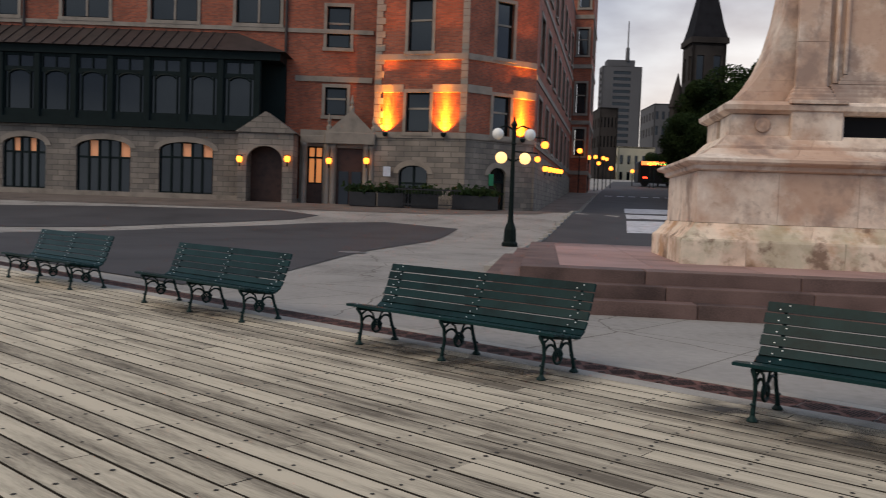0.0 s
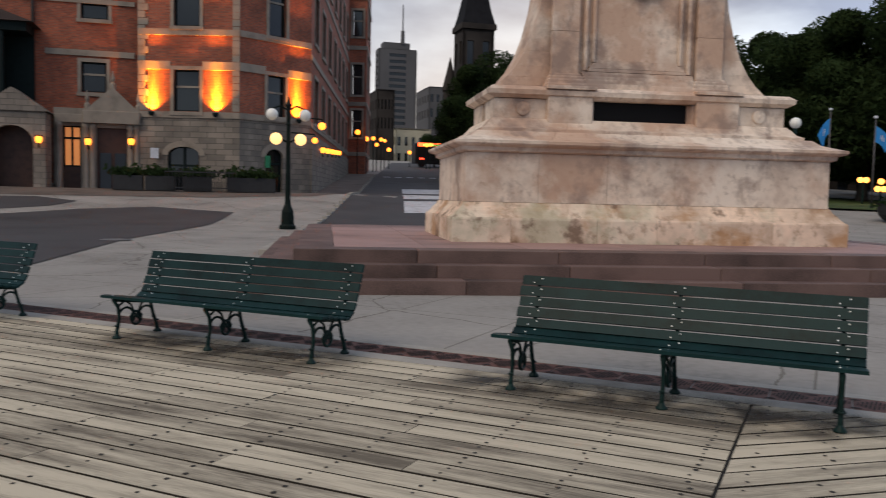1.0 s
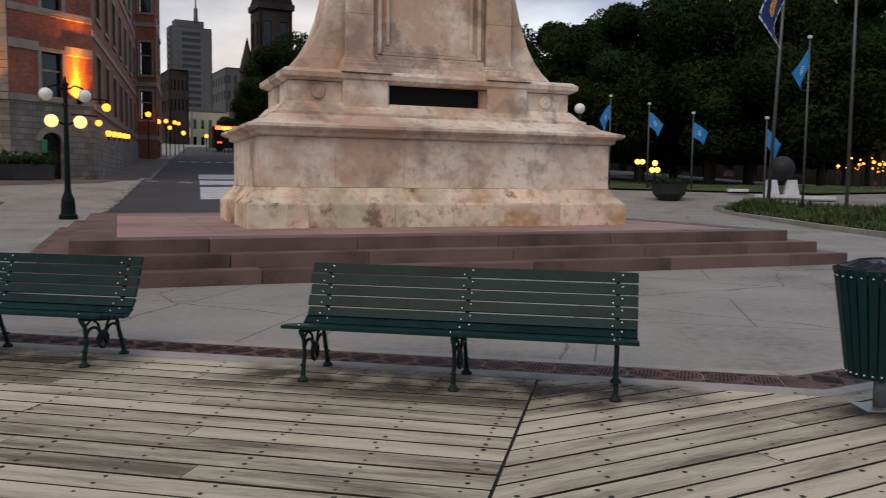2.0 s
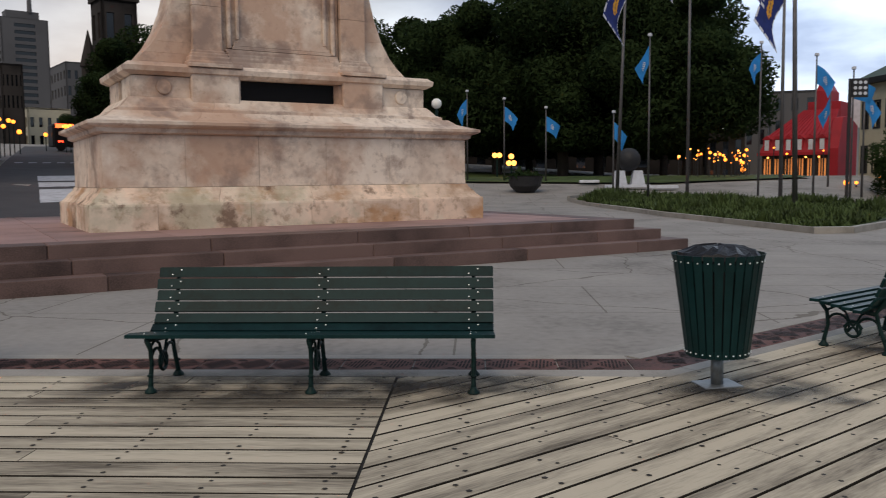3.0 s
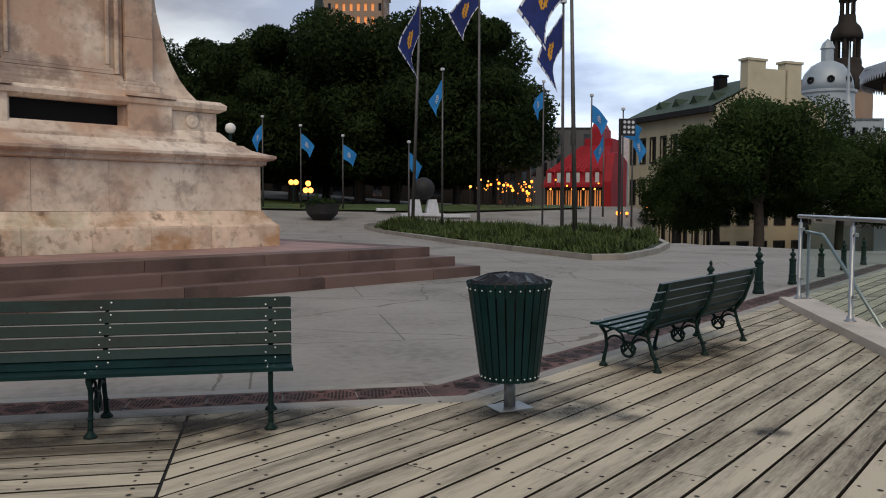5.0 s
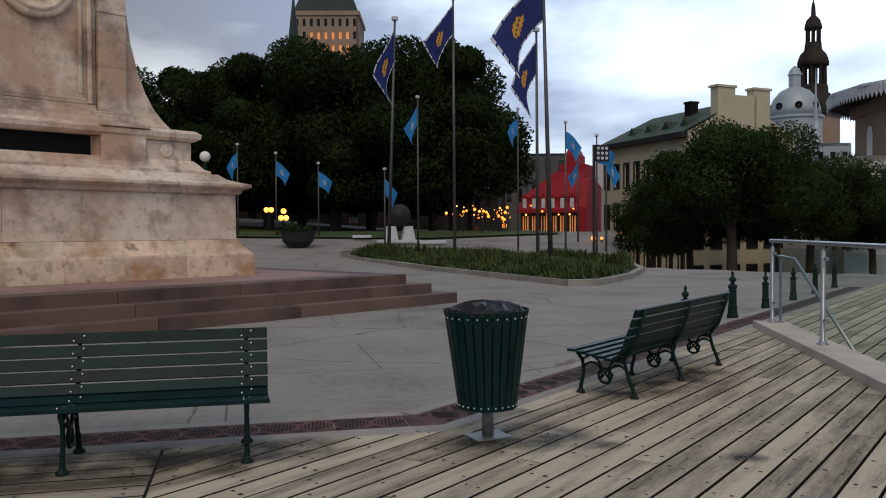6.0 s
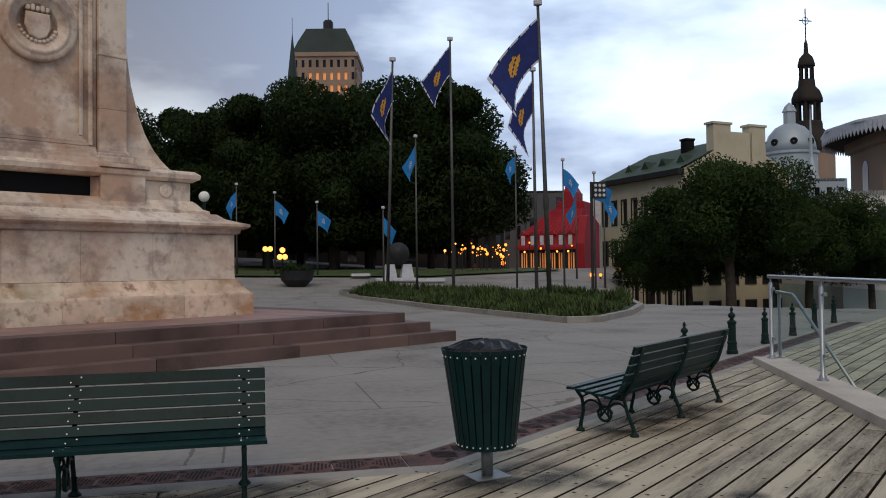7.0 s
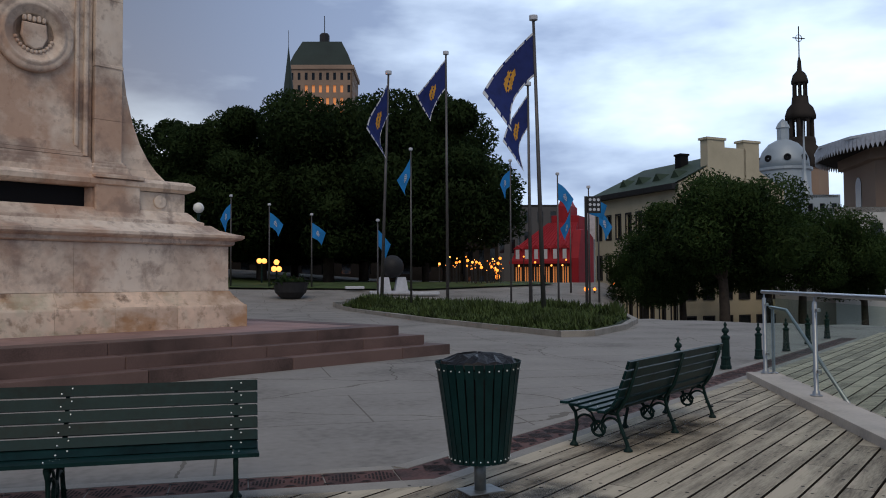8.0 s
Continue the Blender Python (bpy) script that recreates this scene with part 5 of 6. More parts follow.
# ---- buildings beyond the square ----
def inn():
    t = thing("inn", Matrix(), "cream stucco inn with a green gabled roof and stepped chimneys", "inn")
    a, b, c = place(1062, 300, 61), place(1400, 300, 56), place(1212, 300, 52)
    p0, p1, p2 = Vector((a.x, a.y, 0)), Vector((c.x, c.y, 0)), Vector((b.x, b.y, 0))
    zt = 7.75
    e = p1 - p0
    m = Matrix.Translation(p0) @ Matrix.Rotation(math.atan2(e.y, e.x), 4, "Z")
    n = 8
    w = e.length / n
    holes = [(w * (j + 0.3), w * (j + 0.7), z, z + 1.6) for j in range(n) for z in (-1.2, 1.7, 4.6)]
    part("wall", wall_with_openings(Shape(m), 0, e.length, -5, zt, 0, 0.4, holes), M_CREAM, t, "cream stucco wall")
    for q in holes:
        wdw = part("window", wall_with_openings(Shape(m), *q, 0.1, 0.2, [(q[0] + 0.1, q[1] - 0.1, q[2] + 0.1, q[3] - 0.1)]), M_PLANTER, t)
        part("pane", Shape(m).box(q[0] + 0.1, q[1] - 0.1, 0.14, 0.16, q[2] + 0.1, q[3] - 0.1), M_WINDOW, wdw)
        part("shutter", wall_with_openings(Shape(m), q[0] - 0.12, q[1] + 0.12, q[2] - 0.12, q[3] + 0.12, -0.04, 0.0, [q]), M_PLANTER, wdw)
    g = p2 - p1
    mg = Matrix.Translation(p1) @ Matrix.Rotation(math.atan2(g.y, g.x), 4, "Z")
    gl = g.length
    gable = Shape(mg).put([(0, 0, -5), (gl, 0, -5), (gl, 0, zt), (gl * 0.5, 0, zt + 2.3), (0, 0, zt), (0, 0.4, -5), (gl, 0.4, -5), (gl, 0.4, zt), (gl * 0.5, 0.4, zt + 2.3), (0, 0.4, zt)], [(0, 1, 2, 3, 4), (9, 8, 7, 6, 5), (0, 4, 9, 5), (4, 3, 8, 9), (3, 2, 7, 8), (2, 1, 6, 7)])
    part("gable", gable, M_CREAM, t, "cream stucco gable wall")
    for j in range(6):
        for z, d in ((-2.6, 1.9), (0.3, 1.5), (2.9, 1.5)):
            x = gl * (j + 0.5) / 6
            wdw = part("window", wall_with_openings(Shape(mg), x - 0.5, x + 0.5, z, z + d, -0.06, -0.003, [(x - 0.4, x + 0.4, z + 0.1, z + d - 0.1)]), M_PLANTER, t)
            part("pane", Shape(mg).box(x - 0.4, x + 0.4, -0.02, -0.004, z + 0.1, z + d - 0.1), M_WINDOW, wdw)
    depth = g.normalized() * gl
    ridge0, ridge1 = p0 + depth / 2 + Vector((0, 0, zt + 2.3)), p1 + depth / 2 + Vector((0, 0, zt + 2.3))
    up = Vector((0, 0, zt))
    side = -depth.normalized() * 0.4
    roof = Shape().put([p0 + up + side, p1 + up + side, ridge1, ridge0, p0 + up + depth, p1 + up + depth], [(0, 1, 2, 3), (3, 2, 5, 4), (0, 3, 4)])
    part("roof", roof, M_GREENROOF, t, "dark green sheet roof")
    part("eave", Shape(m).box(-0.3, e.length, -0.5, 0.0, zt - 0.35, zt, 0.02), M_PLANTER, t)
    for k in (0.60, 0.93):
        pt = p0 + e * k + depth * 0.38
        part("chimney", Shape(Matrix.Translation(pt) @ Matrix.Rotation(math.atan2(e.y, e.x), 4, "Z")).box(-0.32, 0.32, -0.32, 0.32, zt + 0.8, zt + 2.5).box(-0.38, 0.38, -0.38, 0.38, zt + 2.5, zt + 2.64), M_SLATE, t)
    for k in (0.25, 0.45, 0.65, 0.85):
        pt = p0 + e * k + depth * 0.16
        part("dormer", Shape(Matrix.Translation(pt + Vector((0, 0, zt + 0.5))) @ Matrix.Rotation(math.atan2(e.y, e.x), 4, "Z")).put([(-0.5, -0.6, 0), (0.5, -0.6, 0), (0, -0.6, 0.6), (-0.5, 0.8, 0), (0.5, 0.8, 0), (0, 0.8, 0.6)], [(0, 1, 2), (0, 2, 5, 3), (1, 4, 5, 2)]), M_GREENROOF, t)
    for x0, x1 in ((0.26, 0.42), (0.60, 0.75)):
        part("chimney_wall", Shape(mg).box(gl * x0, gl * x1, -0.05, 0.6, zt - 0.5, zt + 3.0).box(gl * x0 - 0.1, gl * x1 + 0.1, -0.12, 0.7, zt + 3.0, zt + 3.15), M_CREAM, t)
    part("chimney_wall", Shape(mg).box(gl * 0.42, gl * 0.62, -0.05, 0.6, zt - 0.5, zt + 2.55), M_CREAM, t)
    s = place(1110, 345, 68)
    part("sign", Shape(Matrix.Translation(s)).box(-0.9, 0.9, -0.15, -0.05, -0.6, 0.6, 0.1), M_WHITE, t, "small pale hanging sign")


inn()


def red_house():
    """Shopfront under a dormered mansard, with a taller gabled mass stepping up behind it."""
    a, b = place(917, 400, 74), place(1017, 400, 72)
    e = Vector((b.x - a.x, b.y - a.y, 0))
    L = e.length
    m = Matrix.Translation((a.x, a.y, 0)) @ Matrix.Rotation(math.atan2(e.y, e.x), 4, "Z")
    t = thing("red_house", Matrix(), "old house with a steep bright red roof and lit shopfront", "house")
    holes = [(L * (j + 0.16) / 6, L * (j + 0.84) / 6, 0.9, 2.85) for j in range(6)]
    part("wall", wall_with_openings(Shape(m), 0, L, -3, 3.3, 0, 0.3, holes), M_DARKSTONE, t)
    for q in holes:
        wdw = part("window", Shape(m).box(q[0], q[1], 0.15, 0.2, q[2], q[3]), M_LIT_PANE_BAY, t, "warm lit shop window")
        for k in (0.33, 0.66):
            x = q[0] + (q[1] - q[0]) * k
            part("mullion", Shape(m).box(x - 0.04, x + 0.04, 0.05, 0.14, q[2], q[3]), M_PLANTER, wdw)
        part("sill", Shape(m).box(q[0] - 0.05, q[1] + 0.05, -0.06, 0.14, q[2] - 0.12, q[2]), M_RED, wdw)
    R1 = [(-0.2, -0.3), (L + 0.1, -0.3), (L + 0.1, 6.0), (-0.2, 6.0)]
    R2 = [(0.35, 0.25), (L + 0.1, 0.25), (L + 0.1, 5.4), (0.35, 5.4)]
    R3 = [(2.5, 2.6), (L + 0.1, 2.6), (L + 0.1, 2.8), (2.5, 2.8)]
    part("mansard", Shape(m).loft([[(x, y, z) for x, y in ring] for ring, z in ((R1, 3.3), (R2, 4.75))]), M_RED, t, "bright red sheet roof")
    part("roof", Shape(m).loft([[(x, y, z) for x, y in ring] for ring, z in ((R2, 4.753), (R3, 6.9))]), M_RED, t, "bright red sheet roof")
    for i in range(14):
        k = (i + 0.5) / 14
        part("roof_seam", Shape(m).tube([(0.35 + (L - 0.3) * k, 0.24, 4.77), (2.5 + (L - 2.45) * k, 2.59, 6.92)], 0.035, 4), M_RED, t)
    part("eave", Shape(m).box(-0.3, L + 0.15, -0.42, -0.3, 3.12, 3.36, 0.03), M_RED, t)
    part("end_wall", Shape(m).loft([[(L + 0.11, y, z) for y, z in ((-0.2, -3), (6, -3), (6, 5.6), (3.2, 6.3), (1.0, 6.1), (-0.2, 3.6))], [(L + 0.8, y, z) for y, z in ((-0.2, -3), (6, -3), (6, 5.6), (3.2, 6.3), (1.0, 6.1), (-0.2, 3.6))]]), M_RED, t)
    for x0, x1, z1 in ((2.75, 3.3, 7.6), (3.305, 4.45, 8.5), (4.455, 5.3, 7.55)):
        part("gable", Shape(m).box(x0, x1, 2.9, 6.0, 5.0, z1, 0.02), M_RED, t)
    part("gable_head", Shape(m).loft([[(x, y, 8.5) for x, y in ((3.4, 3.0), (4.4, 3.0), (4.4, 5.8), (3.4, 5.8))], [(x, y, 9.3) for x, y in ((3.6, 3.2), (4.0, 3.2), (4.0, 5.6), (3.6, 5.6))]]), M_RED, t)
    part("chimney", Shape(m).box(2.55, 3.2, 6.2, 7.0, 5.5, 9.0, 0.03), M_WHITE, t, "pale rendered chimney")
    part("chimney", Shape(m).box(5.35, 6.1, 6.2, 7.0, 5.5, 8.2, 0.03), M_WHITE, t, "pale rendered chimney")
    for j in range(6):
        x = L * (j + 0.5) / 6
        d = part("dormer", Shape(m).box(x - 0.3, x + 0.3, -0.18, 0.9, 3.42, 4.45).put([(x - 0.38, -0.26, 4.45), (x + 0.38, -0.26, 4.45), (x, -0.26, 4.8), (x - 0.38, 0.9, 4.45), (x + 0.38, 0.9, 4.45), (x, 0.9, 4.8)], [(0, 1, 2), (0, 2, 5, 3), (1, 4, 5, 2)]), M_RED, t)
        part("window", Shape(m).box(x - 0.17, x + 0.17, -0.22, -0.185, 3.55, 4.4), M_WHITE, d)
    for j in range(5):
        x = L * (j + 0.6) / 5.2
        part("wall_lamp", Shape(m).ball(x, -0.35, 2.95, 0.09, 8, 6), M_WARM, t)


red_house()
for u0, u1, v0, d, m, rf, nm in ((868, 925, 345, 95, M_CONCRETE, M_SLATE, "grey slate-roofed house beyond the square"), (1000, 1062, 380, 80, M_ZINC, M_SLATE, "grey house beside the red roof"), (930, 1000, 338, 110, M_CONCRETE, M_SLATE, "dark house behind the red roof"), (1436, 1500, 316, 84, M_ZINC, M_SLATE, "pale grey house with flat roofs"), (1488, 1640, 338, 47, M_WALL, M_SLATE, "white rendered house beside the trees"), (830, 890, 400, 80, M_DARKSTONE, M_SLATE, "dark low house behind the terrace")):
    a, b, top = place(u0, v0, d), place(u1, v0, d), place(u0, v0, d).z
    f = Vector((0.234, 0.972, 0)) * 9
    block("town_house", nm, "house", [(a.x, a.y), (b.x, b.y), (b.x + f.x, b.y + f.y), (a.x + f.x, a.y + f.y)], -5, top, m, [(top - 2.4, top - 0.9), (top - 5.2, top - 3.6)], 3, roof=rf)


def domed_church():
    c, s = place(1400, 240, 130), place(1432, 240, 140)
    t = thing("domed_church", Matrix(), "church with a pale dome and a dark open belfry spire", "church")
    part("nave", Shape().box(c.x - 12, c.x + 12, c.y + 2, c.y + 24, -3, 15), M_BUFF, t)
    part("drum", Shape().lathe([(4.0, 8), (4.0, 18.6), (4.3, 18.8), (4.3, 19.2)], 20, c.x, c.y), M_ZINC, t)
    part("dome", Shape().lathe([(3.9, 19.2), (3.75, 20.6), (3.2, 22.0), (2.3, 23.1), (1.2, 23.7), (0.9, 23.8)], 20, c.x, c.y), M_ZINC, t, "pale zinc dome", True)
    part("lantern", Shape().lathe([(0.9, 23.7), (0.9, 25.6), (1.1, 25.7), (0.7, 26.6), (0.1, 27.2)], 10, c.x, c.y), M_ZINC, t)
    for k in range(8):
        a = 2 * math.pi * k / 8 + 0.3
        part("oculus", Shape(Matrix.Translation((c.x + 3.6 * math.cos(a), c.y + 3.6 * math.sin(a), 20.6)) @ Matrix.Rotation(a + math.pi / 2, 4, "Z") @ Matrix.Rotation(math.pi / 2, 4, "X")).lathe([(0.35, -0.3), (0.55, -0.3), (0.55, 0.3), (0.4, 0.35), (0.05, 0.1)], 12), M_SLATE, t)
    x, y = s.x, s.y
    part("tower", Shape().lathe([(4.2, -3), (4.2, 20.0), (4.5, 20.3)], 8, x, y), M_BUFF, t)
    part("cupola", Shape().lathe([(4.2, 20.2), (4.0, 22.0), (3.0, 24.0), (2.4, 24.6), (2.4, 25.2), (2.3, 25.8)], 12, x, y), M_DARKSTONE, t, smooth=True)
    for k in range(8):
        a = 2 * math.pi * k / 8
        part("belfry_column", Shape().lathe([(0.3, 25.7), (0.25, 29.2)], 6, x + 1.9 * math.cos(a), y + 1.9 * math.sin(a)), M_DARKSTONE, t)
        part("lantern_column", Shape().lathe([(0.18, 33.0), (0.16, 35.4)], 6, x + 1.05 * math.cos(a), y + 1.05 * math.sin(a)), M_DARKSTONE, t)
    part("belfry_core", Shape().lathe([(0.7, 25.7), (0.7, 29.3)], 8, x, y), M_DARKSTONE, t)
    part("cap", Shape().lathe([(2.5, 29.1), (2.5, 29.8), (2.1, 31.0), (1.4, 31.8), (1.3, 33.0)], 12, x, y), M_DARKSTONE, t, smooth=True)
    part("cap", Shape().lathe([(1.4, 35.3), (1.4, 35.7), (1.1, 36.8), (0.4, 37.6), (0.3, 39.2), (0.1, 40)], 12, x, y), M_DARKSTONE, t, smooth=True)
    part("cross", Shape().tube([(x, y, 39.8), (x, y, 45.3)], 0.1, 5).tube([(x - 1.2, y, 43.2), (x + 1.2, y, 43.2)], 0.1, 5).tube([(x + 0.6 * math.cos(k / 2), y, 43.2 + 0.6 * math.sin(k / 2)) for k in range(14)], 0.06, 4), M_DARKSTONE, t)
    p = place(1437, 330, 110)
    part("turret", Shape().lathe([(1.6, -3), (1.6, 11), (1.9, 11.2), (1.0, 13), (0.25, 16), (0.03, 23)], 8, p.x, p.y), M_ZINC, t)


domed_church()
a, b = place(60, 470, 84), place(850, 470, 86)
block("park_side_building", "long dark stone building behind the trees", "building", [(a.x, a.y), (b.x, b.y), (b.x + 3, b.y + 10), (a.x + 3, a.y + 10)], -1, 7.5, M_DARKSTONE, [(2.4, 4.0), (5.0, 6.6)], 22, roof=M_SLATE)


def high_tower():
    c = place(588, 150, 220)
    t = thing("high_rise_hotel_tower", Matrix(), "distant stone tower with copper roof lit by floodlights", "tower")
    w, z0, z1 = 8.6, 40, place(588, 96, 220).z
    cols = 9
    for side in range(4):
        m = Matrix.Translation((c.x, c.y + w, 0)) @ Matrix.Rotation(side * math.pi / 2 - 0.23, 4, "Z") @ Matrix.Translation((-w, -w, 0))
        step = 2 * w / cols
        holes = [(step * (j + 0.3), step * (j + 0.7), z, z + 2.0) for j in range(cols) for z in (z1 - 3.2, z1 - 6.6, z1 - 10, z1 - 13.4)]
        part("wall", wall_with_openings(Shape(m), 0, 2 * w, z0 - 36, z1, 0, 0.5, holes), M_BUFF, t)
        for q in holes:
            # floodlight on the bays between windows is put in as glowing panes
            part("window", Shape(m).box(q[0], q[1], 0.3, 0.4, q[2], q[3]), M_LIT_PANE_BAY if q[2] < z1 - 4 and 0.2 < q[0] / (2 * w) < 0.9 else M_WINDOW, t)
    sq = lambda k, z: [(c.x + k * w * math.cos(math.pi / 4 + math.pi / 2 * i - 0.23) * 1.414, c.y + w + k * w * math.sin(math.pi / 4 + math.pi / 2 * i - 0.23) * 1.414, z) for i in range(4)]
    part("cornice", Shape().loft([sq(1.05, z1 - 0.3), sq(1.05, z1 + 0.8)]), M_BUFF, t)
    part("roof", Shape().loft([sq(1.0, z1 + 0.8), sq(0.86, z1 + 4), sq(0.62, z1 + 8.2)]), M_VERDI, t, "weathered copper roof")
    part("lantern", Shape().lathe([(1.4, z1 + 8), (1.4, z1 + 11.5), (1.0, z1 + 12)], 8, c.x, c.y + w), M_PLANTER, t)
    part("flag_mast", Shape().tube([(c.x, c.y + w, z1 + 11.5), (c.x, c.y + w, z1 + 17)], 0.12, 5), M_PLANTER, t)
    p = place(518, 140, 150)
    s = thing("slim_spire", Matrix.Translation((p.x, p.y, 0)), "slim dark church spire above the trees", "spire")
    part("spire", Shape().lathe([(1.2, 2), (1.2, p.z - 3), (0.95, p.z), (0.3, p.z + 6.0), (0.05, p.z + 8.5)], 8), M_VERDI, s)
    part("rod", Shape().tube([(0, 0, p.z + 8), (0, 0, p.z + 11.5)], 0.06, 4), M_PLANTER, s)


high_tower()


def kiosk():
    c = place(1744, 240, 60)
    t = thing("kiosk", Matrix.Translation((c.x, c.y, 0)), "wooden bandstand with a white scalloped roof edge", "kiosk")
    z = place(1487, 240, 60).z
    R, k = 10.6, 1.77
    part("roof", Shape().lathe([(R + 0.1, z + 0.05), (R + 0.1, z + 0.5), (R * 0.75, z + 0.9), (0.2, z + 2.6)], 16), M_ZINC, t)
    part("ceiling", Shape().lathe([(R, z - 0.02), (R, z + 0.04)], 16), M_DARKSTONE, t)
    for i in range(180):
        a = 2 * math.pi * i / 180
        m = Matrix.Rotation(a, 4, "Z") @ Matrix.Translation((R + 0.12, 0, z)) @ Matrix.Scale(k, 4)
        part("scallop", Shape(m).put([(0, -0.095, 0.3), (0, 0.095, 0.3), (0, 0.095, 0.02), (0, 0, -0.2), (0, -0.095, 0.02), (0.025, -0.095, 0.3), (0.025, 0.095, 0.3), (0.025, 0.095, 0.02), (0.025, 0, -0.2), (0.025, -0.095, 0.02)], [(0, 1, 2, 3, 4), (9, 8, 7, 6, 5), (2, 7, 8, 3), (3, 8, 9, 4), (0, 5, 6, 1)]), M_WHITE, t)
    part("rim", Shape().lathe([(R + 0.11, z + 0.5), (R + 0.3, z + 0.54), (R + 0.3, z + 0.72), (R * 0.9, z + 0.85)], 16), M_WHITE, t)
    core = part("core", Shape().lathe([(9.0, -3.0), (9.0, 0.6), (8.8, 0.65), (8.8, z - 0.9), (9.2, z - 0.8), (9.2, z - 0.02)], 8), M_BUFF, t, "weathered stone octagonal core")
    for i in range(8):
        m = Matrix.Rotation(math.pi / 4 * (i + 0.5), 4, "Z") @ Matrix.Translation((8.14, 0, 0)) @ Matrix.Rotation(math.pi / 2, 4, "Z")
        arch = [(-0.6, z - 4.6), (0.6, z - 4.6)] + [(0.6 * math.cos(j * math.pi / 8), z - 2.3 + 0.6 * math.sin(j * math.pi / 8)) for j in range(9)]
        part("window", Shape(m).loft([[(x, -0.03, zz) for x, zz in arch], [(x, 0.05, zz) for x, zz in arch]]), M_WINDOW, core)


kiosk()



def flag(parent, top, w, h, material, yaw, droop, seed, trim=False):
    """A hanging cloth that ripples, from its hoist at the pole."""
    rnd = random.Random(seed)
    ph = rnd.random() * 6
    n, k = 26, 18
    ax = Vector((math.cos(yaw), math.sin(yaw), 0))
    side = Vector((-ax.y, ax.x, 0))

    def at(i, j, off=0.0):
        s, t = i / n, j / k
        wave = 0.09 * w * math.sin(5.2 * s + 1.3 * t + ph) * s
        p = top + ax * (w * s * max(0.08, 1 - droop * (0.36 + 0.34 * t * s))) + Vector((0, 0, -h * t * (1 - 0.16 * s) - droop * w * 0.86 * s ** 1.15 - 0.04 * w * math.sin(4 * s + ph)))
        return p + side * (wave + off)
    for name, off, mat_, test in (("cloth", 0.0, material, lambda i, j: True), ("trim", 0.012, M_WHITE, lambda i, j: trim and (j in (0, k - 1) and i % 5 < 4 or i == n - 1 and j % 4 < 3)), ("emblem", 0.014, M_GOLD if trim else M_WHITE, lambda i, j: ((i - n * 0.5) / (n * 0.14)) ** 2 + ((j - k * 0.5 + 0.5) / (k * 0.2)) ** 2 < 1 and (trim and (i * 7 + j * 3) % 5 > 0 or not trim and (i + j) % 2 == 0))):
        for sgn in (1, -1):
            s = Shape()
            for i in range(n):
                for j in range(k):
                    if test(i, j):
                        s.put([at(i, j, off * sgn), at(i + 1, j, off * sgn), at(i + 1, j + 1, off * sgn), at(i, j + 1, off * sgn)], [(0, 1, 2, 3)])
            if s.f and (off or sgn > 0):
                part(name, s, mat_, parent, smooth=True)


def flagpole(x, y, top, tall, w, h, material, yaw, droop, seed, label, lean=(0, 0), trim=False, group="flags of the square"):
    z0 = (height if tall else rise)(x, y)
    p = thing("flagpole", Matrix.Translation((x, y, z0)), label, "flagpole", group)
    r = 0.075 if tall else 0.035
    H = top - z0
    tip = Vector((lean[0], lean[1], H))
    part("pole", Shape().tube([(0, 0, -0.1), tuple(tip)], [r * 1.5, r * 0.85], 10), M_POLE, p, smooth=True)
    part("cap", Shape().lathe([(r * 1.6, 0), (r * 2.6, 0.03), (r * 2.6, 0.22 if tall else 0.12), (r * 1.2, 0.25 if tall else 0.14)], 10, tip.x, tip.y, tip.z), M_WHITE, p)
    flag(p, tip * ((H - 0.35) / H), w, h, material, yaw, droop, seed, trim)


SMALL = "slim flagpole with a drooping sky blue flag and pale emblem"
for u, v1, d, yaw, droop, seed in ((416, 328, 45, 3.6, 1.0, 11), (484, 343, 45, -0.4, 0.75, 12), (559, 360, 45, -0.4, 0.7, 13), (676, 370, 40, -0.6, 0.9, 14), (735, 243, 36, 3.4, 1.1, 15), (912, 262, 40, 3.5, 0.9, 16), (996, 285, 38, -0.3, 0.8, 17), (1051, 308, 38, -0.3, 0.55, 18), (1068, 330, 40, -0.5, 1.0, 19), (1018, 340, 45, 3.5, 1.0, 20)):
    b = place(u, v1, d)
    flagpole(b.x, b.y, b.z, False, 1.05, 0.8, M_BLUE, yaw, droop, seed, SMALL)


def signal():
    p = place(1046, 480, 37)
    z = rise(p.x, p.y)
    t = thing("notice_post", Matrix.Translation((p.x, p.y, z)), "dark post with a black panel of round white lamps", "sign post")
    top = place(1046, 322, 37).z - z
    part("post", Shape().tube([(0, 0, -0.1), (0, 0, top)], 0.07, 8), M_PLANTER, t)
    panel = part("panel", Shape().box(0.05, 0.7, -0.1, 0.05, top - 0.75, top, 0.03), M_PLANTER, t)
    for i in range(3):
        for j in range(3):
            part("disc", Shape(Matrix.Translation((0.16 + 0.2 * i, -0.11, top - 0.6 + 0.22 * j)) @ Matrix.Rotation(math.pi / 2, 4, "X")).lathe([(0.07, 0), (0.07, 0.02)], 10), M_WHITE, panel)


signal()


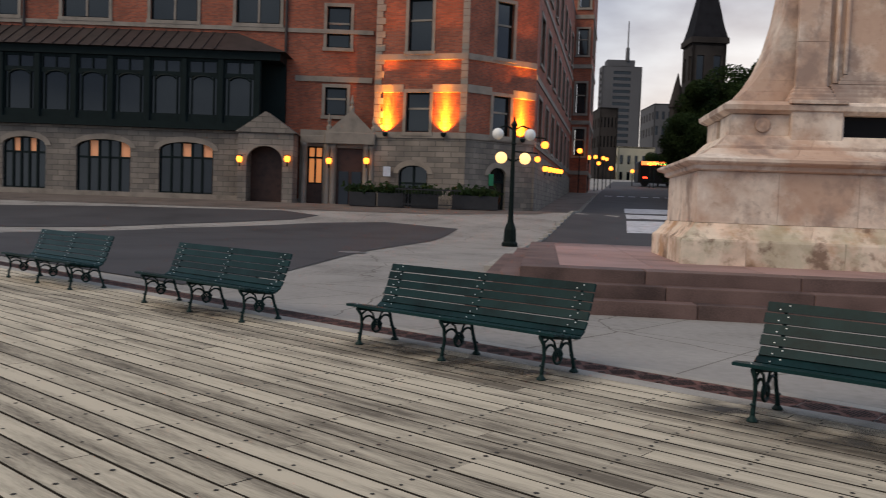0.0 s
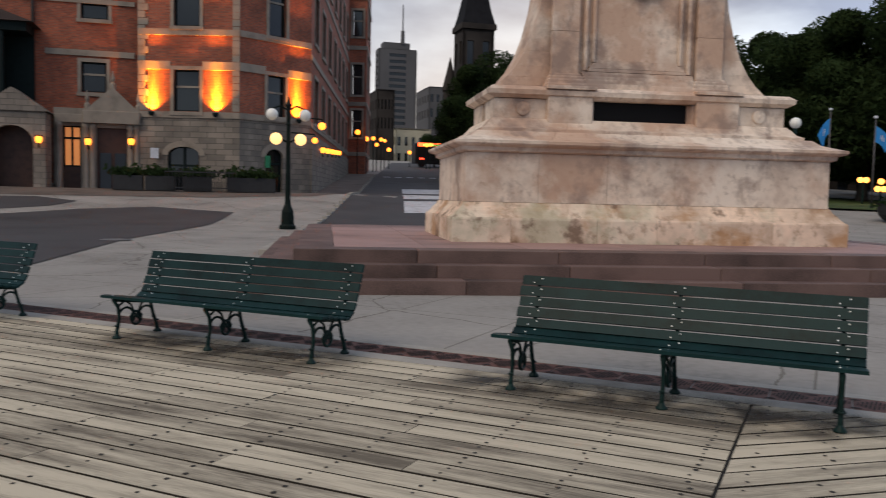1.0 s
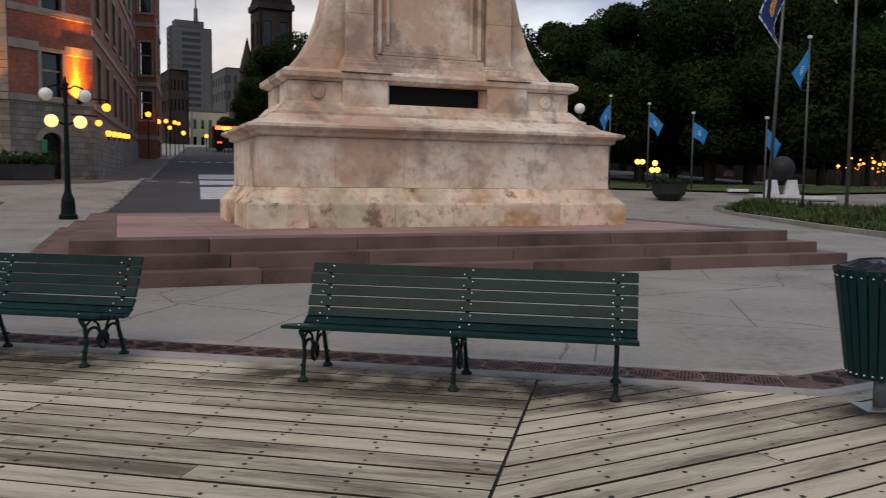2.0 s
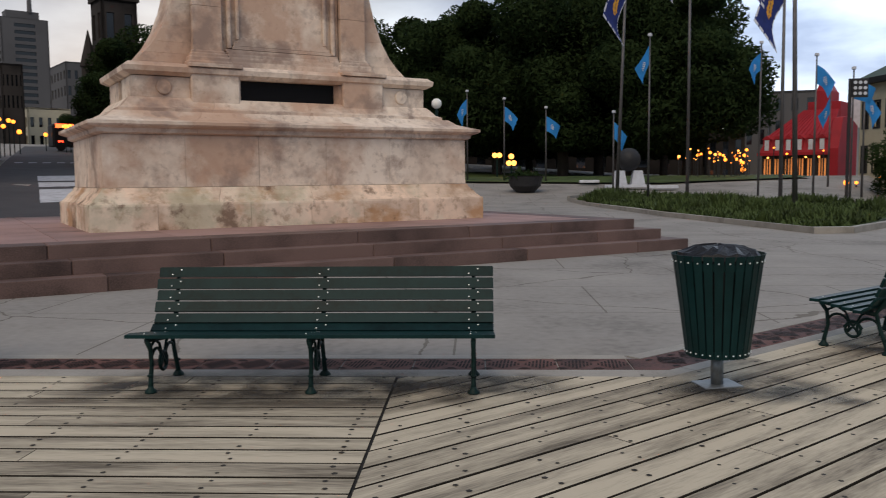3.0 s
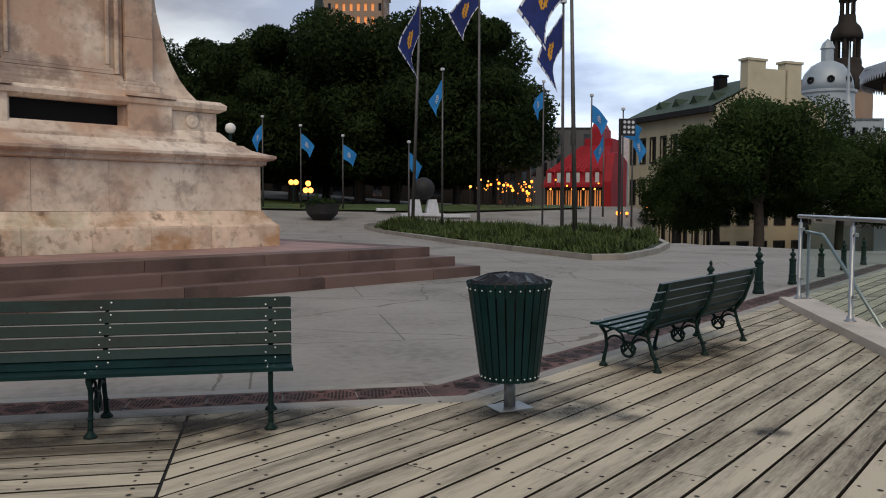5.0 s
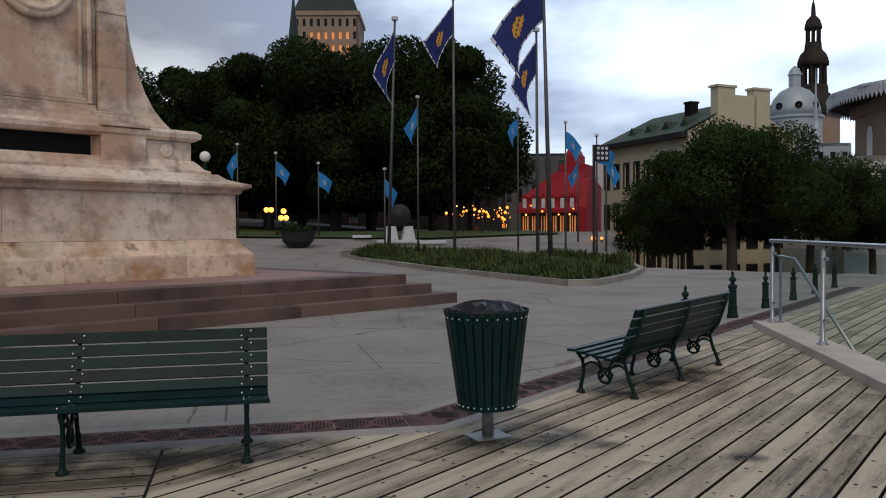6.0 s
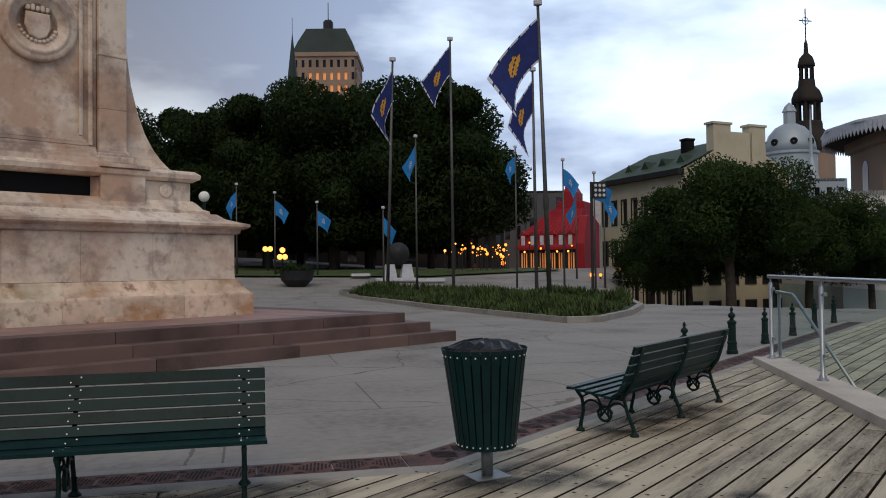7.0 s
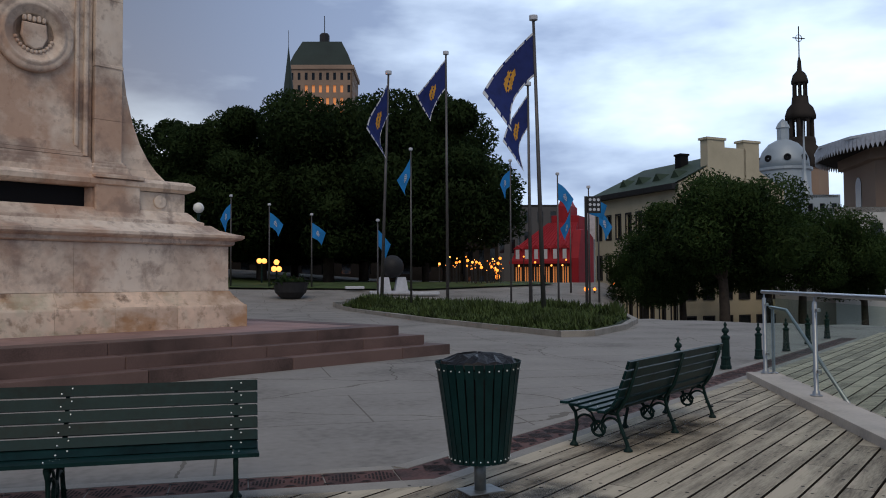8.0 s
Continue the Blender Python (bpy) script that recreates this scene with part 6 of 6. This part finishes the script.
# ---- trees ----
def tree(name_label, tall, spread, trunk, seed, leaves, material, leaf=0.34, low=0.25):
    t = thing("tree", Matrix(), name_label, "tree", "trees round the square")
    rnd = np.random.default_rng(seed)
    r = tall * 0.022 + 0.08
    wood = Shape()
    wood.tube([(0, 0, -3.0), (0.05, 0.02, trunk * 0.5), (0.0, 0.06, trunk), (0.1, 0.0, tall * 0.75)], [r * 1.35, r, r * 0.9, r * 0.25], 9)
    blobs = []
    for i in range(30):
        a, k = rnd.random() * 6.28, 0.35 + 0.65 * rnd.random()
        z = tall * (low + (0.93 - low) * rnd.random())
        edge = math.sin(math.pi * min(1, max(0.08, (z / tall - low * 0.4) / (1.08 - low * 0.4)))) ** 0.6
        c = Vector((math.cos(a) * spread * k * edge * 0.72, math.sin(a) * spread * k * edge * 0.72, z))
        blobs.append((c, spread * (0.15 + 0.2 * rnd.random())))
        if i < 11:
            b = Vector((0, 0, trunk * (0.8 + 0.5 * rnd.random())))
            wood.tube([b, b.lerp(c, 0.5) + Vector((0, 0, 0.3)), c], [r * 0.5, r * 0.3, r * 0.08], 6)
    blobs.append((Vector((0, 0, tall * 0.62)), spread * 0.5))
    part("trunk", wood, M_BARK, t, smooth=True)
    k = rnd.integers(len(blobs), size=leaves)
    d = rnd.normal(size=(leaves, 3))
    d /= np.linalg.norm(d, axis=1)[:, None]
    rad = np.array([b[1] for b in blobs])[k] * (0.45 + 0.75 * rnd.random(leaves) ** 0.6)
    c = np.array([tuple(b[0]) for b in blobs])[k] + d * rad[:, None] * np.array((1, 1, 0.78))
    c[:, 2] = np.maximum(c[:, 2], low * tall * 0.72 + 0.6 * rnd.random(leaves))
    u = rnd.normal(size=(leaves, 3))
    u /= np.linalg.norm(u, axis=1)[:, None]
    w = np.cross(u, rnd.normal(size=(leaves, 3)))
    w /= np.linalg.norm(w, axis=1)[:, None]
    size = leaf * (0.5 + rnd.random((leaves, 1)))
    v = np.stack([c - u * size, c + w * size * 0.75, c + u * size], 1)
    turned = (np.cross(v[:, 1] - v[:, 0], v[:, 2] - v[:, 0]) * d).sum(1) < 0
    v[turned] = v[turned][:, ::-1]
    v = v.reshape(-1, 3)
    crown = Shape()
    crown.v = [tuple(p) for p in v]
    crown.f = [(3 * i, 3 * i + 1, 3 * i + 2) for i in range(leaves)]
    ob = part("crown", crown, material, t, smooth=True)
    # leaves catch the light as their clump does
    face = np.cross(v[1::3] - v[0::3], v[2::3] - v[0::3])
    lean = d + 0.45 * rnd.normal(size=(leaves, 3))
    lean /= np.linalg.norm(lean, axis=1)[:, None]
    lean *= np.where((face * lean).sum(1) < 0, -1.0, 1.0)[:, None]
    ob.data.normals_split_custom_set_from_vertices(np.repeat(lean, 3, axis=0).tolist())
    return t


big = tree("large broad tree with dense dark green leaves", 11.6, 6.2, 3.5, 1, 85000, M_LEAF_DARK, 0.155, 0.2)
b0 = place(800, 480, 56)
big.matrix_basis = pose(b0.x, b0.y, 1.2, 0, 0, 40) @ Matrix.Scale(1.06, 4)
for u, d, k, r in ((700, 58, 1.18, 100), (590, 60, 1.16, 200), (470, 62, 1.12, 10), (380, 64, 1.12, 300), (290, 62, 1.08, 150), (200, 66, 1.0, 60), (90, 68, 1.05, 250), (650, 72, 1.12, 20), (760, 74, 0.95, 330), (530, 76, 1.05, 120), (330, 76, 1.02, 45), (140, 76, 1.0, 15)):
    p = place(u, 480, d)
    q = copy_thing(big, pose(p.x, p.y, 1.4, 0, 0, r))
    q.scale = (k, k, k)
side = tree("round-headed tree with dark green leaves beside the steps", 7.3, 4.7, 2.7, 7, 60000, M_LEAF, 0.10, 0.48)
p = place(1290, 500, 39)
side.matrix_basis = pose(p.x, p.y, -1.0, 0, 0, 30)
for u, d, k, r, z in ((1150, 43, 0.6, 200, -1.4), (1430, 42, 0.86, 130, -1.2), (1540, 44, 0.75, 60, -1.5), (1215, 44, 0.8, 310, -1.5), (1370, 46, 0.9, 20, -1.5)):
    p = place(u, 500, d)
    q = copy_thing(side, pose(p.x, p.y, z, 0, 0, r))
    q.scale = (k, k, k)
for u, d, k, r in ((1320, 70, 1.12, 80), (1265, 66, 0.92, 10), (1232, 86, 0.8, 170), (1158, 104, 0.42, 220), (1345, 72, 1.0, 120), (1400, 75, 1.05, 190), (1480, 70, 1.0, 270), (1560, 75, 1.0, 20)):
    kk = d / 1456
    o = Vector((-0.014, -0.594, 0)) + FWD * d + RIGHT * (u - 784) * kk
    q = copy_thing(big, pose(o.x, o.y, rise(o.x, o.y) - 0.3, 0, 0, r))
    q.scale = (k * 0.92, k * 0.92, k * 0.92)


# ---- lamps and small things under the trees ----
def globe_lamp(u, v, d, lit, n=1):
    p = place(u, v, d)
    z = rise(p.x, p.y)
    t = thing("park_lamp", Matrix.Translation((p.x, p.y, z)), "slim park lamp with round globes", "park lamp", "lamps under the trees")
    part("post", Shape().tube([(0, 0, -0.1), (0, 0, max(0.3, p.z - z))], 0.05, 8), M_IRON, t)
    for i in range(n):
        part("globe", Shape().ball(0.3 * (i - (n - 1) / 2), -0.02, p.z - z, 0.17, 12, 8), M_WARM if lit else M_GLOBE, t, smooth=True)


globe_lamp(358, 348, 26, False)
globe_lamp(471, 441, 52, True, 2)
globe_lamp(497, 443, 50, True, 1)
globe_lamp(497, 455, 50, True, 2)
rnd = random.Random(8)
for i in range(46):
    u = 780 + rnd.random() ** 0.8 * 118
    v = 444 + rnd.gauss(0, 6) + (8 if rnd.random() < 0.25 else 0)
    d = 49 + rnd.random() * 5
    p = place(u, v, d)
    z = rise(p.x, p.y)
    t = thing("terrace_lamp", Matrix.Translation((p.x, p.y, p.z)), "small glowing terrace lamp hung over a cafe", "lamp", "cafe terrace lamps")
    part("bulb", Shape().ball(0, 0, 0, 0.03 + 0.075 * rnd.random() ** 3, 8, 6), M_AMBER if i % 3 else M_WARM, t)
    part("stem", Shape().tube([(0, 0, -0.08), (0, 0, min(-0.2, z - p.z - 0.05))], 0.025, 5), M_PLANTER, t)
for u, v, d, r in ((1045, 487, 45, 0.22), (1060, 487, 45, 0.14), (888, 466, 55, 0.28), (955, 440, 69, 0.15), (935, 430, 69, 0.12), (1010, 435, 68, 0.12), (1095, 478, 50, 0.12), (660, 409, 60, 0.12), (950, 475, 60, 0.12)):
    p = place(u, v, d)
    r *= 0.6
    t = thing("street_lantern", Matrix.Translation(p), "glowing amber lantern on a post", "lantern", "lanterns beyond the square")
    part("light", Shape().ball(0, 0, 0, r, 10, 8), M_AMBER, t, smooth=True)
    part("post", Shape().tube([(0, 0, -r), (0, 0, min(-0.4, rise(p.x, p.y) - p.z - 0.5))], 0.04, 6), M_PLANTER, t)


def stone_bench(u, v, d, w):
    p = place(u, v, d)
    z = rise(p.x, p.y) + 0.1
    tagged(part("stone_bench", Shape(Matrix.Translation((p.x, p.y, z))).box(-w, w, -0.25, 0.25, 0.0, 0.14, 0.03), M_WHITE), "low white stone seat on the lawn", "seat")


for u, d, w in ((635, 44, 0.5), (700, 42, 1.1), (760, 42, 0.7)):
    stone_bench(u, 505, d, w)


def globe_sculpture():
    p = place(702, 490, 43)
    t = thing("globe_sculpture", Matrix.Translation((p.x, p.y, rise(p.x, p.y) + 0.1)), "dark round sculpture on two white stone feet", "sculpture")
    part("ball", Shape().ball(0, 0, 1.3, 0.6, 20, 14), M_PLANTER, t, smooth=True)
    for x in (-0.45, 0.45):
        part("foot", Shape().loft([[(x - 0.35, -0.3, 0), (x + 0.35, -0.3, 0), (x + 0.35, 0.3, 0), (x - 0.35, 0.3, 0)], [(x - 0.22, -0.2, 0.75), (x + 0.22, -0.2, 0.75), (x + 0.22, 0.2, 0.75), (x - 0.22, 0.2, 0.75)]]), M_WHITE, t)


globe_sculpture()


def planter(x, y, w, seed, z=None, round_=False):
    t = thing("planter", Matrix.Translation((x, y, rise(x, y) if z is None else z)) @ Matrix.Rotation(radians(40), 4, "Z"), "black planter box with low green shrubs", "planter")
    if round_:
        part("tub", Shape().lathe([(0.45, 0), (0.75, 0.3), (0.85, 0.75), (0.9, 0.8), (0.8, 0.8), (0.7, 0.7)], 18), M_PLANTER, t)
    else:
        part("tub", wall_with_openings(Shape(), -w, w, 0, 0.65, -0.35, 0.35, []), M_PLANTER, t)
    r = np.random.default_rng(seed)
    s = Shape()
    for _ in range(420):
        c = Vector((r.normal() * w * 0.55, r.normal() * 0.2, 0.66 + abs(r.normal()) * 0.17))
        a, b = Vector(r.normal(size=3)) * 0.07, Vector(r.normal(size=3)) * 0.05
        s.put([c - a, c + b, c + a, c - b], [(0, 1, 2, 3)])
    part("shrub", s, M_LEAF_DARK, t)


for i, u in enumerate((640, 690, 750, 820, 855)):
    k = 39.5 / 1456
    o = Vector((-0.014, -0.594, 0)) + FWD * 39.5 + RIGHT * (u - 784) * k
    planter(o.x, o.y, 0.62, i)
p = place(522, 490, 40)
planter(p.x, p.y, 0.8, 9, None, True)
for i, u in enumerate((720, 765, 790)):
    o = Vector((-0.014, -0.594, 0)) + FWD * 39 + RIGHT * (u - 784) * 39 / 1456
    f = thing("iron_fence", Matrix.Translation((o.x, o.y, rise(o.x, o.y))) @ Matrix.Rotation(radians(40), 4, "Z"), "low black iron fence before the hotel", "fence", "fences before the hotel")
    for z in (0.15, 0.85):
        part("rail", Shape().box(-0.6, 0.6, -0.02, 0.02, z, z + 0.05), M_PLANTER, f)
    for j in range(9):
        part("bar", Shape().box(-0.6 + 0.15 * j - 0.012, -0.6 + 0.15 * j + 0.012, -0.012, 0.012, 0.0, 0.95), M_PLANTER, f)




true_size(BEFORE)

# ---- planted island with flags ----
def on_ground(u, v):
    """A place on level ground, by the same bearings."""
    d = 1.594 * 1456 / (v - 475 + (u - 784) * 0.0122)
    return place(u, v, d)


def island():
    a = [on_ground(u, v) for u, v in ((597, 525), (640, 530), (760, 546), (1000, 571), (1060, 569), (1115, 557), (1136, 545), (1110, 532), (1000, 524), (760, 521), (640, 521))]
    pts = [(p.x, p.y) for p in a]
    n = len(pts)
    cx, cy = sum(p[0] for p in pts) / n, sum(p[1] for p in pts) / n
    k = thing("island_kerb", Matrix(), "pale granite kerb round a planted island", "kerb", kind="structure")
    for i in range(n):
        p, q = Vector(pts[i]), Vector(pts[(i + 1) % n])
        m = max(1, int((q - p).length / 1.6))
        for j in range(m):
            s, e = p.lerp(q, j / m), p.lerp(q, (j + 1) / m)
            inn_ = lambda w: (Vector((cx, cy)) - w).normalized() * 0.3
            e2 = s.lerp(e, 0.992)
            quad = [s, e2, e2 + inn_(e2), s + inn_(s)]
            z = height(s.x, s.y)
            part("kerb_stone", Shape().prism([tuple(w) for w in quad], z - 0.15, z + 0.16, 0.015), M_CURB, k)
    lawn = Shape()
    rings = []
    for f, dz in ((0.96, 0.10), (0.8, 0.16), (0.65, 0.24), (0.5, 0.31), (0.35, 0.36), (0.2, 0.39)):
        spots = [(cx + (x - cx) * f, cy + (y - cy) * f) for x, y in pts]
        rings.append([(x, y, height(x, y) + dz) for x, y in spots])
    lawn.loft(rings)
    tagged(part("island_lawn", lawn, M_GRASS, None, smooth=True), "rough green lawn on a planted island", "lawn", kind="structure")
    rnd = np.random.default_rng(3)
    v, f = [], []
    for _ in range(30000):
        i = rnd.integers(n)
        t, r = rnd.random(), math.sqrt(rnd.random()) * 0.93
        px, py = pts[i][0] * (1 - t) + pts[(i + 1) % n][0] * t, pts[i][1] * (1 - t) + pts[(i + 1) % n][1] * t
        x, y = cx + (px - cx) * r, cy + (py - cy) * r
        tall = 0.8 + 3.4 * max(0, noise.noise(Vector((x * 0.35, y * 0.35, 2.0))))
        z = height(x, y) + 0.08 + 0.34 * (1 - r)
        h, a, w = (0.08 + 0.2 * rnd.random()) * tall, rnd.random() * 6.28, 0.02 + 0.05 * rnd.random() * tall
        b = len(v)
        dx, dy = math.cos(a) * w, math.sin(a) * w
        v += [(x - dx, y - dy, z), (x + dx, y + dy, z), (x + dy * 2.5, y - dx * 2.5, z + h)]
        f.append((b, b + 1, b + 2))
    s = Shape()
    s.v, s.f = v, f
    tagged(part("grass_tufts", s, M_GRASS), "long rough grass and low plants on the island", "grass", kind="stuff")


island()
sheet("lawn", [(-19, 63), (13, 58), (25, 62), (25, 88), (-19, 88)], 3.0, 0.12, M_GRASS, "shaded green lawn beneath the trees", "lawn")


BIG = "tall grey flagpole with a navy flag, gold emblem and white edge"
for u0, v0, u1, v1, yaw, droop, seed in ((683, 524, 697, 106, 3.7, 1.25, 1), (800, 518, 799, 70, 3.05, 0.95, 2), (947, 522, 945, 125, 3.3, 1.2, 3), (970, 537, 955, 8, 3.1, 0.98, 4)):
    a = on_ground(u0, v0)
    d = 1.594 * 1456 / (v0 - 475 + (u0 - 784) * 0.0122)
    b = place(u1, v1, d)
    flagpole(a.x, a.y, b.z, True, 3.7 if seed == 4 else 3.0, 2.0, M_NAVY, yaw, droop, seed, BIG, ((b.x - a.x) * 1.0, 0.0), True)


# ---- boardwalk boards, nearest as single pieces ----
def boardwalk():
    deck = thing("boardwalk", Matrix(), "weathered grey-brown plank boardwalk with dark nail heads", "boardwalk", kind="structure")
    rnd = random.Random(21)
    W, G, T = 0.203, 0.016, 0.04
    nails = Shape()
    rest = Shape()
    count = 0

    def nail(x, y):
        a = rnd.random() * 3
        r = 0.012 + 0.008 * rnd.random()
        nails.put([(x + r * math.cos(a + k * 1.2566), y + r * math.sin(a + k * 1.2566), 0.0015) for k in range(5)], [(0, 1, 2, 3, 4)])

    edge = lambda i: i % 7 != 2

    def board(m, x0, x1, skew0, single, skew1=0.0):
        nonlocal count
        dz = rnd.uniform(-0.002, 0.001)
        s = Shape(m)
        b = 0.003
        v = []
        for y, z in ((0, -T), (0, dz - b), (b, dz), (W - b, dz), (W, dz - b), (W, -T)):
            v += [(x0 + skew0 * y, y, z), (x1 + skew1 * y, y, z)]
        f = [(2 * i, 2 * i + 2, 2 * i + 3, 2 * i + 1) for i in range(5)] + [(0, 2, 4, 6, 8, 10)[::-1], (1, 3, 5, 7, 9, 11)]
        if single and count < 300:
            o = Shape()
            o.put([(x - x0, y, z) for x, y, z in v], f)
            ob = new("plank", o.mesh("plank", M_BOARD, False, M_EDGE, edge))
            ob.parent = deck
            ob.matrix_local = m @ Matrix.Translation((x0, 0, 0))
            count += 1
        else:
            rest.put([m @ Vector(p) for p in v], f)

    rows = int((6.1 + 4.0) / (W + G))
    for i in range(rows):
        y = 6.115 - (i + 1) * (W + G)
        m = Matrix.Translation((0, y, 0))
        x = -0.428
        length = (1.6 + 3.6 * ((i * 7) % 11) / 11)
        while x > -46:
            x0 = max(-46, x - length)
            board(m, x0 + 0.003, x - 0.003, 0, x > -9.5 and y > 0.4)
            x, length = x0, 4.88
        if y > 0:
            for j in range(44):
                xn = -0.56 - 0.62 * j
                for k in (0.05, 0.155):
                    if rnd.random() < 0.93:
                        nail(xn + rnd.gauss(0, 0.012), y + k + rnd.gauss(0, 0.006))
    a = TURN
    ca, sa = math.cos(a), math.sin(a)
    for i in range(-55, 60):
        off = i * (W + G)
        base = Matrix.Translation((-0.41, 3.2, 0)) @ Matrix.Rotation(a, 4, "Z") @ Matrix.Translation((0, off, 0))
        x0, skew = math.tan(a) * off, math.tan(a)
        x = x0
        stop, cut = 26.0, 0.0
        xe = (6.115 - 3.2 - ca * off) / sa
        if -0.41 + ca * xe - sa * off < 1.95:
            stop, cut = xe, -ca / sa
        length = 2.0 + 3.0 * ((i * 5) % 9) / 9
        first = True
        # where the row comes out again below the second grating
        px_, py_ = base @ Vector((0, W / 2, 0)), math.tan(TURN)
        t2 = (px_.y - 6.17 - py_ * (px_.x - 1.95)) / (py_ * ca - sa)
        if stop < 26.0 or base.translation.y + x0 * sa > 6.0:
            xs, ln = max(t2, 0.0), 2.5 + 2.0 * (i % 3)
            while xs < 26 and (base @ Vector((xs, 0, 0))).x > 1.7:
                board(base, xs, min(26, xs + ln) - 0.005, 0.0, False)
                xs, ln = xs + ln, 4.88
        while x < stop - (0.4 if cut else 0.05):
            x1 = stop if x + length > stop - (0.5 if cut else 0.0) else x + length
            world = base @ Vector((x1, 0, 0))
            board(base, x + (0 if first else 0.003), x1 - 0.003, skew if first else 0, (base @ Vector((x, 0, 0))).x < 6 and world.y > 2.2, cut if x1 == stop else 0.0)
            x, length, first = x1, 4.88, False
        for j in range(30):
            xn = x0 + 0.16 + 0.62 * j
            if xn > stop - 0.05:
                break
            for k in (0.05, 0.155):
                p = base @ Vector((xn + rnd.gauss(0, 0.015) + (skew * k if j == 0 else 0), k + rnd.gauss(0, 0.006), 0))
                if p.y > 1 and p.x < 11 and rnd.random() < 0.9:
                    nail(p.x, p.y)
    far_planks = new("planks", rest.mesh("planks", M_BOARD_FAR, False, M_EDGE, edge))
    far_planks.parent = deck
    far_planks["kind"] = "stuff"
    part("nail_heads", nails, M_NAIL, deck)["kind"] = "stuff"
    part("seam", Shape().box(-0.45, -0.40, -6, 6.12, -0.04, -0.012), M_UNDER, deck)


boardwalk()


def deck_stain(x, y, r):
    """A dark disc on the boards, patchy towards its rim: staining with shade painted in."""
    ob = tagged(new("deck_stain", STAIN_SHADE), "dark patch on the deck boards, staining and painted bench shade", "stain", kind="structure")
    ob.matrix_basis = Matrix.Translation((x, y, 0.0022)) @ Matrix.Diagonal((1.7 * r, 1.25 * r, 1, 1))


def stain_shade_material():
    m = bpy.data.materials.new("stain_and_shade")
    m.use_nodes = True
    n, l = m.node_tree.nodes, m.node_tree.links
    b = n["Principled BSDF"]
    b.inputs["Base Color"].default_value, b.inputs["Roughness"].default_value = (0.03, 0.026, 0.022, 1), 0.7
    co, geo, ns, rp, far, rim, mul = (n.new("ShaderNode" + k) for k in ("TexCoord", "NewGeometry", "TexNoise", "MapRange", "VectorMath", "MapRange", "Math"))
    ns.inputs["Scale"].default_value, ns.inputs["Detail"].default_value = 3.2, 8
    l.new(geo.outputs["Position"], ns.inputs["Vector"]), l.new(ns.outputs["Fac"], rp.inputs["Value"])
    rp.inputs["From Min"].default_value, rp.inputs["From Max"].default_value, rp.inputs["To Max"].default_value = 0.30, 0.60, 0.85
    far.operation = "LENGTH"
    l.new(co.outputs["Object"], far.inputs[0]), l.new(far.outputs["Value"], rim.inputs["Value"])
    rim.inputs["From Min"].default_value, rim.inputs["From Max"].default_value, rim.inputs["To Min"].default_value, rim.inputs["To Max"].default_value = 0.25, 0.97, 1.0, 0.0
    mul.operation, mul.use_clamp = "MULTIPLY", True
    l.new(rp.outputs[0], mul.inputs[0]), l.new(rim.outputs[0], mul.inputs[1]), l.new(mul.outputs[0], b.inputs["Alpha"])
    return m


STAIN_SHADE = Shape().put([(math.cos(k * math.pi / 12), math.sin(k * math.pi / 12), 0) for k in range(24)], [tuple(range(24))]).mesh("deck_stain", stain_shade_material())
# discs below the benches also paint in their shade; the others are staining
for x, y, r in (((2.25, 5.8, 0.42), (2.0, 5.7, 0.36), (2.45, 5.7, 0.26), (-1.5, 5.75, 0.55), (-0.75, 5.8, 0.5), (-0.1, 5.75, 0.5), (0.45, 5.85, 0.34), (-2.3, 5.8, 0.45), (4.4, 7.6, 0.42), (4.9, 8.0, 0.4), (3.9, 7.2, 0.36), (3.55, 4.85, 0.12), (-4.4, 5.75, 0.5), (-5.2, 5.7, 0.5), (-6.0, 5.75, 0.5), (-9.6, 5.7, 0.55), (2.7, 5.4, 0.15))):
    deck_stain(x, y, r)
